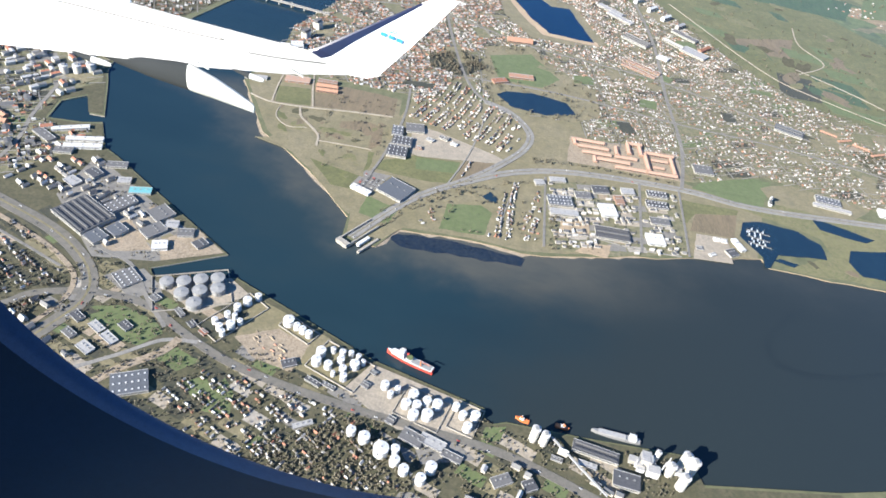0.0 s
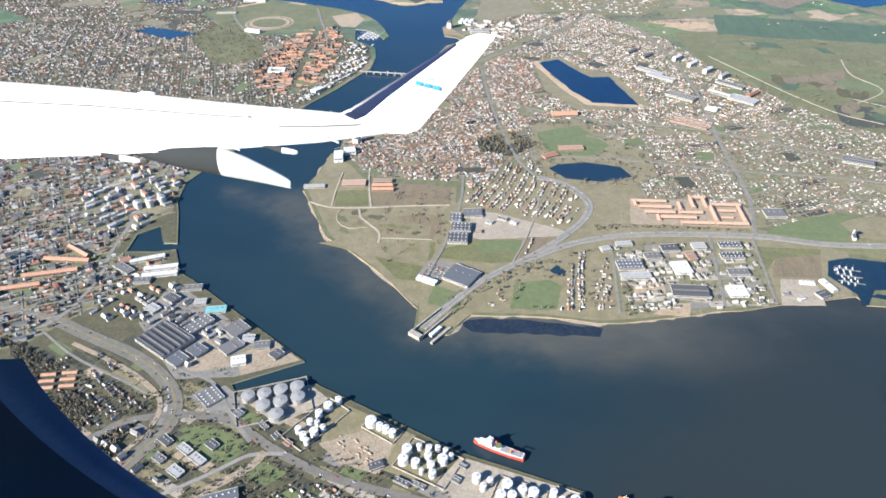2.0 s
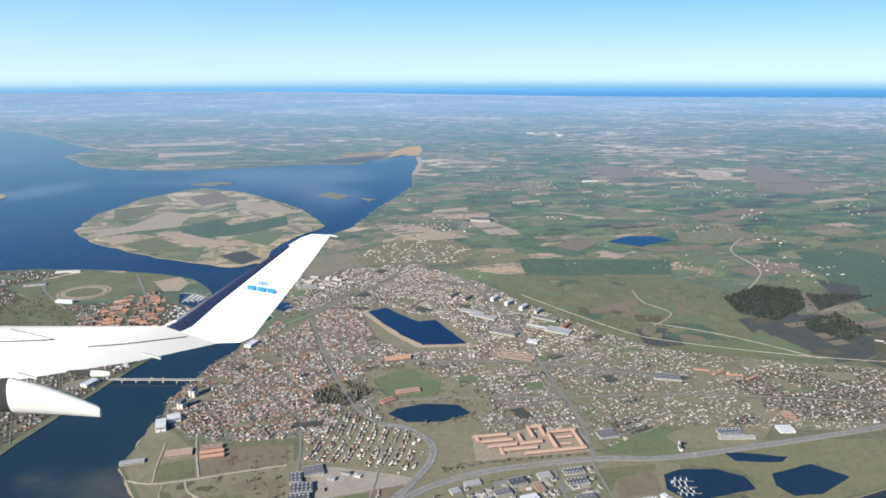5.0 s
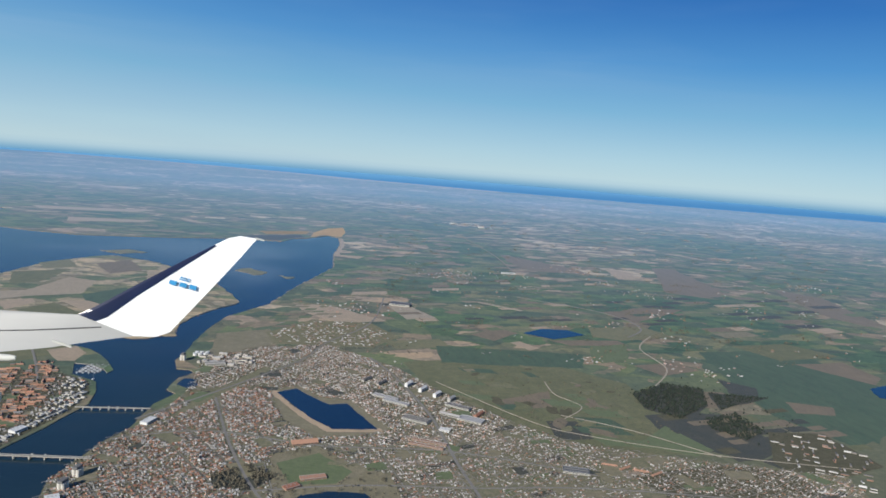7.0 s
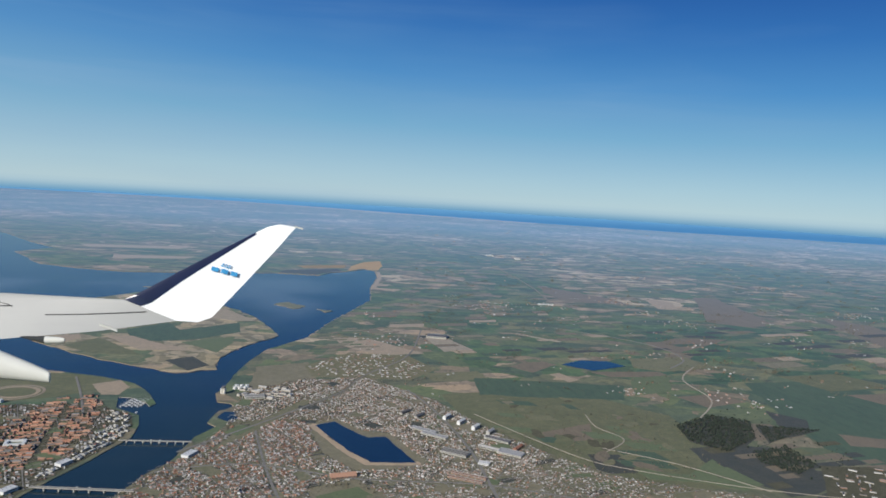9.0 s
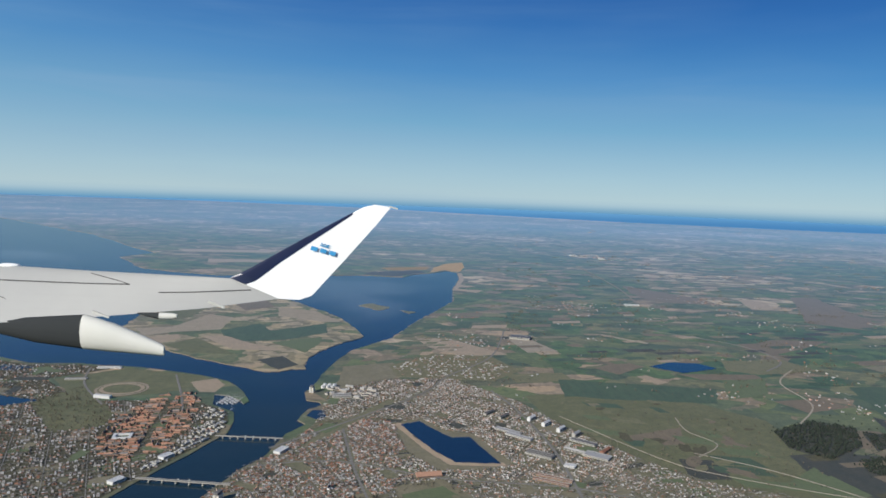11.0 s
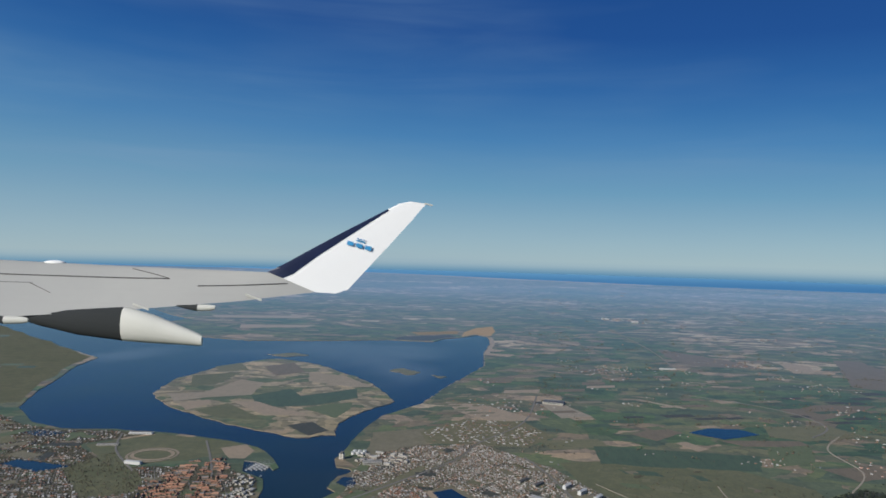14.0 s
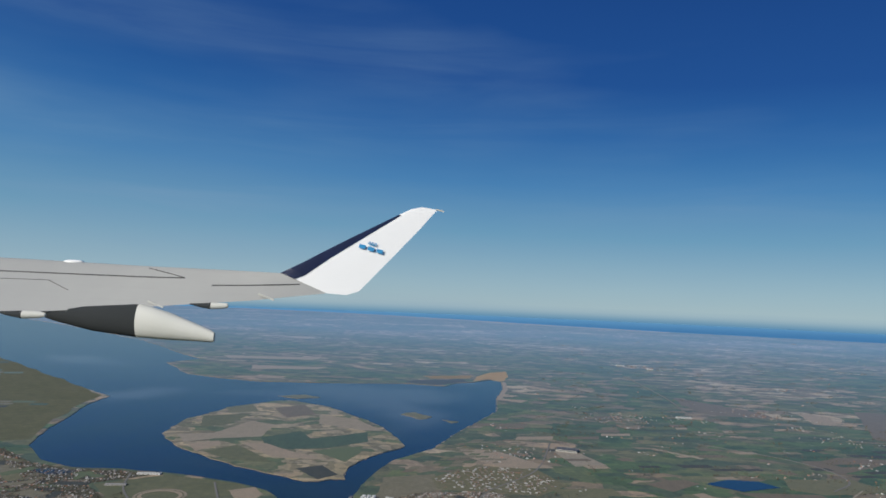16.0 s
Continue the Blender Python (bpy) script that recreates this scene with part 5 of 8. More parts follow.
for nm, shape, key, label, wave in (
        ("park", [(2, 229), (18, 235), (28, 220), (40, 211), (41, 195), (33, 188), (9, 187), (3, 200)], "meadow", "grassy park round a pond", 0.8),
        ("lawn", [(4, 222), (18, 229), (28, 214), (22, 206), (8, 206)], "lawn", "mown sports ground", 0.4),
        ("bank", [(1, 294), (13, 299), (22, 285), (34, 281), (46, 248), (30, 243), (17, 243), (6, 261)], "meadow", "rough grass round a flooded pit", 0.8),
        ("bank", [(3, 294), (1.6, 290), (14, 261), (22, 247.5), (43, 246.5), (42, 250), (25, 252), (17, 264), (6, 291)], "dune", "orange sandy bank along a flooded pit", 0.5),
        ("park", [(-16, 214), (-4, 222), (4, 212), (-4, 203), (-14, 206)], "heath", "wooded town park", 0.8),
        ("yard", [(-53, 92.6), (-40, 97.5), (-35, 94), (-43, 86.5)], "hard", "paved yard of a tank farm", 0.0),
        ("yard", [(-34, 83), (-34, 94), (-24, 90), (-9, 83.5), (-12, 76), (-23, 79)], "meadow", "dry grass and gravel tank yard", 0.0),
        ("yard", [(-34.2, 83), (-27, 87), (-20.2, 84.6), (-21.9, 77.5), (-29.4, 79.1)], "dirt", "sandy storage yard with heaps", 0.3),
        ("yard", [(-12, 76), (-8, 83), (13.5, 77.5), (12, 71), (-1, 70)], "hard", "paved oil terminal yard", 0.0),
        ("lawn", [(14.3, 74), (18, 75), (17, 71.5), (13.6, 71.5)], "lawn", "green quay lawn", 0.2),
        ("yard", [(-72, 104), (-66, 109), (-58, 101), (-66, 98)], "dirt", "sandy construction yard", 0.3),
        ("yard", [(-58, 104), (-52, 110), (-44, 104.2), (-55, 98.5)], "dirt", "sandy quay yard", 0.0),
        ("lawn", [(-46.5, 75), (-43, 78), (-38, 76), (-41, 73)], "lawn", "green triangular lawn", 0.2),
        ("lawn", [(-61.3, 81.3), (-56.1, 85), (-49.7, 83.2), (-46.7, 80.6), (-49.6, 76.8), (-57.5, 77.8)], "lawn", "green lawn inside a slip road", 0.3),
        ("lawn", [(-39, 71), (-36, 73), (-33, 70), (-36, 68)], "lawn", "green allotment lawn", 0.2),
        ("wood_floor", [(-112, 105), (-103, 101), (-91, 95.6), (-90, 90.6), (-96, 90.7), (-106, 98.7)], "heath", "dark bare wood beside a lane", 0.6),
        ("yard", [(-62, 92), (-57, 95.5), (-52.6, 92.2), (-50.2, 89.2), (-55.8, 89.7)], "street", "asphalt car park by the tanks", 0.0),
        ("wood_floor", [(-91.4, 91.8), (-80.3, 87.7), (-80.1, 81.4), (-87.7, 84.3)], "heath", "dark bare wood beside the motorway", 0.6),
        ("wood_floor", [(-77.7, 80.4), (-71.9, 83.2), (-71.2, 76.1)], "heath", "dark brown scrub beside the motorway", 0.4),
        ("lawn", [(-61.6, 83.3), (-56.8, 85.1), (-49.8, 80.8), (-51.2, 77.7), (-55.9, 81.5)], "lawn", "green verge inside a slip road", 0.3),
        ("lawn", [(-34, 66.2), (-32.6, 73.8), (-30, 70.6), (-29, 66.1)], "lawn", "green allotment field", 0.2),
        ("yard", [(1.6, 69), (7.2, 71.3), (13.2, 67.1), (4.1, 64.2)], "street", "grey paved tank yard", 0.0),
        ("yard", [(-63.3, 91.5), (-60.6, 94.7), (-53.1, 89.8), (-55.3, 87)], "street", "grey parking yard", 0.0),
        ("yard", [(34.9, 131.9), (40.4, 132.5), (39.3, 127.6), (31.4, 127.6)], "sand", "sandy storage yard by the shore", 0.3),
        ("yard", [(28.2, 139.3), (35.5, 140.6), (35.1, 134.9), (27.7, 134.4)], "sand", "sandy yard between halls", 0.3),
        ("yard", [(63.2, 144.2), (71.4, 144.8), (71, 135), (61, 134)], "hard", "paved yard by the shore", 0.2),
        ("strip", [(-38, 256), (-24, 277), (2, 324), (-2, 327), (-28, 282)], "urban", "overgrown railway strip", 0.6)):
    patch(nm, shape, key, label, wave)

# ---- roads ----
for nm, line, width, key, label in (
        ("motorway", [(-20, 117), (-9, 135), (4, 148), (12, 158), (18, 168), (19, 177), (13, 186), (5, 190)], 2.2, "road", "pale grey dual carriageway from the tunnel mouth"),
        ("motorway", [(0, 144), (15, 155), (33, 161), (62, 163), (80, 161), (105, 163), (160, 170), (300, 190)], 2.4, "road", "pale grey motorway along the shore"),
        ("motorway", [(-130, 116), (-104.7, 111), (-94.3, 107.3), (-79.4, 101.6), (-70.4, 95.9), (-65.3, 90.2), (-63.9, 84.5), (-65.6, 78.9), (-71, 67)], 3.0, "tarmac", "grey city motorway"),
        ("road", [(-90, 70), (-77, 79.6), (-73.2, 83.7), (-65.9, 86.4), (-58.3, 87.2), (-51, 85.9), (-44, 81.9), (-35.3, 77.8), (-26.4, 75.2), (-10.2, 72.5), (4, 71), (19, 69), (34, 64), (50, 58)], 1.7, "tarmac", "grey harbour road with a slip road"),
        ("road", [(-70, 62), (-60, 68), (-52, 74), (-46, 79), (-40, 80)], 0.8, "road", "narrow grey road beside rail tracks"),
        ("road", [(62, 163), (65, 186), (64, 218), (64, 264), (58, 313), (50, 345)], 1.1, "street", "straight grey town street"),
        ("road", [(-105.5, 108), (-102.5, 114), (-102, 127), (-105, 140), (-107, 157), (-112, 190)], 1.0, "street", "grey city street"),
        ("road", [(-80, 110), (-70, 100), (-60, 96), (-53, 88), (-47, 82)], 0.8, "street", "grey harbour street"),
        ("road", [(-104.3, 107.2), (-92.7, 100.2), (-81.2, 95.5), (-71.8, 91.7)], 0.55, "street", "narrow grey lane past allotments"),
        ("road", [(-76, 122), (-62, 110), (-57, 100)], 0.7, "street", "grey harbour street"),
        ("road", [(6, 189), (-2, 202), (-12, 240), (-20, 285)], 0.9, "street", "grey town street"),
        ("road", [(-2, 203), (22, 204.5), (44, 203), (64, 200), (110, 196), (190, 176)], 0.8, "street", "grey suburban street"),
        ("road", [(-50, 244), (-20, 250), (20, 235), (64, 228), (110, 206)], 0.9, "street", "grey town street"),
        ("road", [(-46, 262), (-14, 300), (16, 340), (30, 372), (60, 420), (80, 500)], 1.1, "street", "grey road leading north"),
        ("road", [(76, 306), (104, 256), (122, 240), (164, 220), (215, 204)], 0.45, "path", "pale gravel track"),
        ("path", [(130, 306), (128, 288), (134, 272), (120, 258)], 0.5, "path", "pale winding gravel track"),
        ("path", [(120, 262), (144, 244), (166, 218)], 0.6, "path", "pale straight gravel track"),
        ("path", [(-60, 168.5), (-53.3, 166.2), (-42.1, 167.2), (-32.7, 169), (-20.1, 170.8)], 0.55, "path", "pale footpath through meadow"),
        ("path", [(-45.5, 166.8), (-43.8, 161.8), (-40.2, 158.1), (-37.2, 154.4), (-36.4, 149.4)], 0.6, "path", "pale winding footpath through meadow"),
        ("path", [(-53.4, 166.5), (-54.4, 174.7), (-55.1, 187)], 0.45, "path", "pale footpath along the meadow's edge"),
        ("path", [(-47.4, 190.4), (-45.1, 178.9), (-42.1, 167.2)], 0.5, "path", "pale track to a brick building"),
        ("path", [(-50.5, 166.2), (-50.2, 160), (-46, 156), (-41, 157)], 0.25, "path", "faint trodden path in a meadow"),
        ("path", [(-36.6, 152), (-30, 152.4), (-22.5, 152.6)], 0.3, "path", "faint trodden path in a meadow"),
        ("lane", [(-1.4, 143.4), (2.2, 156.5), (4.5, 170), (6, 184)], 0.4, "side_street", "narrow pale lane between fields"),
        ("lane", [(13.4, 126.6), (13.8, 136), (16.4, 150.4)], 0.35, "side_street", "narrow pale lane between hut rows"),
        ("lane", [(27.6, 134.2), (35, 134.2), (47, 133), (58, 133.6)], 0.4, "side_street", "grey lane between yards"),
        ("road", [(-22, 136), (-19, 151), (-17, 172), (-18, 190)], 0.7, "street", "grey access road"),
        ("road", [(24, 127), (24, 156)], 0.6, "street", "grey estate road"),
        ("road", [(48, 132), (50, 162)], 0.7, "street", "grey estate road"),
        ("road", [(60, 134), (61, 162)], 0.6, "street", "grey estate road"),
        ("rail_track", [(-70, 54), (-55.7, 65.2), (-50.4, 71.3), (-45.2, 76.3), (-43.4, 80.1)], 1.6, "dirt", "brown railway ballast"),
        ("rail_track", [(-74, 68), (-68.6, 78.6), (-67.0, 85), (-68.4, 90), (-73, 94), (-81, 98.4), (-95, 104)], 1.0, "dirt", "brown embankment beside the motorway"),
        ("dunes", [(-1200, 4170), (-500, 3970), (-80, 3720), (250, 3440), (520, 3220), (950, 2925)], 110, "sand", "pale dunes along the open coast"),
        ("median_strip", [(-20, 117), (-9, 135), (4, 148), (12, 158), (18, 168), (19, 177), (13, 186)], 0.22, "meadow", "grassy median of the motorway"),
        ("median_strip", [(0, 144), (15, 155), (33, 161), (62, 163), (80, 161), (105, 163), (160, 170), (300, 190)], 0.26, "meadow", "grassy median of the motorway"),
        ("median_strip", [(-130, 116), (-104.7, 111), (-94.3, 107.3), (-79.4, 101.6), (-70.4, 95.9), (-65.3, 90.2), (-63.9, 84.5), (-65.6, 78.9), (-71, 67)], 0.45, "meadow", "grassy median of the motorway"),
        ("runway", [(151, 495), (176, 468)], 3.5, "hard", "pale concrete runway"),
        ("road", [(230, 640), (250, 780), (262, 1000)], 1.6, "street", "grey straight country road"),
        ("road", [(222, 396), (246, 424), (240, 470), (190, 520)], 1.2, "street", "grey curving country road"),
        ("road", [(186, 300), (210, 330), (216, 370), (240, 400)], 0.8, "path", "pale curving farm track"),
        ("road", [(-112, 364), (-100, 332), (-92, 308)], 1.0, "street", "grey road past an oval track"),
        ("road", [(-160, 376), (-150, 345), (-128, 312)], 1.0, "street", "grey road past an oval track")):
    ribbon(nm, line, width, key, label)

# ---- small greens between the houses ----
def inside(px, py, poly):
    res = np.zeros(len(px), bool)
    n = len(poly)
    for i in range(n):
        (x1, y1), (x2, y2) = poly[i], poly[(i + 1) % n]
        hit = ((y1 > py) != (y2 > py)) & (px < (x2 - x1) * (py - y1) / ((y2 - y1) if y2 != y1 else 1e-9) + x1)
        res ^= hit
    return res


def pockets(poly, count, seed, lo, hi):
    """Playing fields, verges and empty plots inside a quarter."""
    rng = np.random.default_rng(seed)
    p = np.array(poly)
    res = []
    while len(res) < count:
        x, y = rng.uniform(p.min(0), p.max(0))
        if not inside(np.array([x]), np.array([y]), poly)[0]:
            continue
        a, u, v = rng.uniform(0, 3.1), rng.uniform(lo, hi), rng.uniform(lo, hi) * 0.6
        shape = [(x + s * u * math.cos(a) - w * v * math.sin(a), y + s * u * math.sin(a) + w * v * math.cos(a)) for s, w in ((-1, -0.8), (0.9, -1), (1, 0.9), (-0.8, 1))]
        if all(inside(np.array([q[0]]), np.array([q[1]]), poly)[0] for q in shape):
            res.append(shape)
    return res


POCKETS = pockets(TOWN, 60, 61, 2.0, 6.5) + pockets(WCITY, 12, 62, 2.0, 6.0) + pockets(SCITY, 16, 63, 1.5, 5.0) + pockets(WEST, 18, 64, 4.0, 10.0)
for i, shape in enumerate(POCKETS):
    patch("green_plot", shape, ("meadow", "lawn", "meadow", "urban", "heath")[i % 5], "small grassy plot between houses", 0.5)
GREENS = [[(1, 294), (13, 299), (22, 285), (34, 281), (46, 248), (30, 243), (17, 243), (6, 261)],
          [(2, 229), (18, 235), (28, 220), (40, 211), (41, 195), (33, 188), (9, 187), (3, 200)],
          [(-16, 214), (-4, 222), (4, 212), (-4, 203), (-14, 206)],
          [(-190, 318), (-186, 326), (-157, 317), (-168, 308)],
          [(-38, 256), (-24, 277), (2, 324), (-2, 327), (-28, 282)],
          [(-160, 313), (-149, 341), (-118, 300), (-116, 284), (-133, 276)]] + POCKETS
ROAD_LINES = [ob for ob in scene.objects if ob.name.startswith(("motorway", "road"))]


def road_points():
    pts = []
    for ob in ROAD_LINES:
        vs = [v.co for v in ob.data.vertices][::4]
        vt = [v.co for v in ob.data.vertices][1::4]
        for i in range(len(vs) - 1):
            a, b = (vs[i] + vt[i]) / 2, (vs[i + 1] + vt[i + 1]) / 2
            k = max(1, int((b - a).length / 1.2))
            pts += [(a.lerp(b, j / k).x, a.lerp(b, j / k).y) for j in range(k)]
    return np.array(pts)


ROAD_PTS = road_points()


def scatter(poly, angle, sx, sy, seed, jitter=0.18, keep=0.9, skip=GREENS):
    """House plots in rows along streets inside a plan outline: centres."""
    rng = np.random.default_rng(seed)
    p = np.array(poly)
    c, half = p.mean(0), np.abs(p - p.mean(0)).sum(1).max()
    gx, gy = np.meshgrid(sx * np.arange(-int(half / sx), int(half / sx) + 1), sy * np.arange(-int(half / sy), int(half / sy) + 1))
    row = np.round(gy / sy).astype(int)
    gy = gy + np.where(row % 2 == 0, 0.16, -0.16) * sy       # two rows back to back, then a street
    gx, gy = gx.ravel(), gy.ravel()
    gap = (np.round(gx / sx).astype(int) % 11) != 0           # cross streets
    bend = 3.0 * np.sin(gx * 0.06 + seed) + 2.0 * np.sin(gy * 0.05)
    gy = gy + bend
    gx, gy = gx + rng.normal(0, jitter * sx, len(gx)), gy + rng.normal(0, jitter * sy * 0.6, len(gy))
    a = radians(angle)
    x, y = c[0] + gx * math.cos(a) - gy * math.sin(a), c[1] + gx * math.sin(a) + gy * math.cos(a)
    w = min(1.0, (p.max(0) - p.min(0)).min() / 30) ** 2       # small plots keep a straight edge
    ok = inside(x + w * (2.6 * np.sin(y * 0.31 + seed) + 1.8 * np.sin(y * 0.83)), y + w * (2.6 * np.sin(x * 0.27 + seed) + 1.8 * np.sin(x * 0.71)), poly) & inside(x, y, poly) & (rng.random(len(x)) < keep) & gap
    for q in list(skip) + KEEP_OFF:
        ok &= ~inside(x, y, q)
    x, y = x[ok], y[ok]
    if len(x):
        near = np.zeros(len(x), bool)
        for k in range(0, len(ROAD_PTS), 400):
            d = (x[:, None] - ROAD_PTS[None, k:k + 400, 0]) ** 2 + (y[:, None] - ROAD_PTS[None, k:k + 400, 1]) ** 2
            near |= d.min(1) < 1.6
        x, y = x[~near], y[~near]
    return x, y


def streets(name, poly, angle, sx, sy, seed, label, width=0.32):
    """The side streets between the rows of a quarter."""
    p = np.array(poly)
    c, half = p.mean(0), np.abs(p - p.mean(0)).sum(1).max()
    a = radians(angle)
    verts, faces = [], []
    LEVEL[0] += 0.0006

    def world_xy(gx, gy):
        gy = gy + 3.0 * math.sin(gx * 0.06 + seed) + 2.0 * math.sin(gy * 0.05)
        return c[0] + gx * math.cos(a) - gy * math.sin(a), c[1] + gx * math.sin(a) + gy * math.cos(a)

    segs = []

    def add(q0, q1):
        segs.append((*q0, *q1))

    rows = int(half / (2 * sy)) + 1
    for k in range(-rows, rows):
        gy = sy * (2 * k + 1.5)
        for i in range(int(-half / 4), int(half / 4)):
            add(world_xy(i * 4.0, gy), world_xy(i * 4.0 + 4.0, gy))
    for k in range(int(-half / (11 * sx)), int(half / (11 * sx)) + 1):
        for i in range(int(-half / 4), int(half / 4)):
            add(world_xy(k * 11 * sx, i * 4.0), world_xy(k * 11 * sx, i * 4.0 + 4.0))
    S = np.array(segs)
    mx, my = (S[:, 0] + S[:, 2]) / 2, (S[:, 1] + S[:, 3]) / 2
    ok = inside(mx, my, poly)
    for g in GREENS + KEEP_OFF:
        ok &= ~inside(mx, my, g)
    for x0, y0, x1, y1 in S[ok].tolist():
        d = math.hypot(x1 - x0, y1 - y0)
        ex, ey = -(y1 - y0) / d * width / 2, (x1 - x0) / d * width / 2
        o = len(verts)
        z = LEVEL[0] + 0.02
        verts.extend([(x0 + ex, y0 + ey, z), (x0 - ex, y0 - ey, z), (x1 + ex, y1 + ey, z), (x1 - ex, y1 - ey, z)])
        faces.append((o, o + 1, o + 3, o + 2))
    if faces:
        tagged(mesh_ob(name, verts, faces, [M["side_street"]]), label, "streets", kind="stuff")


ROOF_WORDS = {"felt_blue": "dark blue-grey", "felt": "dark grey", "slate": "grey", "pale": "pale metal", "white": "white", "teal": "teal", "pantile": "orange tiled", "salmon": "salmon tiled", "tile": "red tiled", "brick": "brown"}


def sheds(word, V, pick, names, walls, group):
    """Sheds and quay blocks large enough to tell apart: one thing each, with its walls and roof."""
    for i, p in enumerate(V.reshape(-1, 10, 3)):
        c = p[:4].mean(0)
        q = [tuple(v) for v in (p - c).tolist()]
        words = ROOF_WORDS[names[int(pick[i])]]
        th = empty(word, pose(float(c[0]), float(c[1]), 0), "low %s under a %s roof" % (word.replace("_", " "), words), "building", group)
        for nm, fs, m in (("wall", [(0, 1, 5, 4), (2, 3, 7, 6), (1, 2, 6, 9, 5), (3, 0, 4, 8, 7)], M[walls]), ("roof", [(4, 5, 9, 8), (6, 7, 8, 9)], M[names[int(pick[i])]])):
            used = sorted({k for f in fs for k in f})
            ob = mesh_ob(nm, [q[k] for k in used], [tuple(used.index(k) for k in f) for f in fs], [m])
            ob.parent = th


def houses(name, poly, angle, sx, sy, seed, size, high, roofs, label, keep=0.82, skip=GREENS, walls="house_wall", jitter=0.13, pitch=0.5, slim=1.0):
    """A quarter of gabled houses, each with its walls, gables and two roof slopes."""
    if "house" in name:
        sx, sy, size, high = sx * 0.80, sy * 0.82, size * 0.72, high * 0.70
    x, y = scatter(poly, angle, sx, sy, seed, jitter, keep, skip)
    if "house" in name:
        streets("side_streets", poly, angle, sx, sy, seed, "narrow pale side streets between houses")
    rng = np.random.default_rng(seed + 50)
    n = len(x)
    L, B = size * rng.uniform(0.75, 1.35, n), size * slim * rng.uniform(0.5, 0.72, n)
    H = high * rng.uniform(0.75, 1.3, n)
    R = B * pitch * rng.uniform(0.6, 1.2, n)
    a = radians(angle) + rng.normal(0, 0.06, n) + np.where(rng.random(n) < 0.35, math.pi / 2, 0)
    ca, sa = np.cos(a), np.sin(a)
    loc = []
    for (u, v, w) in ((-1, -1, 0), (1, -1, 0), (1, 1, 0), (-1, 1, 0), (-1, -1, 1), (1, -1, 1), (1, 1, 1), (-1, 1, 1), (-1, 0, 2), (1, 0, 2)):
        lx, ly = u * L / 2, v * B / 2
        z = np.zeros(n) if w == 0 else (H if w == 1 else H + R)
        loc.append(np.stack([x + lx * ca - ly * sa, y + lx * sa + ly * ca, z], 1))
    V = np.stack(loc, 1).reshape(-1, 3)
    quads = [(0, 1, 5, 4), (2, 3, 7, 6), (4, 5, 9, 8), (6, 7, 8, 9)]
    fives = [(1, 2, 6, 9, 5), (3, 0, 4, 8, 7)]
    faces, idx = [], []
    names = list(roofs)
    pick = rng.choice(len(names), n, p=np.array([roofs[q] for q in names]) / sum(roofs.values()))
    if name in ("harbour_sheds", "estate_sheds", "dock_blocks"):
        return sheds({"harbour_sheds": "harbour_shed", "estate_sheds": "workshop", "dock_blocks": "quayside_block"}[name], V, pick, names, walls, label)
    for i in range(n):
        o = 10 * i
        for q, fc in enumerate(quads):
            faces.append(tuple(o + k for k in fc))
            idx.append(0 if q < 2 else 1 + int(pick[i]))
        for fc in fives:
            faces.append(tuple(o + k for k in fc))
            idx.append(0)
    ob = mesh_ob(name, V.tolist(), faces, [M[walls]] + [M[q] for q in names], idx)
    return tagged(ob, label, "houses", kind="stuff")


MIXED = {"tile": 0.11, "slate": 0.34, "pale": 0.36, "felt": 0.15, "pantile": 0.04}
RED = {"tile": 0.27, "slate": 0.24, "pale": 0.26, "felt": 0.08, "pantile": 0.15}
PALE = {"tile": 0.14, "slate": 0.28, "pale": 0.45, "felt": 0.13}
OLD = [(-61, 214), (-52, 243), (-41, 262), (-32, 290), (0, 300), (6, 262), (2, 232), (-2, 205), (-14, 180), (-18, 185), (-45, 185), (-60, 202)]
houses("town_houses", OLD, 28, 1.12, 1.45, 3, 0.98, 0.55, RED, "dense red and grey roofed town houses")
houses("town_houses", [(0, 300), (6, 262), (2, 232), (64, 228), (98, 252), (76, 290), (60, 330), (30, 368), (-4, 362), (-30, 340), (-32, 292)], -34, 1.15, 1.5, 5, 0.82, 0.4, MIXED, "suburban houses with grey and red roofs")
houses("town_houses", [(2, 232), (-2, 205), (8, 186), (34, 188), (36, 180), (62, 178), (66, 168), (64, 228)], 8, 1.12, 1.5, 7, 0.78, 0.36, PALE, "suburban houses with pale roofs")
houses("town_houses", [(64, 228), (66, 168), (88, 178), (120, 172), (190, 158), (205, 200), (160, 214), (116, 232), (98, 252)], 20, 1.15, 1.55, 9, 0.78, 0.36, PALE, "suburban houses with pale and grey roofs", 0.55)
houses("terrace_rows", [(204, 240), (228, 238), (228, 208), (206, 186), (180, 184), (186, 208)], -34, 3.2, 3.4, 8, 2.3, 0.4, {"pale": 0.2, "slate": 0.5, "felt": 0.3}, "long grey terrace rows beside fields", 0.62, jitter=0.2, slim=0.42, pitch=0.3)
houses("allotment_huts", [(-16, 171), (-18, 186), (-12, 199), (4, 198), (15, 185), (17.4, 171), (11, 161.4), (0, 168), (-8, 170)], 72, 1.0, 1.5, 11, 0.66, 0.33, PALE, "small pale allotment huts in rows", 0.85)
houses("allotment_huts", [(-7.8, 128.8), (-3.2, 133.3), (-1.4, 129), (-3.9, 125.5)], 30, 0.95, 1.3, 12, 0.6, 0.3, PALE, "small huts among gardens by the tunnel mouth", 0.7)
houses("allotment_huts", [(-0.2, 144.6), (2.6, 156.4), (4.6, 157), (1.2, 146)], 76, 0.9, 1.0, 14, 0.6, 0.3, PALE, "small white huts beside a lane", 0.7)
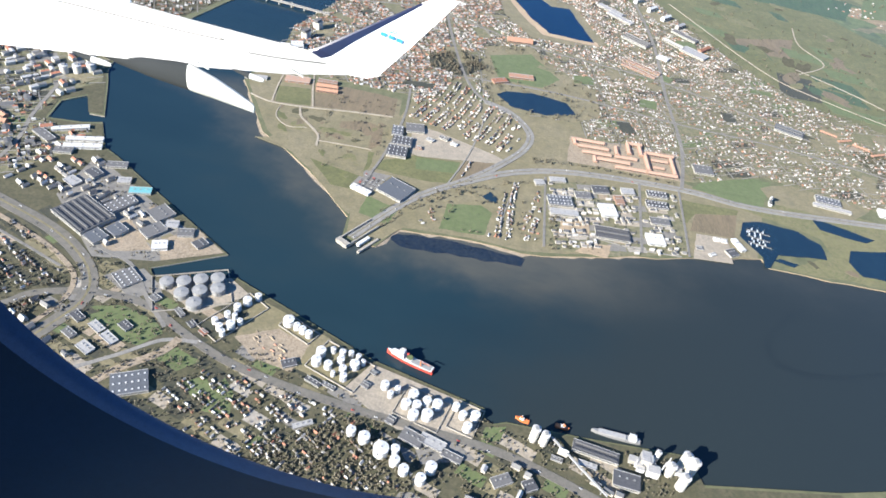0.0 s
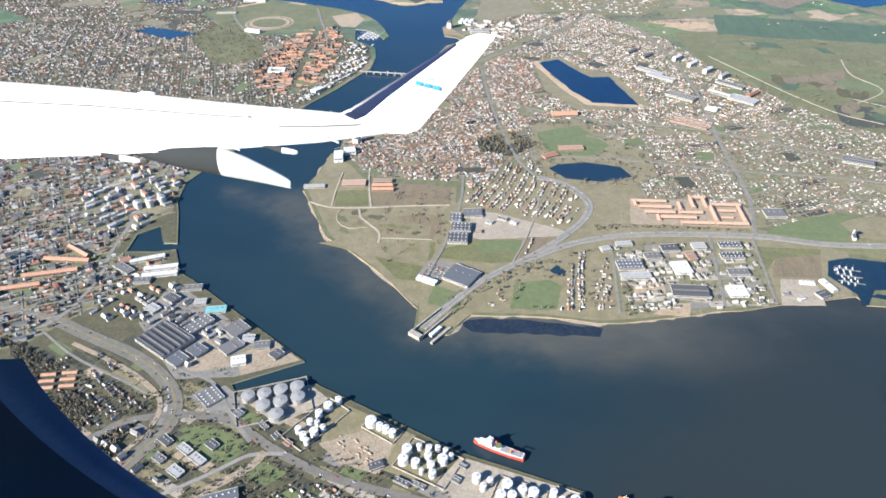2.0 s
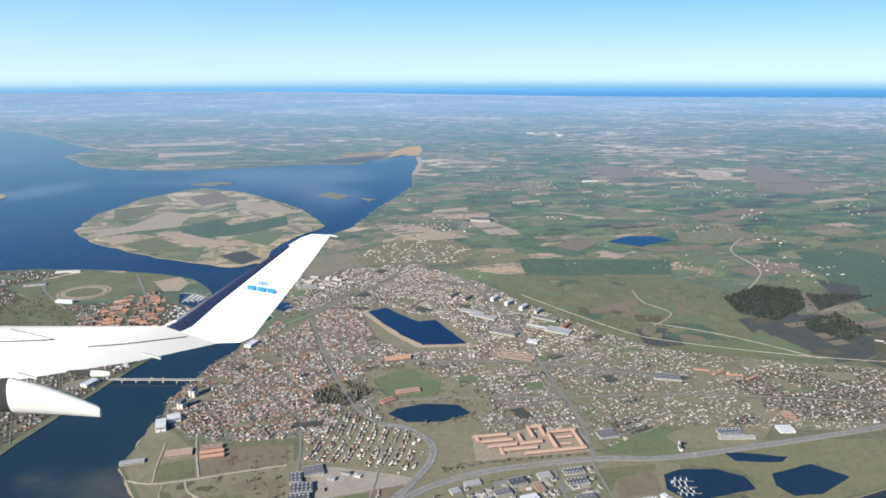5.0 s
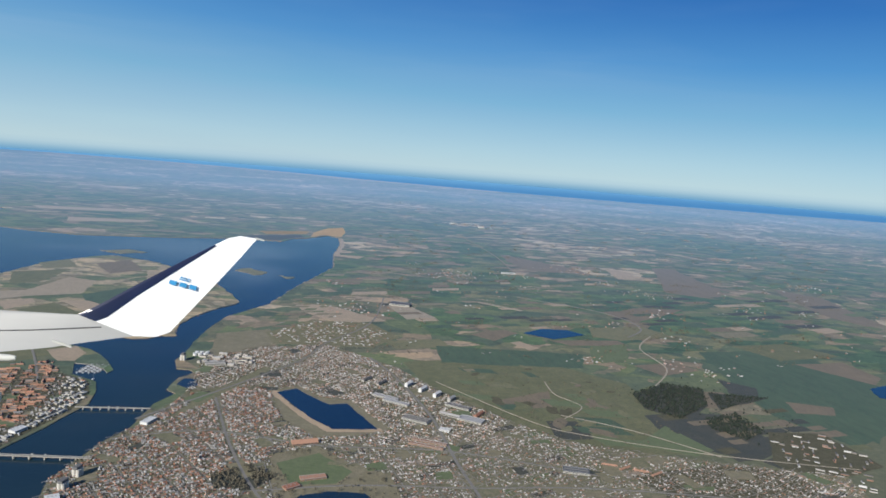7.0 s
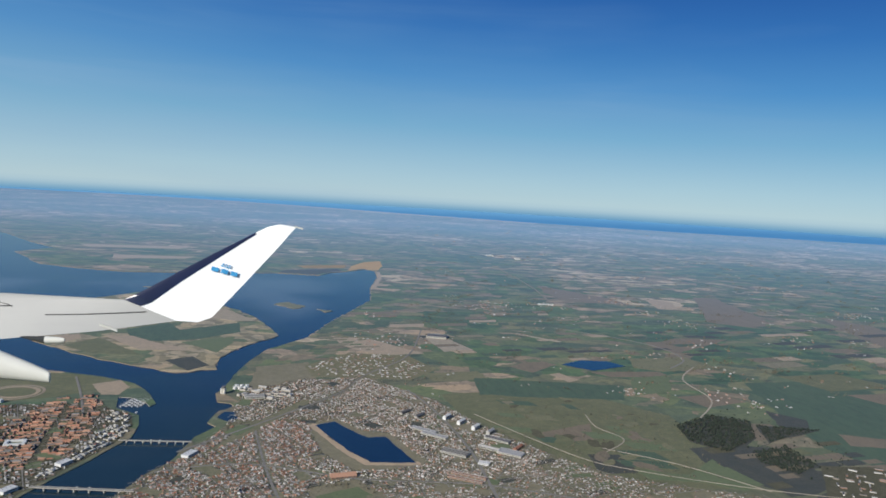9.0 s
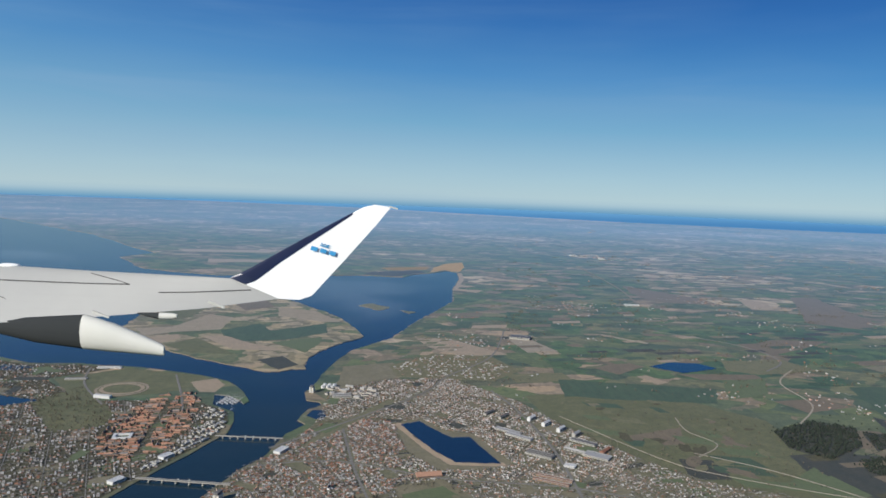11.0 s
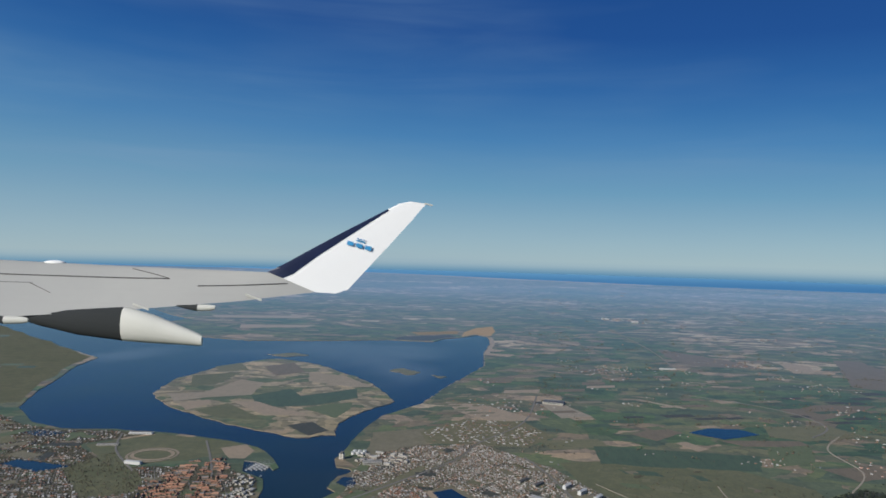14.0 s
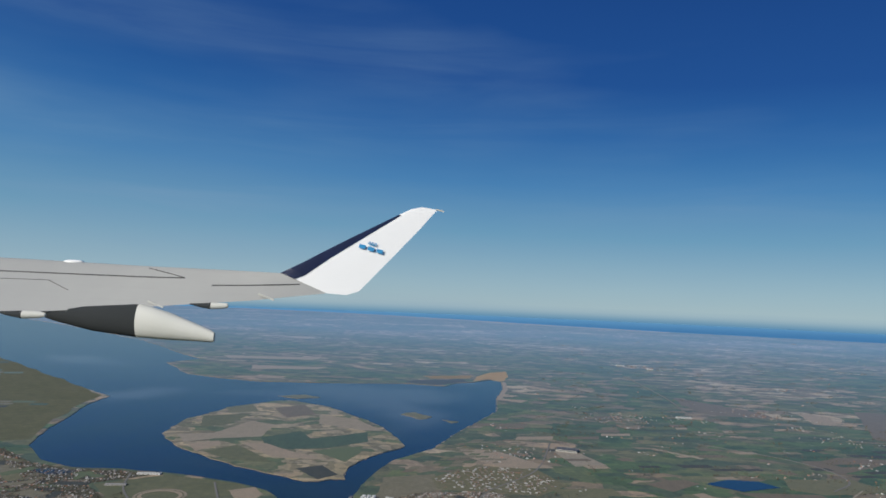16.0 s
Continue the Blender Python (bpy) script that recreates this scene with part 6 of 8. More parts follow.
houses("allotment_huts", [(18.2, 128), (22.4, 128.4), (24, 148), (20.7, 148.4)], 84, 1.1, 1.0, 10, 0.7, 0.26, PALE, "rows of caravans and huts on a gravel plot", 0.7)
houses("allotment_huts", [(10.6, 126.8), (16, 126.8), (18.2, 150.6), (14.8, 150.6)], 79, 0.8, 1.15, 13, 0.66, 0.33, PALE, "small pale huts in rows by the shore")
DOCK = [(-104, 149), (-99.5, 154), (-97.6, 160), (-102, 168), (-103, 178), (-120, 188), (-128, 162), (-114, 148)]
houses("dock_blocks", DOCK, 50, 2.4, 2.6, 39, 1.9, 0.9, {"pale": 0.4, "slate": 0.4, "tile": 0.2}, "pale dockside blocks and warehouses", 0.9, pitch=0.2, walls="wall")
houses("city_houses", SCITY, 35, 1.35, 1.75, 15, 1.2, 0.8, {"tile": 0.26, "slate": 0.26, "pale": 0.30, "felt": 0.18}, "dense city blocks with mixed roofs", 0.62, skip=GREENS + [DOCK])
REDQ = [(-116, 280), (-111, 320), (-104, 333), (-92, 332), (-87, 318), (-83, 292), (-83, 264), (-92, 244), (-108, 256)]
QUAY = [(-83, 312), (-72, 304), (-68.5, 292), (-69, 277), (-77, 256), (-83, 240), (-88, 240), (-80, 262), (-78, 288)]
houses("dock_blocks", QUAY, 70, 1.7, 2.0, 41, 1.5, 0.6, {"pale": 0.5, "slate": 0.4, "tile": 0.1}, "pale quayside sheds and offices", 0.85, pitch=0.2, walls="wall")
houses("brick_blocks", REDQ, 8, 2.5, 1.75, 37, 2.4, 0.45, {"pantile": 0.42, "tile": 0.28, "slate": 0.3}, "long brick apartment rows with orange tiled roofs", 0.9, walls="brick", jitter=0.06, slim=0.42)
houses("city_houses", WCITY, 22, 1.5, 2.0, 17, 1.1, 0.65, MIXED, "dense city blocks with red and grey roofs", 0.55, skip=GREENS + [REDQ, QUAY])
houses("city_houses", WEST, 12, 1.9, 2.6, 19, 1.15, 0.5, MIXED, "suburban houses of the west bank", 0.6)
houses("city_blocks", SCITY, 35, 4.2, 4.6, 16, 2.3, 0.9, {"slate": 0.35, "pale": 0.25, "felt": 0.25, "tile": 0.15}, "large flat-roofed city blocks and sheds", 0.4, skip=GREENS + [DOCK], walls="wall", pitch=0.1)
houses("allotment_huts", [(-43, 68), (-36, 75), (-22, 73.5), (-9, 72.5), (-14, 66), (-18, 60), (-26, 58), (-36, 62)], -28, 1.0, 1.5, 21, 0.66, 0.33, {"pale": 0.45, "slate": 0.3, "tile": 0.1, "felt": 0.15}, "small allotment huts among gardens", 0.8)
houses("allotment_huts", [(-24, 62), (-10, 71), (-1, 66.5), (3, 60), (-10, 55.5), (-26, 56)], -28, 1.2, 1.7, 22, 0.7, 0.34, {"pale": 0.3, "slate": 0.4, "tile": 0.15, "felt": 0.15}, "small houses among trees behind the tank farm", 0.75)
houses("allotment_huts", [(-110, 92), (-88, 102), (-76, 96), (-70, 90), (-72, 78), (-92, 76)], -30, 1.05, 1.6, 23, 0.66, 0.35, PALE, "small allotment huts beside the motorway", 0.8)
houses("harbour_sheds", [(-84, 112), (-83, 127), (-64, 114), (-58, 108), (-68, 98)], -35, 2.1, 2.5, 25, 1.4, 0.6, {"pale": 0.4, "slate": 0.4, "felt": 0.2}, "small harbour sheds and offices", 0.85)
houses("harbour_sheds", [(-60, 78), (-66, 86), (-80, 78), (-70, 68), (-56, 70)], -25, 2.4, 3.0, 27, 1.6, 0.6, {"pale": 0.4, "slate": 0.4, "felt": 0.2}, "sheds and workshops between roads", 0.7)
houses("harbour_sheds", [(14, 71), (34, 73), (50, 68), (34, 55), (10, 55)], -18, 2.2, 2.8, 29, 1.5, 0.7, {"pale": 0.35, "slate": 0.4, "felt": 0.25}, "sheds and workshops behind the quay", 0.6)
houses("harbour_sheds", [(-97, 111), (-94, 136), (-84, 131), (-83, 113)], -30, 1.9, 2.2, 26, 1.4, 0.5, {"pale": 0.35, "slate": 0.35, "felt": 0.2, "tile": 0.1}, "workshops between motorway and harbour", 0.85)
houses("estate_sheds", NIND, 12, 1.6, 1.9, 31, 1.15, 0.4, {"pale": 0.22, "slate": 0.42, "felt": 0.36}, "workshops of the shore estate", 0.8)
houses("village_blocks", [(0, 392), (24, 422), (58, 418), (69, 388), (54, 366), (5, 370)], 5, 1.7, 2.1, 33, 1.2, 0.35, {"pale": 0.4, "slate": 0.4, "felt": 0.2}, "pale small sheds and houses of a village", 0.45, pitch=0.2, jitter=0.3)
houses("estate_sheds", [(-32, 322), (-34, 345), (-8, 350), (-6, 330)], -20, 3.0, 4.0, 35, 2.4, 0.9, {"pale": 0.6, "slate": 0.3, "felt": 0.1}, "pale harbour sheds", 0.7, pitch=0.2)

# ---- villages and farms over the plain ----
def farms(name, label, seed, count, ylo, yhi):
    rng = np.random.default_rng(seed)
    verts, faces, idx = [], [], []
    hamlets = ((330, 1165, 26), (350, 1120, 14), (156, 615, 30), (175, 640, 16), (308, 675, 26), (222, 628, 12), (60, 456, 22), (40, 470, 14), (316, 556, 14), (285, 466, 10), (254, 386, 8),
               (226, 328, 20), (385, 495, 10), (551, 625, 16), (54, 556, 8), (440, 900, 18), (700, 1200, 20), (600, 820, 14), (180, 900, 14), (-330, 470, 14), (-380, 560, 16), (-300, 430, 20))
    for i in range(count):
        y = ylo * (yhi / ylo) ** rng.random()
        x = rng.uniform(-0.25, 1.05) * y + 40
        if i >= len(hamlets) and (x < 0.12 * y + 10 or inside(np.array([x]), np.array([y]), TOWN)[0]):
            continue
        k = 1 if rng.random() < 0.9 else rng.integers(3, 8)
        spread = 2 + 0.5 * k
        if i < len(hamlets):
            x, y, k = hamlets[i]
            spread = 3 + 0.28 * k + y / 150
        for j in range(int(k) * 2):
            cx, cy, a = x + rng.normal(0, spread), y + rng.normal(0, spread), rng.uniform(0, 3.1)
            L, B, h = rng.uniform(0.5, 1.1) * (1 + y / 900), rng.uniform(0.35, 0.55) * (1 + y / 1500), rng.uniform(0.16, 0.28)
            o, ca, sa = len(verts), math.cos(a), math.sin(a)
            for (u, v, w) in ((-1, -1, 0), (1, -1, 0), (1, 1, 0), (-1, 1, 0), (-1, -1, 1), (1, -1, 1), (1, 1, 1), (-1, 1, 1), (-1, 0, 2), (1, 0, 2)):
                lx, ly = u * L / 2, v * B / 2
                verts.append((cx + lx * ca - ly * sa, cy + lx * sa + ly * ca, (0, h, h + B * 0.4)[w]))
            m = int(rng.integers(1, 4))
            for fc, mi in (((0, 1, 5, 4), 0), ((2, 3, 7, 6), 0), ((4, 5, 9, 8), m), ((6, 7, 8, 9), m), ((1, 2, 6, 9, 5), 0), ((3, 0, 4, 8, 7), 0)):
                faces.append(tuple(o + q for q in fc))
                idx.append(mi)
    tagged(mesh_ob(name, verts, faces, [M["house_wall"], M["pale"], M["slate"], M["tile"]], idx), label, "farms", kind="stuff")


farms("farmsteads", "scattered white farmsteads and hamlets on the plain", 71, 420, 330, 2300)

# ---- large buildings ----


def hall(x, y, w, d, h, turn, roof, kind):
    """A flat-roofed hall: walls, an overhanging roof with parapet, skylights or monitors, gates and a window band."""
    words = ROOF_WORDS[roof]
    h = h * 0.66
    names = {"hall": ("warehouse", "%s roofed warehouse with gates and a window band" % words), "works": ("factory_hall", "%s roofed factory hall with rows of skylights" % words),
             "block": ("apartment_block", "long apartment block under a %s roof" % words), "stand": ("stadium", "white football stadium with four stands")}
    nm, label = names[kind]
    th = empty(nm, pose(x, y, 0, 0, 0, turn), label, "building")
    wallm = M["brick"] if roof in ("pantile", "tile", "brick", "salmon") else (M["white"] if roof == "white" else M["wall"])
    if kind == "stand":
        part("pitch", one_box(-w * 0.3, w * 0.3, -d * 0.28, d * 0.28, 0, 0.12), M["lawn"], th, "green pitch")
        for sx, sy, ww, dd in ((0, 0.42, w, d * 0.16), (0, -0.42, w, d * 0.16), (0.42, 0, w * 0.16, d * 0.66), (-0.42, 0, w * 0.16, d * 0.66)):
            part("stand", one_box(sx * w - ww / 2, sx * w + ww / 2, sy * d - dd / 2, sy * d + dd / 2, 0, h), M["white"], th)
        return th
    bm = bmesh.new()
    if kind == "block":
        box(bm, -w / 2, w / 2, -d / 2, d / 2, 0, h)
        part("wall", bm, wallm, th)
        bm = bmesh.new()
        long = w >= d
        a, b, e, r = w / 2, d / 2, 0.06, min(w, d) * 0.3
        vs = [(-a - e, -b - e, h), (a + e, -b - e, h), (a + e, b + e, h), (-a - e, b + e, h)]
        vs += [(-a - e, 0, h + r), (a + e, 0, h + r)] if long else [(0, -b - e, h + r), (0, b + e, h + r)]
        fs = ((0, 1, 5, 4), (2, 3, 4, 5), (1, 2, 5), (3, 0, 4), (3, 2, 1, 0)) if long else ((1, 2, 5, 4), (3, 0, 4, 5), (0, 1, 4), (2, 3, 5), (3, 2, 1, 0))
        vv = [bm.verts.new(q) for q in vs]
        for f in fs:
            bm.faces.new([vv[i] for i in f])
        bmesh.ops.recalc_face_normals(bm, faces=bm.faces)
        roof_ob = part("roof", bm, M[roof], th)
        k = int(max(w, d) / 1.6)
        for i in range(k):
            u = (i + 0.5) / k * 2 - 1
            cx, cy = (u * a, 0.0) if long else (0.0, u * b)
            part("chimney", one_box(cx - 0.08, cx + 0.08, cy - 0.08, cy + 0.08, h + r * 0.8, h + r + 0.22), M["brick"], roof_ob)
        for i in range(2):
            z = h * (0.28 + 0.36 * i)
            if long:
                part("window_band", one_box(-a * 0.94, a * 0.94, -b - 0.02, -b + 0.05, z, z + h * 0.18), M["glass_dark"], th)
            else:
                part("window_band", one_box(a - 0.05, a + 0.02, -b * 0.94, b * 0.94, z, z + h * 0.18), M["glass_dark"], th)
        return th
    box(bm, -w / 2, w / 2, -d / 2, d / 2, 0, h)
    part("wall", bm, wallm, th)
    roof_ob = part("roof", one_box(-w / 2 - 0.06, w / 2 + 0.06, -d / 2 - 0.06, d / 2 + 0.06, h, h + 0.08), M[roof], th)
    for sgn in (-1, 1):
        part("parapet", one_box(-w / 2 - 0.06, w / 2 + 0.06, sgn * (d / 2 + 0.02) - 0.05, sgn * (d / 2 + 0.02) + 0.05, h + 0.08, h + 0.16), M["pale"], roof_ob)
    if kind == "works":
        rows, cols = max(2, int(d / 1.3)), max(3, int(w / 0.9))
        for i in range(rows):
            cy = (i + 0.5) / rows * d - d / 2
            if min(rows, 6) > i and w > 7.5:
                part("roof_monitor", one_box(-w * 0.46, w * 0.46, cy - 0.18, cy + 0.18, h + 0.08, h + 0.34), M["slate" if i % 2 else roof], roof_ob)
            else:
                for j in range(cols):
                    cx = (j + 0.5) / cols * w - w / 2
                    part("skylight", one_box(cx - 0.14, cx + 0.14, cy - 0.14, cy + 0.14, h + 0.08, h + 0.2), M["white"], roof_ob)
    else:
        for j in range(3):
            cx = (j - 1) * w * 0.28
            part("roof_vent", one_box(cx - 0.16, cx + 0.16, d * 0.12 - 0.12, d * 0.12 + 0.12, h + 0.08, h + 0.24), M["tank_grey"], roof_ob)
    part("window_band", one_box(-w * 0.44, w * 0.44, -d / 2 - 0.02, -d / 2 + 0.04, h * 0.58, h * 0.78), M["glass_dark"], th)
    for j in range(max(1, int(w / 2.2))):
        cx = (j + 0.5) / max(1, int(w / 2.2)) * w - w / 2
        part("gate", one_box(cx - 0.22, cx + 0.22, -d / 2 - 0.03, -d / 2 + 0.04, 0, h * 0.46), M["tank_grey"], th)
    return th


for spec in ALL_HALLS:
    hall(*spec)

# ---- tank farms ----
TANKS_GREY = [(-51, 92.4, 1.35), (-48, 93.4, 1.4), (-45.1, 94.8, 1.4), (-42.1, 96.0, 1.4), (-47.2, 90.3, 1.4), (-44.2, 91.8, 1.4), (-41.1, 93.2, 1.4), (-44, 88.4, 1.45)]
TANKS_A = [(-38.7, 85.3, 0.6), (-37.4, 84, 0.65), (-36.4, 82.8, 0.55), (-37, 87.3, 0.6), (-35.9, 89.6, 0.7), (-35.6, 85, 0.8), (-34.2, 86.2, 0.55), (-35.6, 87.3, 0.5), (-34.6, 91.6, 0.85), (-33.0, 93.3, 0.65),
           (-25.5, 88.6, 1.05), (-23.7, 87.8, 0.62), (-22.4, 87.2, 0.66), (-21, 86.5, 0.66)]
TANKS_B = [(-17.7, 82.9, 0.9), (-18, 80.6, 0.9), (-15.6, 83.9, 0.5), (-13.8, 83.6, 0.6), (-13.7, 81.8, 0.7), (-15.7, 80.2, 0.75), (-12.2, 83.9, 0.5), (-10.7, 83.4, 0.5), (-12.9, 79.9, 0.7), (-12.4, 78.2, 0.65),
           (-11, 81.4, 0.9), (-14.4, 78.6, 0.4), (-9.6, 82.4, 0.45)]
TANKS_C = [(-4.7, 78.2, 0.75), (-2.3, 77.9, 0.55), (-3.4, 76.5, 0.55), (0.7, 77.3, 0.9), (-0.3, 75.1, 0.85), (1.6, 75.2, 0.8), (3.3, 76.5, 0.78), (5.2, 76.2, 0.9), (1.3, 73.1, 0.9), (3.7, 73.6, 1.0),
           (8.6, 76.6, 0.65), (10, 75.1, 0.7), (11, 72.7, 0.8), (12.2, 75.4, 0.85)]
TANKS_D = [(-8.5, 67.3, 0.8), (-6.1, 66.5, 1.0), (-2.9, 64.8, 1.3), (-0.6, 65.4, 0.8), (-0.3, 63.3, 0.85), (1.4, 62.0, 0.85), (5.8, 63.4, 0.95), (4.4, 61.0, 0.85)]


def tank(r, high, shell, label, group):
    th = empty("storage_tank", Matrix(), label, "storage tank", group)
    part("shell", drum(r, 0.0, high, 28), shell, th, smooth=False)
    part("roof", drum(r * 1.01, high, high + 0.04, 28, r * 0.16), shell, th)
    part("wind_girder", drum(r * 1.04, high * 0.86, high * 0.9, 28), M["tank_grey"], th)
    part("ladder", one_box(r - 0.02, r + 0.07, -0.06, 0.06, 0, high + 0.12), M["tank_grey"], th)
    part("bund_plinth", drum(r * 1.12, 0.0, 0.06, 28), M["quay"], th)
    part("roof_hatch", one_box(-0.1, 0.1, -0.1, 0.1, high + r * 0.1, high + r * 0.16 + 0.12), M["tank_grey"], th)
    return th


def tank_group(plan, high, key, label, group):
    base = None
    for x, y, r in plan:
        q = tank(r, high * (0.75 + 0.35 * r), M[key], label, group)
        q.matrix_basis = pose(x, y, 0.05, 0, 0, (x * 37) % 360)


tank_group(TANKS_GREY, 0.95, "tank_grey", "large grey steel storage tank with a low cone roof", "grey tanks on the quay")
tank_group(TANKS_A, 1.3, "white", "white oil storage tank beside the quay", "white oil tanks")
tank_group(TANKS_B, 1.3, "white", "white oil storage tank inside a fenced yard", "white oil tanks")
tank_group(TANKS_C, 1.3, "white", "white oil storage tank on paving", "white oil tanks")
tank_group(TANKS_D, 1.5, "white", "tall white storage tank beside trees", "white oil tanks")

tank_group([(-34.5 + 2.4 * i + 0.6 * j, 344.5 + 3.2 * j, 0.95) for i in range(3) for j in range(2)], 1.1, "white", "white fuel tank on the far north quay", "white oil tanks")

# bund walls round the yards
def bund(x, y, w, d, turn):
    th = empty("bund_wall", pose(x, y, 0.03, 0, 0, turn), "low concrete bund wall round tanks", "wall")
    for a in (-1, 1):
        part("long_side", one_box(-w / 2, w / 2, a * d / 2 - 0.06, a * d / 2 + 0.06, 0, 0.3), M["quay"], th)
        part("short_side", one_box(a * w / 2 - 0.06, a * w / 2 + 0.06, -d / 2 + 0.07, d / 2 - 0.07, 0, 0.3), M["quay"], th)


for q in ((-46, 92.2, 14.5, 9.6, 24), (-36, 87.6, 5.6, 12.4, -32), (-23.2, 87.6, 7.4, 3.4, -27), (-13.6, 81.0, 10.6, 7.4, -22), (2.6, 75.2, 8.6, 6.8, -16), (10.6, 74.8, 5.0, 6.4, -16)):
    bund(*q)

# ---- cement works: silos, plant, conveyor ----
def silo(x, y, r, high, label="tall pale concrete silo on the quay"):
    th = empty("silo", pose(x, y, 0, 0, 0, 20), label, "silo")
    part("shell", drum(r, 0, high, 24), M["wall"], th)
    part("cap", drum(r * 1.06, high, high + 0.18, 24, 0.15), M["pale"], th)
    part("head_house", one_box(-r * 0.4, r * 0.4, -r * 0.4, r * 0.4, high + 0.1, high + 0.6), M["tank_grey"], th)


silo(22.8, 73.4, 0.78, 3.3)
silo(24.6, 73.0, 0.78, 2.8)
for x, y, r, high in ((49.9, 74.2, 0.9, 3.0), (51.0, 72.9, 0.85, 3.4), (48.8, 69.6, 0.9, 3.2), (47.0, 71.8, 0.8, 2.6), (44.9, 74.2, 0.5, 2.4)):
    silo(x, y, r, high, "tall cream silo of a quayside plant")


def plant(x, y, turn):
    th = empty("cement_plant", pose(x, y, 0, 0, 0, turn), "cream quayside plant of stacked blocks and pipes", "factory")
    rng = random.Random(4)
    for i in range(13):
        cx, cy = rng.uniform(-4.6, 4.2), rng.uniform(-1.6, 1.0)
        w, d, h = rng.uniform(0.8, 2.2), rng.uniform(0.7, 1.6), rng.uniform(0.8, 2.3)
        b = part("block", one_box(cx - w / 2, cx + w / 2, cy - d / 2, cy + d / 2, 0, h), M["wall" if i % 3 else "white"], th)
        part("roof", one_box(cx - w / 2 - 0.04, cx + w / 2 + 0.04, cy - d / 2 - 0.04, cy + d / 2 + 0.04, h, h + 0.06), M["pale"], b)
    for i in range(5):
        bm = drum(0.12, 0, rng.uniform(2.0, 3.4), 12)
        bmesh.ops.translate(bm, verts=bm.verts, vec=(rng.uniform(-4, 4), rng.uniform(-1.4, 0.8), 0))
        part("stack", bm, M["pale"], th)


plant(44.6, 72.4, -8)


def conveyor():
    a, b = Vector((26, 74, 0)), Vector((35.5, 64.5, 0))
    d = (b - a)
    th = empty("conveyor_gallery", pose(a.x, a.y, 0, 0, 0, math.degrees(math.atan2(d.y, d.x))), "long pale conveyor gallery on trestles", "conveyor")
    L = d.length
    part("gallery", one_box(0, L, -0.16, 0.16, 0.9, 1.2), M["pale"], th)
    for i in range(6):
        part("trestle", one_box(L * (i + 0.5) / 6 - 0.07, L * (i + 0.5) / 6 + 0.07, -0.2, 0.2, 0, 0.9), M["tank_grey"], th)


conveyor()

# ---- ships and boats ----
def hull_mesh(L, B, H, sheer=0.25):
    bm = bmesh.new()
    rows = []
    for i in range(13):
        u = i / 12
        half = B / 2 * min(1.0, 1.6 * (1 - u) ** 0.6 + 0.02) * (0.82 + 0.18 * min(1, u * 4))
        zt = H + sheer * max(0, (u - 0.6) / 0.4) ** 2
        x = (u - 0.5) * L
        rows.append([bm.verts.new((x, half, zt)), bm.verts.new((x, half * 0.75, -0.1)), bm.verts.new((x, -half * 0.75, -0.1)), bm.verts.new((x, -half, zt))])
    for r, s in zip(rows, rows[1:]):
        for k in range(4):
            bm.faces.new((r[k], r[(k + 1) % 4], s[(k + 1) % 4], s[k]))
    bm.faces.new(rows[0])
    bm.faces.new(rows[-1][::-1])
    bmesh.ops.recalc_face_normals(bm, faces=bm.faces)
    return bm


def offshore_ship():
    th = empty("supply_ship", pose(-1.2, 85.3, -0.25, 0, 0, 163), "red-hulled offshore ship with white decks moored at the quay", "ship")
    part("hull", hull_mesh(9.8, 1.75, 0.75, 0.5), M["hull"], th, "red hull")
    part("bulwark", hull_mesh(9.4, 1.6, 0.95, 0.55), M["white"], th, "white bulwark")
    part("forecastle", one_box(2.3, 3.8, -0.55, 0.55, 0.9, 1.5), M["white"], th)
    house = part("deckhouse", one_box(1.2, 2.5, -0.65, 0.65, 0.9, 2.0), M["white"], th)
    part("bridge", one_box(1.3, 2.2, -0.75, 0.75, 2.0, 2.3), M["white"], house)
    part("bridge_window", one_box(2.19, 2.24, -0.7, 0.7, 2.08, 2.22), M["glass_dark"], house)
    part("funnel", one_box(0.5, 0.9, -0.5, -0.2, 0.9, 1.9), M["hull"], th)
    bm = drum(0.62, 1.55, 1.62, 20)
    bmesh.ops.translate(bm, verts=bm.verts, vec=(0.1, 0.1, 0))
    part("helideck", bm, M["lawn"], th, "green helideck")
    part("mast", one_box(1.6, 1.7, -0.05, 0.05, 2.3, 3.2), M["white"], th)
    part("crane", one_box(-2.4, -2.2, 0.3, 0.5, 0.9, 2.2), M["orange"], th)
    part("crane_jib", one_box(-4.0, -2.3, 0.36, 0.44, 2.05, 2.15), M["orange"], th)
    part("work_deck", one_box(-4.4, -0.4, -0.6, 0.6, 0.9, 1.0), M["tank_grey"], th)


offshore_ship()


def tug(x, y, turn):
    th = empty("tug_boat", pose(x, y, -0.25, 0, 0, turn), "small orange tug moored at the quay", "boat")
    part("hull", hull_mesh(2.6, 0.85, 0.4, 0.2), M["orange"], th)
    part("deckhouse", one_box(-0.3, 0.5, -0.25, 0.25, 0.35, 0.8), M["white"], th)
    part("wheelhouse", one_box(0.0, 0.4, -0.18, 0.18, 0.8, 1.05), M["orange"], th)
    part("mast", one_box(0.1, 0.14, -0.02, 0.02, 1.05, 1.5), M["white"], th)


tug(20.8, 77.2, 165)
tug(28.2, 77.3, -10)


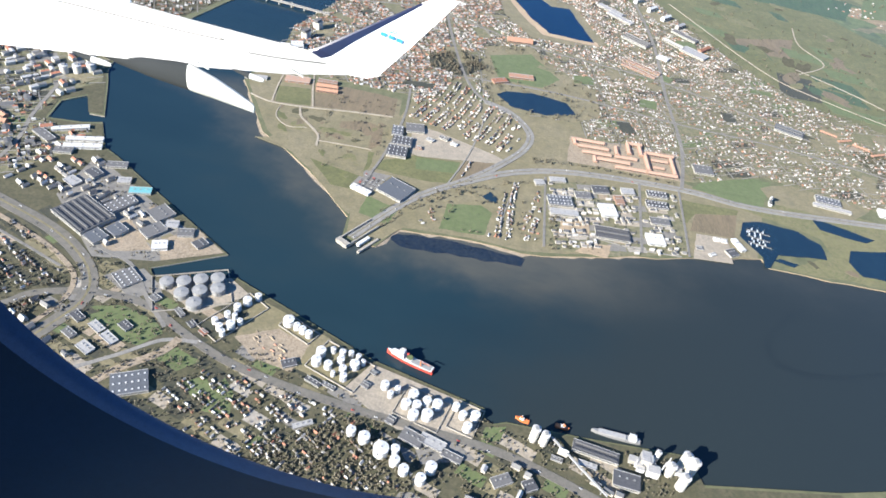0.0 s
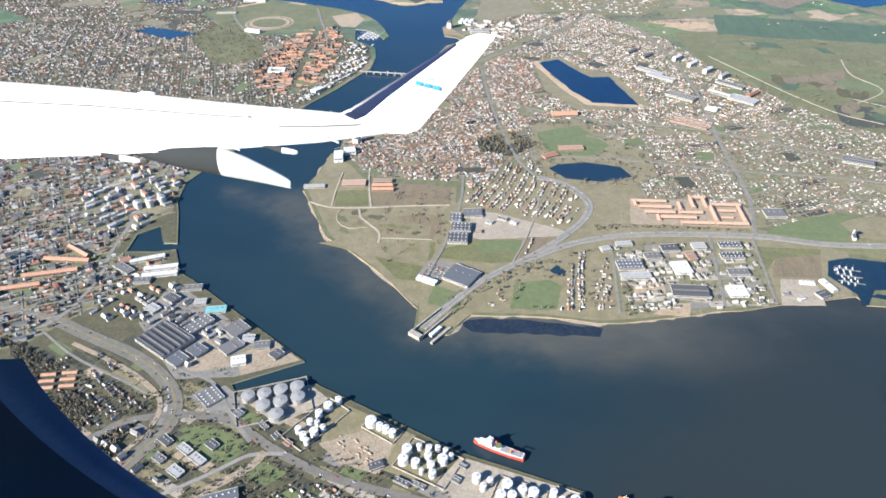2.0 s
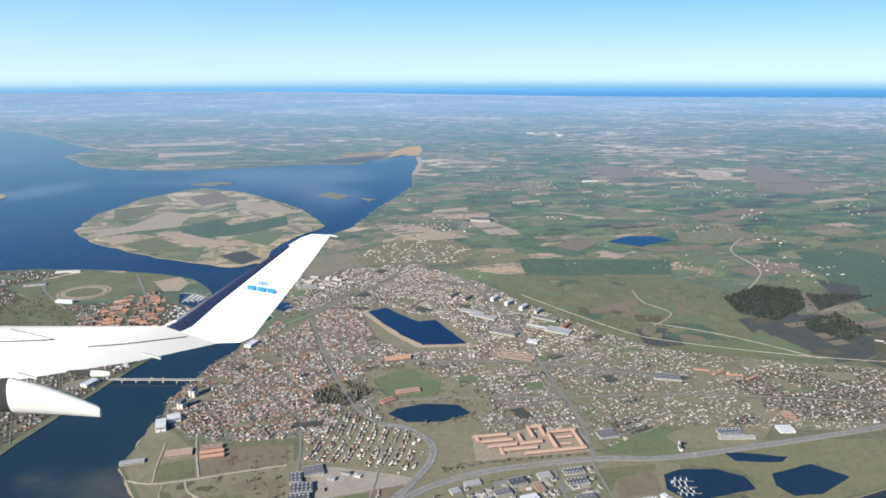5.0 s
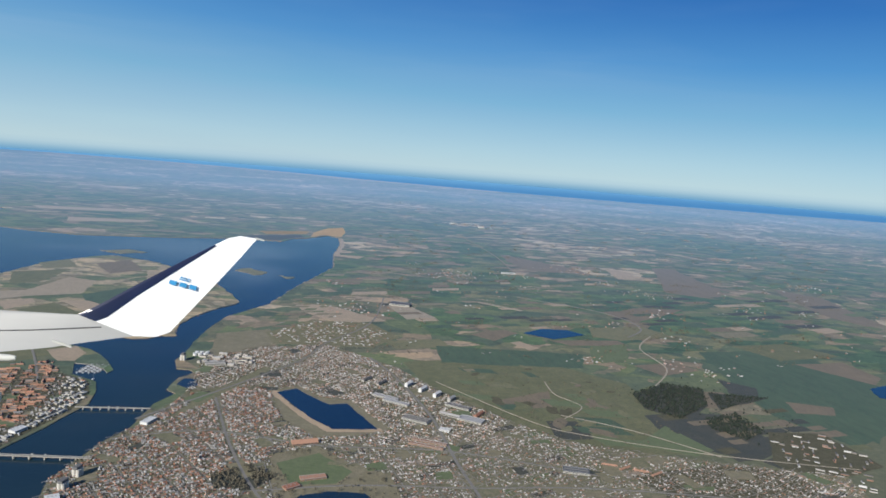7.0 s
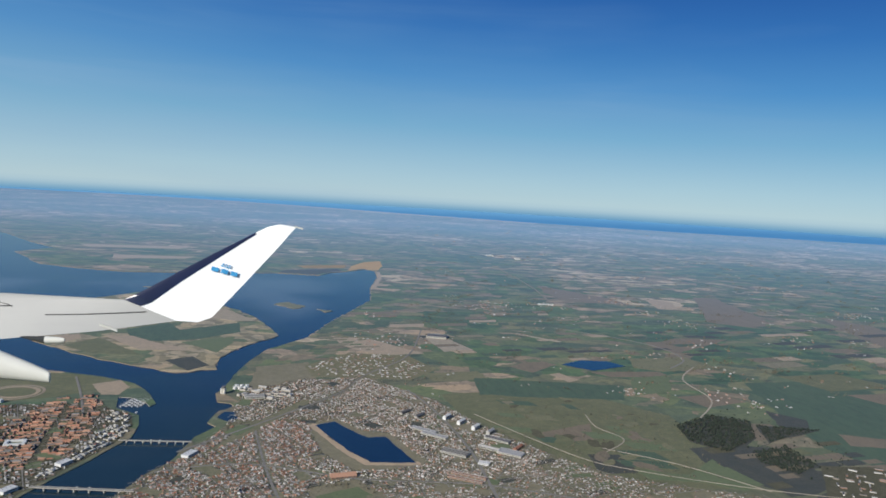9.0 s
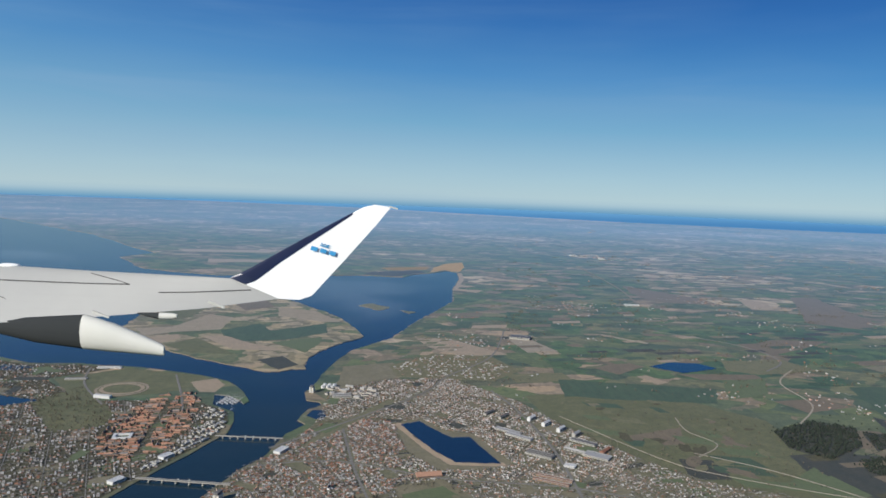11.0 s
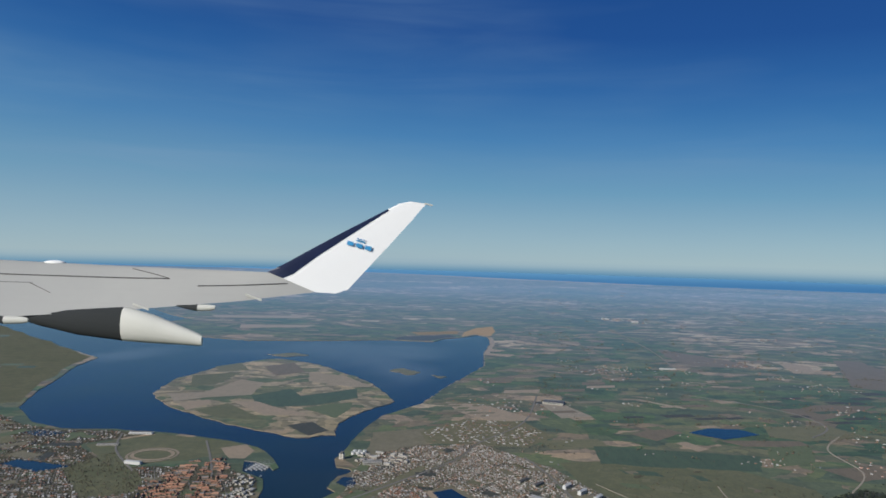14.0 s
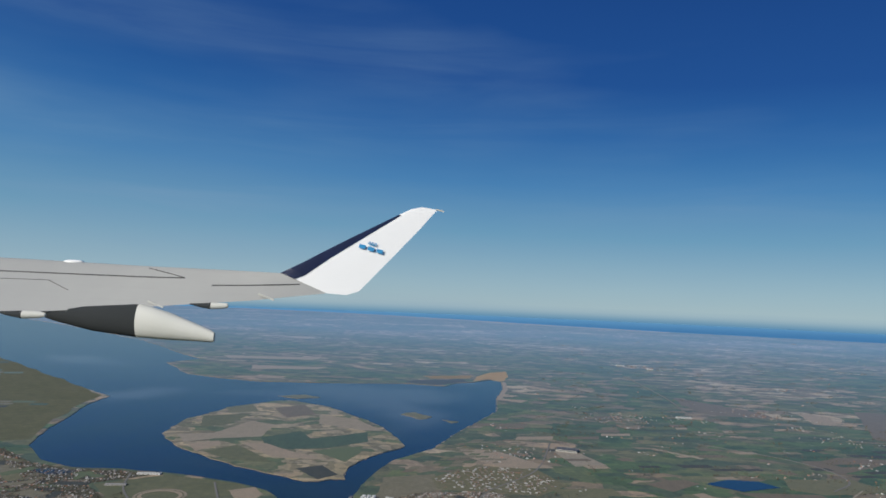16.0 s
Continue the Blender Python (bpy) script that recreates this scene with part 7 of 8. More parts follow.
def barge():
    th = empty("cargo_ship", pose(38, 77.6, -0.25, 0, 0, 176), "grey-white cargo ship along the plant quay", "ship")
    part("hull", hull_mesh(9.0, 1.4, 0.6, 0.3), M["tank_grey"], th)
    part("hatch_cover", one_box(-1.8, 3.2, -0.5, 0.5, 0.6, 0.85), M["pale"], th)
    part("deckhouse", one_box(-3.6, -2.4, -0.55, 0.55, 0.6, 1.5), M["white"], th)
    part("mast", one_box(-3.0, -2.94, -0.03, 0.03, 1.5, 2.2), M["white"], th)


barge()


def boat(x, y, turn, size=1.0):
    th = empty("sailing_boat", pose(x, y, 0.07 if y < 200 else -0.22, 0, 0, turn), "small white sailing boat at a pontoon", "boat", "moored boats")
    part("hull", hull_mesh(1.3 * size, 0.42 * size, 0.2, 0.05), M["white"], th)
    part("cabin", one_box(-0.25 * size, 0.25 * size, -0.11, 0.11, 0.18, 0.32), M["white"], th)
    part("mast", one_box(0.05, 0.08, -0.015, 0.015, 0.2, 1.6 * size), M["pale"], th)
    return th


def pontoon(x, y, L, turn, z):
    th = empty("pontoon", pose(x, y, z, 0, 0, turn), "narrow wooden pontoon with moored boats", "pontoon")
    part("deck", one_box(0, L, -0.12, 0.12, 0, 0.08), M["path"], th)
    for i in range(4):
        part("pile", one_box(L * i / 3.2, L * i / 3.2 + 0.06, 0.13, 0.19, -0.1, 0.4), M["trunk"], th)


first = boat(77.4, 149.5, 70, 0.7)
for i, (px, py, turn) in enumerate(((77.5, 150.5, -12), (77.0, 147.8, -12), (76.9, 145.2, -12))):
    pontoon(px, py, 6.0, turn, 0.09)
    for j in range(6):
        a = radians(turn)
        u, v = 0.6 + 0.72 * j, 0.75 * (1 if (i + j) % 2 else -1)
        copy_thing(first, pose(px + u * math.cos(a) - v * math.sin(a), py + u * math.sin(a) + v * math.cos(a), 0.07, 0, 0, turn + 90 + (j * 13) % 9))
second = boat(-71, 309, 70, 1.5)
for i in range(5):
    px, py, turn = -80.5 + 0.5 * i, 318.2 + 2.3 * i, 4
    pontoon(px, py, 10.0, turn, -0.2)
    for j in range(8):
        copy_thing(second, pose(px + 1.0 + 1.15 * j, py + (0.95 if j % 2 else -0.8), -0.22, 0, 0, 96 + (j * 17) % 9))

# ---- bridges ----
def bridge(x0, y0, x1, y1, width, high, spans, label, arch=False):
    a, b = Vector((x0, y0, 0)), Vector((x1, y1, 0))
    L = (b - a).length
    th = empty("bridge", pose(x0, y0, 0, 0, 0, math.degrees(math.atan2(y1 - y0, x1 - x0))), label, "bridge")
    part("deck", one_box(0, L, -width / 2, width / 2, high, high + 0.22), M["quay"], th)
    part("carriageway", one_box(0, L, -width * 0.4, width * 0.4, high + 0.22, high + 0.25), M["road"], th)
    for s in (-1, 1):
        part("parapet", one_box(0, L, s * width / 2 - 0.05, s * width / 2 + 0.05, high + 0.22, high + 0.32), M["wall"], th)
    for i in range(1, spans):
        x = L * i / spans
        part("pier", one_box(x - 0.2, x + 0.2, -width / 2 - 0.1, width / 2 + 0.1, -0.4, high), M["wall"], th)
    for s in (0.44, 0.56):
        part("bascule_tower", one_box(L * s - 0.2, L * s + 0.2, width / 2 + 0.05, width / 2 + 0.4, -0.4, high + 0.6), M["wall"], th)


bridge(-84.5, 232, -52.3, 227.3, 1.1, 0.5, 7, "grey concrete road bridge over the fjord")
bridge(-69, 273.2, -42.3, 271, 0.5, 0.5, 9, "thin pale railway bridge over the fjord")

# ---- tunnel mouth and breakwaters ----
def tunnel_mouth():
    th = empty("tunnel_mouth", pose(-20.4, 115.6, 0, 0, 0, 58), "concrete walls of a motorway tunnel mouth at the shore", "tunnel")
    for s in (-1, 1):
        part("retaining_wall", one_box(-1.5, 9, s * 1.45 - 0.14, s * 1.45 + 0.14, -0.3, 0.55), M["quay"], th)
    part("portal", one_box(-1.9, -0.6, -1.6, 1.6, -0.3, 0.75), M["quay"], th)
    # dark sheet standing in for the shade inside the portal
    part("portal_shade", one_box(-0.62, -0.55, -1.2, 1.2, 0.1, 0.6), M["felt"], th)
    part("side_pier", one_box(-1.0, 5.5, -4.6, -4.0, -0.4, 0.35), M["quay"], th)
    part("service_house", one_box(0.5, 4.0, -3.2, -2.4, 0, 0.7), M["white"], th)


tunnel_mouth()

# ---- oval racing track, church, silo blocks of the north quay ----
def oval():
    th = empty("racing_track", pose(-129, 337, 0, 0, 0, -12), "pale oval sand racing track round grass", "race track")
    for nm, ra, rb, z, key in (("outer_track", 12, 9, 0.12, "dirt"), ("inner_green", 10.8, 7.7, 0.15, "pasture"), ("inner_track", 10.2, 7.2, 0.17, "sand"), ("infield", 8.6, 5.4, 0.19, "pasture")):
        bm = bmesh.new()
        bmesh.ops.create_circle(bm, cap_ends=True, segments=48, radius=1.0)
        bmesh.ops.scale(bm, vec=(ra, rb * 1.35, 1), verts=bm.verts)
        r = bmesh.ops.extrude_face_region(bm, geom=bm.faces[:])
        bmesh.ops.translate(bm, verts=[v for v in r["geom"] if isinstance(v, bmesh.types.BMVert)], vec=(0, 0, z))
        part(nm, bm, M[key], th)
    part("grandstand", one_box(-4, 4, -16, -14, 0, 1.4), M["white"], th)


oval()


def church(x, y):
    th = empty("church", pose(x, y, 0, 0, 0, 80), "small white church with a dark roof and tower", "church")
    part("nave", one_box(-1.2, 0.6, -0.4, 0.4, 0, 0.8), M["white"], th)
    bm = bmesh.new()
    v = [bm.verts.new(q) for q in ((-1.25, -0.46, 0.8), (0.6, -0.46, 0.8), (0.6, 0.46, 0.8), (-1.25, 0.46, 0.8), (-1.25, 0, 1.4), (0.6, 0, 1.4))]
    for f in ((0, 1, 5, 4), (2, 3, 4, 5), (1, 2, 5), (3, 0, 4), (3, 2, 1, 0)):
        bm.faces.new([v[i] for i in f])
    part("nave_roof", bm, M["felt"], th)
    part("tower", one_box(0.6, 1.2, -0.3, 0.3, 0, 1.9), M["white"], th)
    part("spire", drum(0.42, 1.9, 2.7, 4, 0.0, 0.03), M["felt"], th)


church(87, 164.8)
church(-20, 226)
church(-118, 205)


def silo_block(x, y, w, d, h, turn):
    th = empty("grain_silo", pose(x, y, 0, 0, 0, turn), "tall grey concrete grain silo on the north quay", "silo")
    n = max(2, int(w / 1.2))
    for i in range(n):
        for j in range(2):
            bm = drum(0.62, 0, h, 14)
            bmesh.ops.translate(bm, verts=bm.verts, vec=((i + 0.5) * w / n - w / 2, (j - 0.5) * 1.2, 0))
            part("cell", bm, M["wall"], th)
    part("head_house", one_box(-w / 2, w / 2, -0.7, 0.7, h, h + 0.8), M["slate"], th)


silo_block(-55.3, 208, 3.0, 3, 2.2, 68)
silo_block(-53.6, 216.5, 3.0, 3, 2.4, 70)
silo_block(-39.0, 337, 2.4, 3, 2.6, 80)

# round white brewery-like domes by the south dock
for x, y in ((-105.3, 161.4), (-108.2, 160), (-102.6, 163.4)):
    silo(x, y, 1.1, 2.2, "round grey dockside silo")

# ---- trees ----
def trees(name, label, polys, counts, seed, size, key, skip=()):
    """Bare spring trees: a thin trunk and a crown of several uneven clumps each."""
    rng = np.random.default_rng(seed)
    verts, faces, idx = [], [], []
    octa = ((1, 0, 0), (-1, 0, 0), (0, 1, 0), (0, -1, 0), (0, 0, 1), (0, 0, -1))
    of = ((0, 2, 4), (2, 1, 4), (1, 3, 4), (3, 0, 4), (2, 0, 5), (1, 2, 5), (3, 1, 5), (0, 3, 5))
    for poly, count in zip(polys, counts):
        p = np.array(poly)
        lo, hi = p.min(0), p.max(0)
        x, y = rng.uniform(lo[0], hi[0], count * 3), rng.uniform(lo[1], hi[1], count * 3)
        ok = inside(x, y, poly)
        for q in skip:
            ok &= ~inside(x, y, q)
        x, y = x[ok][:count], y[ok][:count]
        if len(x):
            near = np.zeros(len(x), bool)
            for k in range(0, len(ROAD_PTS), 400):
                dd = (x[:, None] - ROAD_PTS[None, k:k + 400, 0]) ** 2 + (y[:, None] - ROAD_PTS[None, k:k + 400, 1]) ** 2
                near |= dd.min(1) < 1.3
            x, y = x[~near], y[~near]
        for cx, cy in zip(x, y):
            s = size * rng.uniform(0.55, 1.4)
            o = len(verts)
            verts += [(cx - 0.05 * s, cy, 0), (cx + 0.05 * s, cy + 0.03 * s, 0), (cx, cy - 0.05 * s, 0), (cx, cy, s)]
            faces += [(o, o + 1, o + 3), (o + 1, o + 2, o + 3), (o + 2, o, o + 3)]
            idx += [1, 1, 1]
            for k in range(4):
                a = rng.uniform(0, 6.28)
                rr = s * rng.uniform(0.1, 0.32) * (k > 0)
                c = (cx + rr * math.cos(a), cy + rr * math.sin(a), s * rng.uniform(0.65, 1.15))
                w = s * rng.uniform(0.24, 0.42)
                o = len(verts)
                verts += [(c[0] + q[0] * w * rng.uniform(0.6, 1.2), c[1] + q[1] * w * rng.uniform(0.6, 1.2), c[2] + q[2] * w * rng.uniform(0.7, 1.2)) for q in octa]
                faces += [tuple(o + i for i in f) for f in of]
                idx += [0] * 8
    return tagged(mesh_ob(name, verts, faces, [M[key], M["trunk"]], idx), label, "trees", kind="stuff")


YARDS = [[(-53, 92.6), (-40, 97.5), (-33, 94), (-24, 90), (-9, 83.5), (13.5, 77.5), (12, 71), (-1, 70), (-12, 76), (-23, 78), (-43, 86.5)], [(-72, 104), (-66, 109), (-58, 101), (-66, 98)], [(-58, 104), (-52, 110), (-44, 104.2), (-55, 98.5)]]
WOOD_S = [(-22, 63), (-9, 71), (0, 66.5), (4, 59), (-11, 55), (-30, 55)]
trees("town_trees", "bare garden trees among houses", [TOWN, SCITY, WCITY, WEST], [10000, 2600, 9000, 3500], 81, 0.45, "tree", KEEP_OFF + GREENS)
patch("wood_floor", WOOD_S, "rough", "dark leaf litter under a bare wood", 0.6)
trees("wood", "brown leafless wood behind the tank farm", [WOOD_S, [(-112, 105), (-103, 101), (-91, 95.6), (-90, 90.6), (-96, 90.7), (-106, 98.7)], [(-91.4, 91.8), (-80.3, 87.7), (-80.1, 81.4), (-87.7, 84.3)], [(-77.7, 80.4), (-71.9, 83.2), (-71.2, 76.1)]], [800, 600, 420, 120], 83, 0.5, "tree", KEEP_OFF)
trees("hedges", "bare trees and hedges beside roads and yards", [EAST, INDS, NIND, [(-110, 92), (-88, 102), (-76, 96), (-70, 90), (-72, 70), (-92, 70)]], [2900, 180, 160, 1000], 85, 0.42, "tree", KEEP_OFF + YARDS)
trees("tree_belt", "bare tree belts along the motorway banks", [[(-18, 124), (-9, 138), (2, 145.6), (3.6, 142.8), (-6, 133), (-14, 122)], [(0, 141), (14, 151), (20, 153.4), (20, 151.6), (12, 148), (3, 140)], [(20, 164.4), (32, 165.2), (60, 165.8), (60, 164.9), (32, 164.2), (20, 161)], [(59.6, 136), (60.4, 152), (61.4, 152), (60.6, 136)], [(23.7, 133), (23.8, 148), (27, 147.4), (27.6, 136)], [(23.6, 126), (27, 126.5), (27.2, 132.4), (24, 132)]], [150, 90, 110, 60, 110, 50], 84, 0.5, "tree", KEEP_OFF)
trees("dark_wood", "dark evergreen wood on heath", [[(167, 289), (192, 304), (209, 296), (197, 272), (173, 256), (163, 269)], [(208, 289), (237, 282), (211, 272), (180, 256), (199, 266)], [(183, 256), (204, 262), (202, 240), (187, 232), (180, 244)], [(165, 300), (230, 320), (226, 240), (190, 214), (160, 260)]], [1700, 600, 700, 160], 87, 0.7, "fir")
trees("park_trees", "bare trees round park and pond", GREENS[1:3] + [[(-42, 178), (-20, 178), (-20, 150), (-34, 140)], [(72, 290), (120, 330), (168, 300), (160, 230), (100, 226)], [(0, 125), (24, 128), (20, 150), (4, 146), (-10, 136)]], [200, 420, 60, 300, 60], 89, 0.62, "tree", [[(1, 133), (12, 140), (13, 130), (0, 126)], [(8, 196), (11, 199), (19, 201), (26, 200), (30, 199), (33, 193), (24, 189), (13, 190)], [(4, 222), (18, 229), (28, 214), (22, 206), (8, 206)]])
def copse_plots():
    """Small elongated plots: copses and hedgerows over the plain."""
    rng = np.random.default_rng(92)
    plots = []
    for i in range(300):
        y = 340 * (1400 / 340) ** rng.random()
        x = rng.uniform(0.14, 0.95) * y
        a, L, B = rng.normal(0.42, 0.5), rng.uniform(5, 26), rng.uniform(1.5, 5)
        plots.append([(x + p * math.cos(a) - q * math.sin(a), y + p * math.sin(a) + q * math.cos(a)) for p, q in ((-L, -B), (L, -B), (L, B), (-L, B))])
    return plots


PONDS = [[(146, 402), (170, 420), (194, 416), (202, 400), (168, 380)], [(300, 296), (340, 310), (325, 270), (300, 280)]]
plots = copse_plots()
trees("park_trees", "dark trees in the west city park", [[(-160, 313), (-149, 341), (-118, 300), (-116, 284), (-133, 276)]], [500], 90, 0.6, "tree")
trees("field_copses", "scattered copses and hedgerows on the plain", plots, [14] * len(plots), 91, 0.8, "tree", PONDS)


# ---- heaps of timber and scrap on the storage yard ----
def heap(x, y, w, d, h, turn, key, label):
    """A low stack with sloping, uneven sides."""
    rng = random.Random(int(x * 10 + y))
    bm = bmesh.new()
    rows = []
    for k, (s, z) in enumerate(((1.0, 0.0), (0.8, 0.6), (0.45, 1.0))):
        rows.append([bm.verts.new((w / 2 * s * math.cos(a) * rng.uniform(0.85, 1.15), d / 2 * s * math.sin(a) * rng.uniform(0.85, 1.15), h * z * rng.uniform(0.9, 1.1) if z else 0)) for a in (0.4, 1.2, 1.9, 2.7, 3.5, 4.3, 5.0, 5.9)])
    for r, q in zip(rows, rows[1:]):
        for i in range(8):
            bm.faces.new((r[i], r[(i + 1) % 8], q[(i + 1) % 8], q[i]))
    bm.faces.new(rows[-1])
    th = empty("storage_heap", pose(x, y, 0.05, 0, 0, turn), label, "heap", "heaps on the storage yard")
    part("stack", bm, M[key], th)


toss = random.Random(8)
for i in range(26):
    u, v = toss.uniform(0, 1), toss.uniform(0, 1)
    heap(-31.5 + 9.5 * u, 85 - 4.5 * u - 3.6 * v + 1.5, toss.uniform(0.5, 1.5), toss.uniform(0.3, 0.6), toss.uniform(0.12, 0.3), -30 + toss.uniform(-12, 12), toss.choice(("sand", "dirt", "pantile", "dirt")), "low heap of timber and scrap on a sandy yard")


# ---- cars on the motorways ----
def car(label):
    th = empty("car", Matrix(), label, "car", "cars on the motorways")
    bm = bmesh.new()
    v = [bm.verts.new(q) for q in ((-0.28, -0.11, 0.04), (0.28, -0.11, 0.04), (0.28, 0.11, 0.04), (-0.28, 0.11, 0.04), (-0.28, -0.11, 0.12), (0.26, -0.1, 0.11), (0.26, 0.1, 0.11), (-0.28, 0.11, 0.12))]
    for f in ((0, 3, 2, 1), (4, 5, 6, 7), (0, 1, 5, 4), (1, 2, 6, 5), (2, 3, 7, 6), (3, 0, 4, 7)):
        bm.faces.new([v[i] for i in f])
    part("body", bm, M["white" if "white" in label else ("hull" if "red" in label else "slate")], th)
    part("cabin", drum(0.13, 0.12, 0.18, 4, 0.0, 0.1), M["glass_dark"], th)
    for sx in (-0.17, 0.17):
        for sy in (-0.11, 0.11):
            part("wheel", one_box(sx - 0.045, sx + 0.045, sy - 0.015, sy + 0.015, 0, 0.09), M["felt"], th)
    return th


LANES = [ob for ob in ROAD_LINES if ob.name.startswith("motorway")] + [ob for ob in ROAD_LINES if ob.name == "road"]
models = [car("small white car on a motorway"), car("small dark grey car on a motorway"), car("small red car on a motorway")]
rng = random.Random(12)
for ob in LANES:
    vs = [v.co.copy() for v in ob.data.vertices]
    for k in range(0, len(vs) // 4 - 1, 2):
        a, b = vs[4 * k], vs[4 * k + 1]
        c, d = vs[4 * k + 4], vs[4 * k + 5]
        side = rng.choice((0.2, 0.32, 0.68, 0.8))
        p, q = a.lerp(b, side), c.lerp(d, side)
        u = p.lerp(q, rng.random())
        if u.y > 200 or abs(u.x) > 120:
            continue
        copy_thing(rng.choice(models[:2] * 5 + models), pose(u.x, u.y, u.z + 0.004, 0, 0, math.degrees(math.atan2(q.y - p.y, q.x - p.x))))
parked = [car("small white car parked on an asphalt lot"), car("small dark grey car parked on an asphalt lot"), car("small red car parked on an asphalt lot")]
for q in parked:
    tagged(q, group="cars on the car park")
spots = [(u, v) for u in range(5) for v in range(11) if rng.random() < 0.82]
for n, (u, v) in enumerate(spots):
    at = pose(-22.6 + 1.15 * u + 0.12 * v, 136.6 + 0.5 * v - 0.30 * u, 0.075, 0, 0, -18 + rng.uniform(-4, 4))
    if n < 3:
        parked[n].matrix_basis = at
    else:
        copy_thing(parked[rng.choice((0, 0, 1, 1, 1, 2))], at)
for i, q in enumerate(models):
    q.matrix_basis = pose(30.0 + 9 * i, 161.2 + 0.35 * i, 0.09, 0, 0, 4)

# ---- the aircraft: wing, upturned tip, flap fairings and cabin window surround ----
def aircraft_paint():
    m, t, b = nodes("grey_wing_paint", 0.42)
    v = place(t, (1, 1, 1))
    n1, n2 = noise_of(t, v, 0.9, 5), noise_of(t, place(t, (0.7, 2, 9)), 2.0, 6, 0.7)
    c = ramp(t, n1, [(0.3, (0.335, 0.338, 0.325)), (0.7, (0.360, 0.362, 0.345))])
    c = mix(t, ramp(t, n2, [(0.5, (0, 0, 0)), (0.8, (0.4, 0.4, 0.4))]), c, (0.315, 0.316, 0.30))
    t.links.new(c, b.inputs["Base Color"])
    return m


M["wing"] = aircraft_paint()
wm, wtree, wb = nodes("gloss_white_paint", 0.4)
wtree.links.new(ramp(wtree, noise_of(wtree, place(wtree), 1.2, 4), [(0.3, (0.885, 0.885, 0.865)), (0.7, (0.90, 0.90, 0.885))]), wb.inputs["Base Color"])
M["wing_white"] = wm
M["navy"] = plain("navy_gloss_paint", (0.014, 0.020, 0.055), 0.3, 0.0, 0.05)
M["seam"] = plain("dark_seam", (0.055, 0.055, 0.055), 0.7)
M["sky_blue"] = two_scale("light_blue_paint", (0.035, 0.26, 0.52), (0.04, 0.27, 0.53), (0.045, 0.28, 0.54), 0.5, 20.0, 0.45)
def smooth_paint(name, a, b2, rough):
    m, t, b = nodes(name, rough)
    t.links.new(ramp(t, noise_of(t, place(t), 1.6, 5), [(0.3, a), (0.7, b2)]), b.inputs["Base Color"])
    return m


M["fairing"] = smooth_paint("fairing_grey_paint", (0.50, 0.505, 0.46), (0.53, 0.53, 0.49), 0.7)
# the wing's shade on the fairing bodies, put into a near-black colour
M["fairing_shaded"] = smooth_paint("shaded_fairing_paint", (0.022, 0.026, 0.027), (0.027, 0.031, 0.032), 0.95)
# shade of the cabin interior is put into this near-black blue
M["cabin"] = two_scale("shaded_cabin_plastic", (0.005, 0.011, 0.020), (0.006, 0.013, 0.024), (0.007, 0.015, 0.027), 0.6, 12.0, 0.7)

WO = Vector((-1.45, 10.2, 97.5))
wing = empty("aircraft_wing", pose(*WO), "pale grey airliner wing with a white upturned tip", "aircraft wing")


def local(q):
    return Vector(q) - WO


# leading and trailing edge of each station from root side to tip
STATIONS = [((-14.5, 11.3, 97.92), (-13.6, 9.75, 96.42)), ((-11.0, 10.95, 97.86), (-10.0, 9.9, 96.70)), ((-6.99, 10.75, 97.80), (-6.5, 10.0, 96.97)),
            ((-4.74, 10.5, 97.75), (-4.53, 10.05, 97.13)), ((-3.4, 10.36, 97.735), (-2.96, 10.12, 97.29)), ((-2.626, 10.3, 97.72), (-1.899, 10.25, 97.44))]
THICK = [0.20, 0.18, 0.15, 0.11, 0.08, 0.05]


def skin(a, b, thick, u, sign=1):
    """A point on the section from the leading point a to the trailing point b: the shown side or the far side."""
    a, b = Vector(a), Vector(b)
    ch = b - a
    out_n = Vector((1, 0, 0)).cross(ch).normalized()
    if out_n.y > 0:
        out_n = -out_n
    th = thick * 2.0 * (math.sqrt(max(u, 0)) - u) * (0.4 if sign > 0 else 1.0)
    return a + ch * u + out_n * th * sign


def foil(a, b, thick, n=13):
    ring = [skin(a, b, thick, (i / (n - 1)) ** 1.6, 1) for i in range(n)]
    return ring + [skin(a, b, thick, (i / (n - 1)) ** 1.6, -1) for i in range(n - 2, 0, -1)]


def loft(rings, close=True, crisp=True):
    bm = bmesh.new()
    rs = [[bm.verts.new(local(q)) for q in r] for r in rings]
    for r, s in zip(rs, rs[1:]):
        for i in range(len(r) if close else len(r) - 1):
            j = (i + 1) % len(r)
            bm.faces.new((r[i], r[j], s[j], s[i]))
    if close:
        bm.faces.new(rs[0][::-1])
        bm.faces.new(rs[-1])
    bmesh.ops.recalc_face_normals(bm, faces=bm.faces)
    for e in bm.edges:
        if crisp and len(e.link_faces) == 2 and e.calc_face_angle() > 0.7:
            e.smooth = False
    return bm


def on_wing(s, u, lift=0.006):
    """A place on the shown side: station number with fraction, chord fraction."""
    i = min(int(s), len(STATIONS) - 2)
    k = s - i
    p, q = skin(*STATIONS[i], THICK[i], u), skin(*STATIONS[i + 1], THICK[i + 1], u)
    return p.lerp(q, k) + Vector((0, -0.8, 0.6)) * lift


panel = part("wing_panel", loft([foil(a, b, t) for (a, b), t in zip(STATIONS, THICK)]), M["wing"], wing, smooth=True)


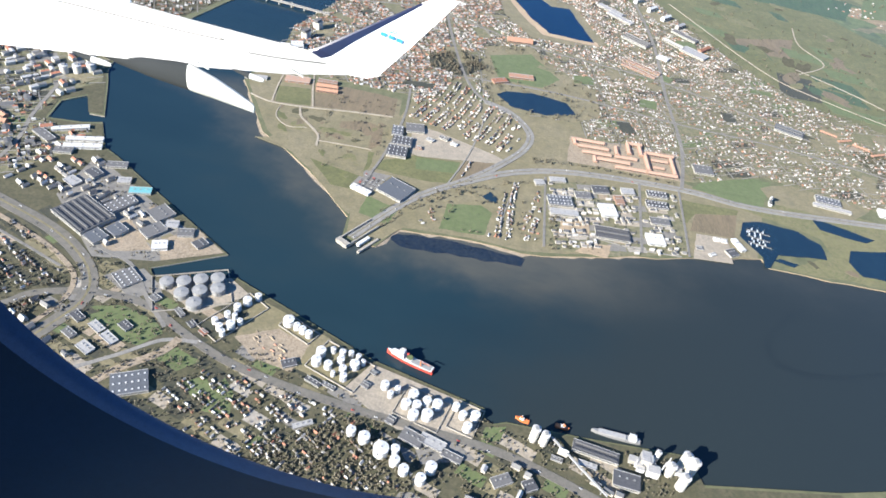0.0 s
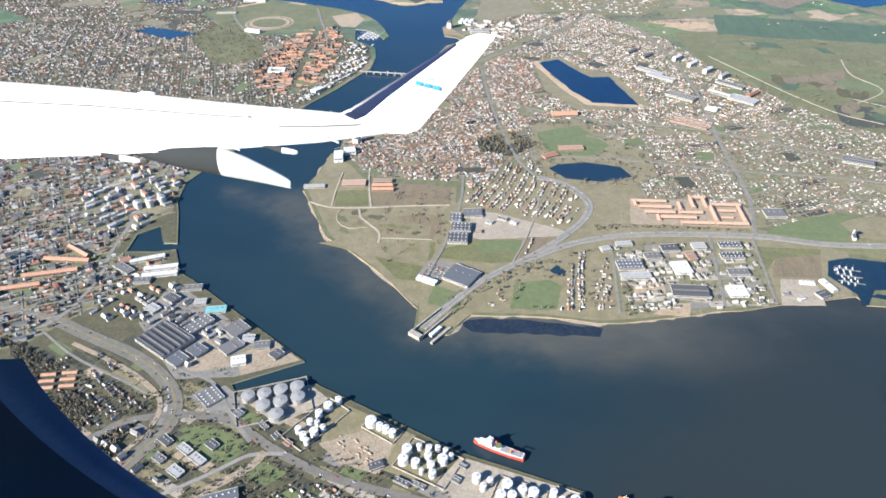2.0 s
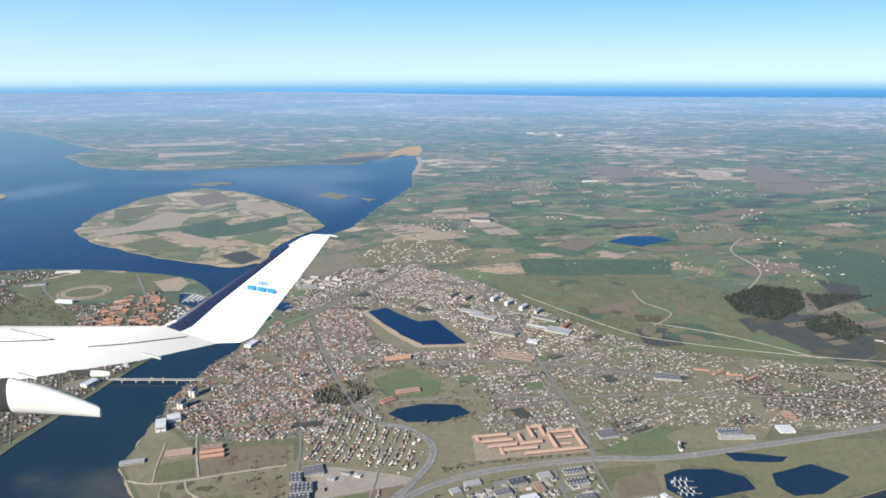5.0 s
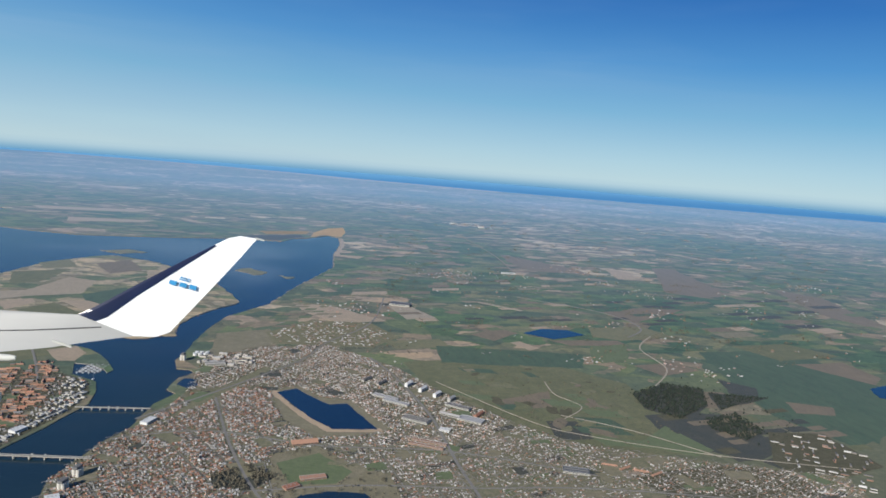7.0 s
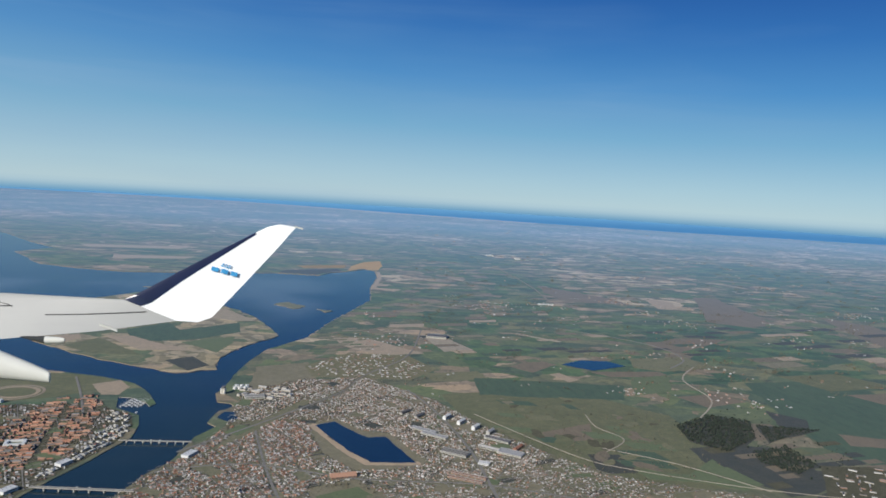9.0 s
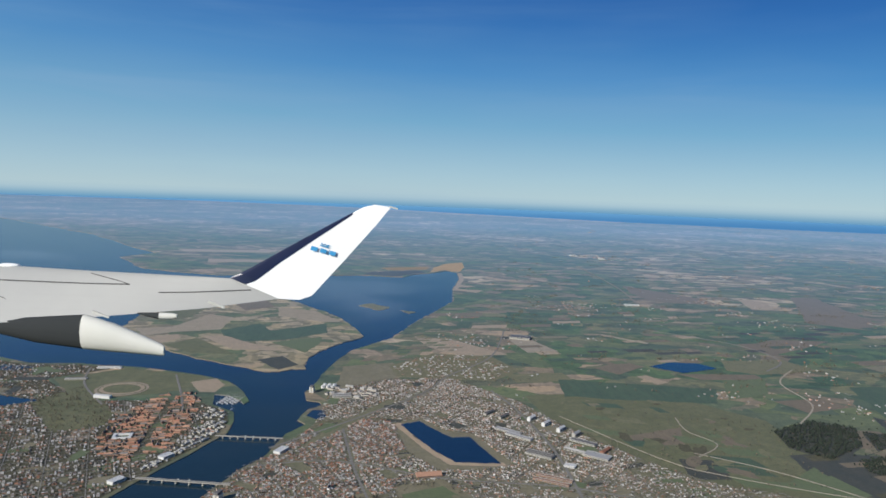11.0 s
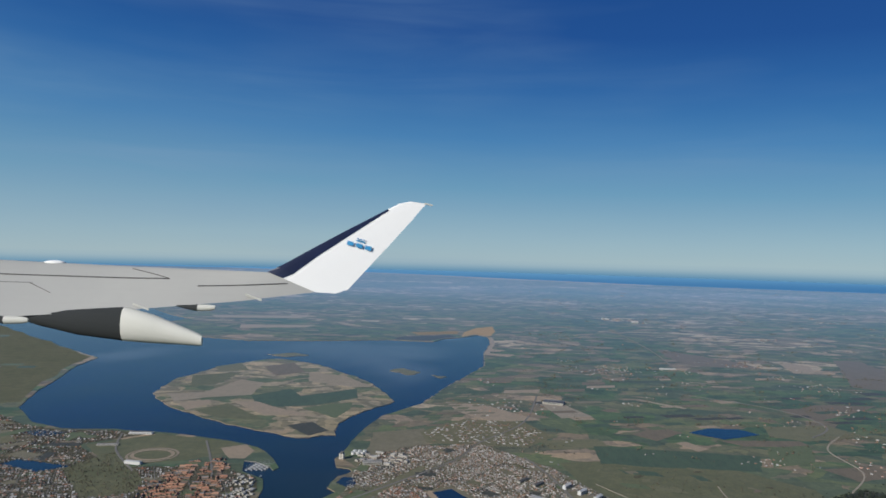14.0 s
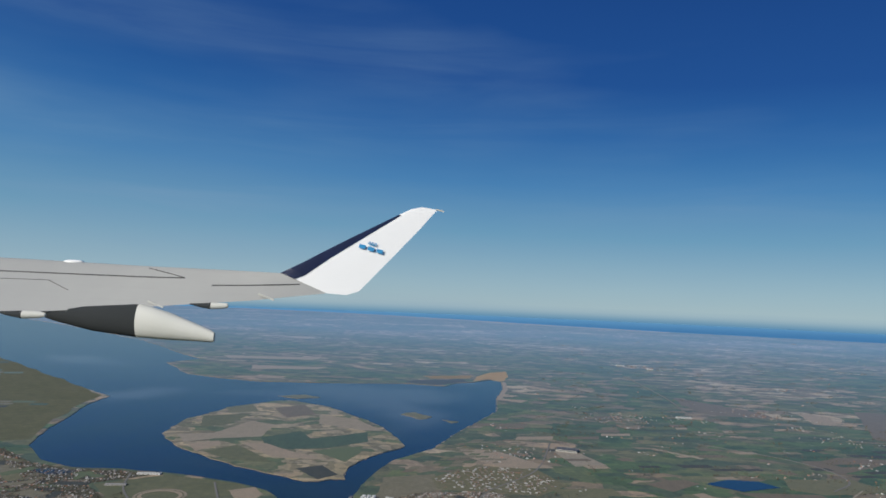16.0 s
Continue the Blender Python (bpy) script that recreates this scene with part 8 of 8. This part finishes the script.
def seam(name, path, width=0.018):
    bm = bmesh.new()
    rows = []
    for s, u in path:
        p = on_wing(s, u)
        rows.append((bm.verts.new(local(p + Vector((0, 0, width / 2)))), bm.verts.new(local(p - Vector((0, 0, width / 2))))))
    for r, q in zip(rows, rows[1:]):
        bm.faces.new((r[0], r[1], q[1], q[0]))
    part(name, bm, M["seam"], panel)


def line(s0, u0, s1, u1, n=14):
    return [(s0 + (s1 - s0) * i / n, u0 + (u1 - u0) * i / n) for i in range(n + 1)]


seam("flap_seam", line(1.2, 0.27, 3.42, 0.31))
seam("flap_seam", [(3.42, 0.31), (3.3, 0.22), (3.12, 0.12), (3.02, 0.07)], 0.012)
seam("aileron_seam", line(3.68, 0.52, 4.9, 0.56), 0.016)
seam("panel_seam", line(2.28, 0.44, 2.42, 0.62, 4), 0.010)
seam("panel_seam", line(1.4, 0.40, 2.30, 0.43), 0.006)

# winglet: sections rising from the bend to the rounded top
WL_LOW = [((-2.626, 10.3, 97.72), (-1.899, 10.25, 97.44)), ((-2.475, 10.30, 97.797), (-1.601, 10.278, 97.425)), ((-2.292, 10.336, 97.899), (-1.416, 10.315, 97.49)), ((-2.042, 10.398, 98.053), (-1.269, 10.372, 97.662))]
WL_TOP = [((-1.543, 10.521, 98.351), (-0.925, 10.505, 98.057)), ((-0.877, 10.681, 98.734), (-0.483, 10.68, 98.582)), ((-0.693, 10.724, 98.837), (-0.344, 10.739, 98.763)), ((-0.525, 10.751, 98.878), (-0.27, 10.767, 98.849))]
WL = WL_LOW + WL_TOP
WT = [0.05, 0.045, 0.04, 0.036, 0.03, 0.022, 0.016, 0.01]
FACE = Vector((0.05, -0.95, 0.30)).normalized()


def fin_point(i, u, sign=1, lift=0.0):
    a, b = Vector(WL[i][0]), Vector(WL[i][1])
    return a + (b - a) * u + FACE * sign * (WT[i] * 1.6 * (math.sqrt(max(u, 0)) - u) + lift)


def fin_ring(i, n=11):
    us = [(k / (n - 1)) ** 1.5 for k in range(n)]
    return [fin_point(i, u) for u in us] + [fin_point(i, u, -1) for u in us[-2:0:-1]]


winglet = part("winglet", loft([fin_ring(i) for i in range(8)]), M["wing_white"], wing, "white winglet", smooth=True)
NAVY = [0.32, 0.27, 0.22, 0.195, 0.17, 0.08]
rows = []
for i in range(6):
    back = [fin_point(i, u, -1, 0.005) for u in (0.2, 0.08, 0.02)]
    front = [fin_point(i, NAVY[i] * k / 6, 1, 0.005) for k in range(7)]
    lead = Vector(WL[i][0]) - (Vector(WL[i][1]) - Vector(WL[i][0])).normalized() * 0.006
    rows.append(back + [lead] + front[1:])
part("leading_edge", loft(rows, False), M["navy"], winglet, "navy painted leading edge")


def emblem():
    """Plain blue bars where the emblem is painted."""
    right = (Vector(WL[3][1]) - Vector(WL[3][0])).normalized()
    across = (Vector((-1.163, 10.49, 98.086)) - Vector((-1.589, 10.475, 98.186))).normalized()
    up = FACE.cross(across).normalized()
    if up.z < 0:
        up = -up
    mid = Vector((-1.27, 10.472, 98.15)) + FACE * 0.0125

    def bar(name, x0, x1, y0, y1):
        bm = bmesh.new()
        vs = [bm.verts.new(local(mid + across * x + up * y + FACE * z)) for z in (0, 0.002) for x, y in ((x0, y0), (x1, y0), (x1, y1), (x0, y1))]
        for f in ((4, 5, 6, 7), (3, 2, 1, 0)):
            bm.faces.new([vs[k] for k in f])
        part(name, bm, M["sky_blue"], winglet, "light blue painted bar")

    for k in range(3):
        bar("emblem_bar", -0.20 + 0.14 * k, -0.10 + 0.14 * k, -0.032, 0.032)
    bar("emblem_top", -0.08, 0.06, 0.066, 0.082)
    for k in range(3):
        bar("emblem_dot", -0.07 + 0.05 * k, -0.045 + 0.05 * k, 0.092, 0.112)


emblem()
bm = bmesh.new()
a, b = Vector((-0.30, 10.765, 98.855)), Vector((-0.17, 10.767, 98.825))
vs = [bm.verts.new(local(p + Vector((0, s * 0.012, t * 0.012)))) for p in (a, b) for s, t in ((-1, -1), (1, -1), (1, 1), (-1, 1))]
for f in ((0, 1, 5, 4), (1, 2, 6, 5), (2, 3, 7, 6), (3, 0, 4, 7), (4, 5, 6, 7)):
    bm.faces.new([vs[k] for k in f])
part("static_wick", bm, M["fairing"], winglet, "thin static wick")


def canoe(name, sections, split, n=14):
    """A flap-track fairing: oval sections x, y, z, half height, half width; body painted dark for wing shade, pale
    tail.
    """
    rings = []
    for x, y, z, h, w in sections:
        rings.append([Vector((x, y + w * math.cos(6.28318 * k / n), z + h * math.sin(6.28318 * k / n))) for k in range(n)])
    body = part(name, loft(rings[:split + 1]), M["fairing_shaded"], wing, "fairing body painted dark as wing shade", smooth=True)
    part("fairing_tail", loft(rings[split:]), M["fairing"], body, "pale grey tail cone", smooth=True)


bm = bmesh.new()
bmesh.ops.create_uvsphere(bm, u_segments=14, v_segments=8, radius=1.0, matrix=Matrix.Translation(local((-5.98, 10.66, 97.775))) @ Matrix.Diagonal((0.17, 0.06, 0.035, 1)))
part("antenna_bump", bm, M["wing_white"], wing, "small white blister on the leading edge", smooth=True)
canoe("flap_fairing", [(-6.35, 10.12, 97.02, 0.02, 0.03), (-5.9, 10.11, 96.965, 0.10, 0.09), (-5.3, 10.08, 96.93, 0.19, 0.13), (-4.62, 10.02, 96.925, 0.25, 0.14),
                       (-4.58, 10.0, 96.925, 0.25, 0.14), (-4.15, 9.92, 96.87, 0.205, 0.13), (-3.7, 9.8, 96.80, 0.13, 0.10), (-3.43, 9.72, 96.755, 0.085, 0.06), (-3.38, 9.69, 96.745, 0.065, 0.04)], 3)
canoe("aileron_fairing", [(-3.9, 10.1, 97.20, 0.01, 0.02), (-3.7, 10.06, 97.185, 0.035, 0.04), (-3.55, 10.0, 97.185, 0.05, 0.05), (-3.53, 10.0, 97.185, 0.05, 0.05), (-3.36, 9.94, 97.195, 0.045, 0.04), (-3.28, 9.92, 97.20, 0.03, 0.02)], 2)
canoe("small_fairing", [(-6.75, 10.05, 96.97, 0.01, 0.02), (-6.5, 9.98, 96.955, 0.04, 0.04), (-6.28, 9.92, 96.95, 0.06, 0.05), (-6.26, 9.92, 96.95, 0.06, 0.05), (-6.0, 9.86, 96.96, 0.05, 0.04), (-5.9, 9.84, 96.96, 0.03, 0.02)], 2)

# two thin rods above the trailing edge
for s, u in ((4.12, 0.86), (3.02, 0.9)):
    p = on_wing(s, u, 0.03)
    q = p + Vector((0.24, -0.02, -0.08))
    bm = bmesh.new()
    vs = [bm.verts.new(local(w + Vector((0, a * 0.012, b * 0.014)))) for w in (p, q) for a, b in ((-1, -1), (1, -1), (1, 1), (-1, 1))]
    for f in ((3, 2, 1, 0), (0, 1, 5, 4), (1, 2, 6, 5), (2, 3, 7, 6), (3, 0, 4, 7), (4, 5, 6, 7)):
        bm.faces.new([vs[k] for k in f])
    part("control_rod", bm, M["fairing"], wing)


# ---- cabin window surround below the camera: a dark rounded lip that falls away ----
SEAT = Vector((0.2, 0.2, 102.5))
OUTLOOK = Vector((-0.069, 0.794, -0.605)).normalized()


def rim_point(turn):
    """A place on the oval edge of the window opening."""
    a = radians(turn)
    return Vector((-6.59, 20.33, 78.06)) + Vector((14.7, -2.94, 7.47)) * math.cos(a) + Vector((-7.34, -1.24, 13.96)) * math.sin(a)


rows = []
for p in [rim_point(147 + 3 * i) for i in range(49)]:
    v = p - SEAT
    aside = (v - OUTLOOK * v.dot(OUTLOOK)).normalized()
    # drawn out along the sun's direction, so its cast shadow stays thin
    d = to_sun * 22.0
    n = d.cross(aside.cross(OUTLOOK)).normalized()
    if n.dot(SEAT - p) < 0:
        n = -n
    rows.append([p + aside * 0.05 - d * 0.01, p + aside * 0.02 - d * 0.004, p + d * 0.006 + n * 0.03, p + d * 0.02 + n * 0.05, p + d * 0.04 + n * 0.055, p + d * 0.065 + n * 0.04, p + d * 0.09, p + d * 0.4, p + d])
surround = empty("window_surround", pose(*WO), "dark rounded cabin window surround", "window frame")
# light along the window edge, put into a paler blue than the reveal
M["cabin_lip"] = two_scale("cabin_lip_lit", (0.022, 0.050, 0.105), (0.026, 0.056, 0.115), (0.030, 0.062, 0.120), 0.6, 12.0, 0.6)
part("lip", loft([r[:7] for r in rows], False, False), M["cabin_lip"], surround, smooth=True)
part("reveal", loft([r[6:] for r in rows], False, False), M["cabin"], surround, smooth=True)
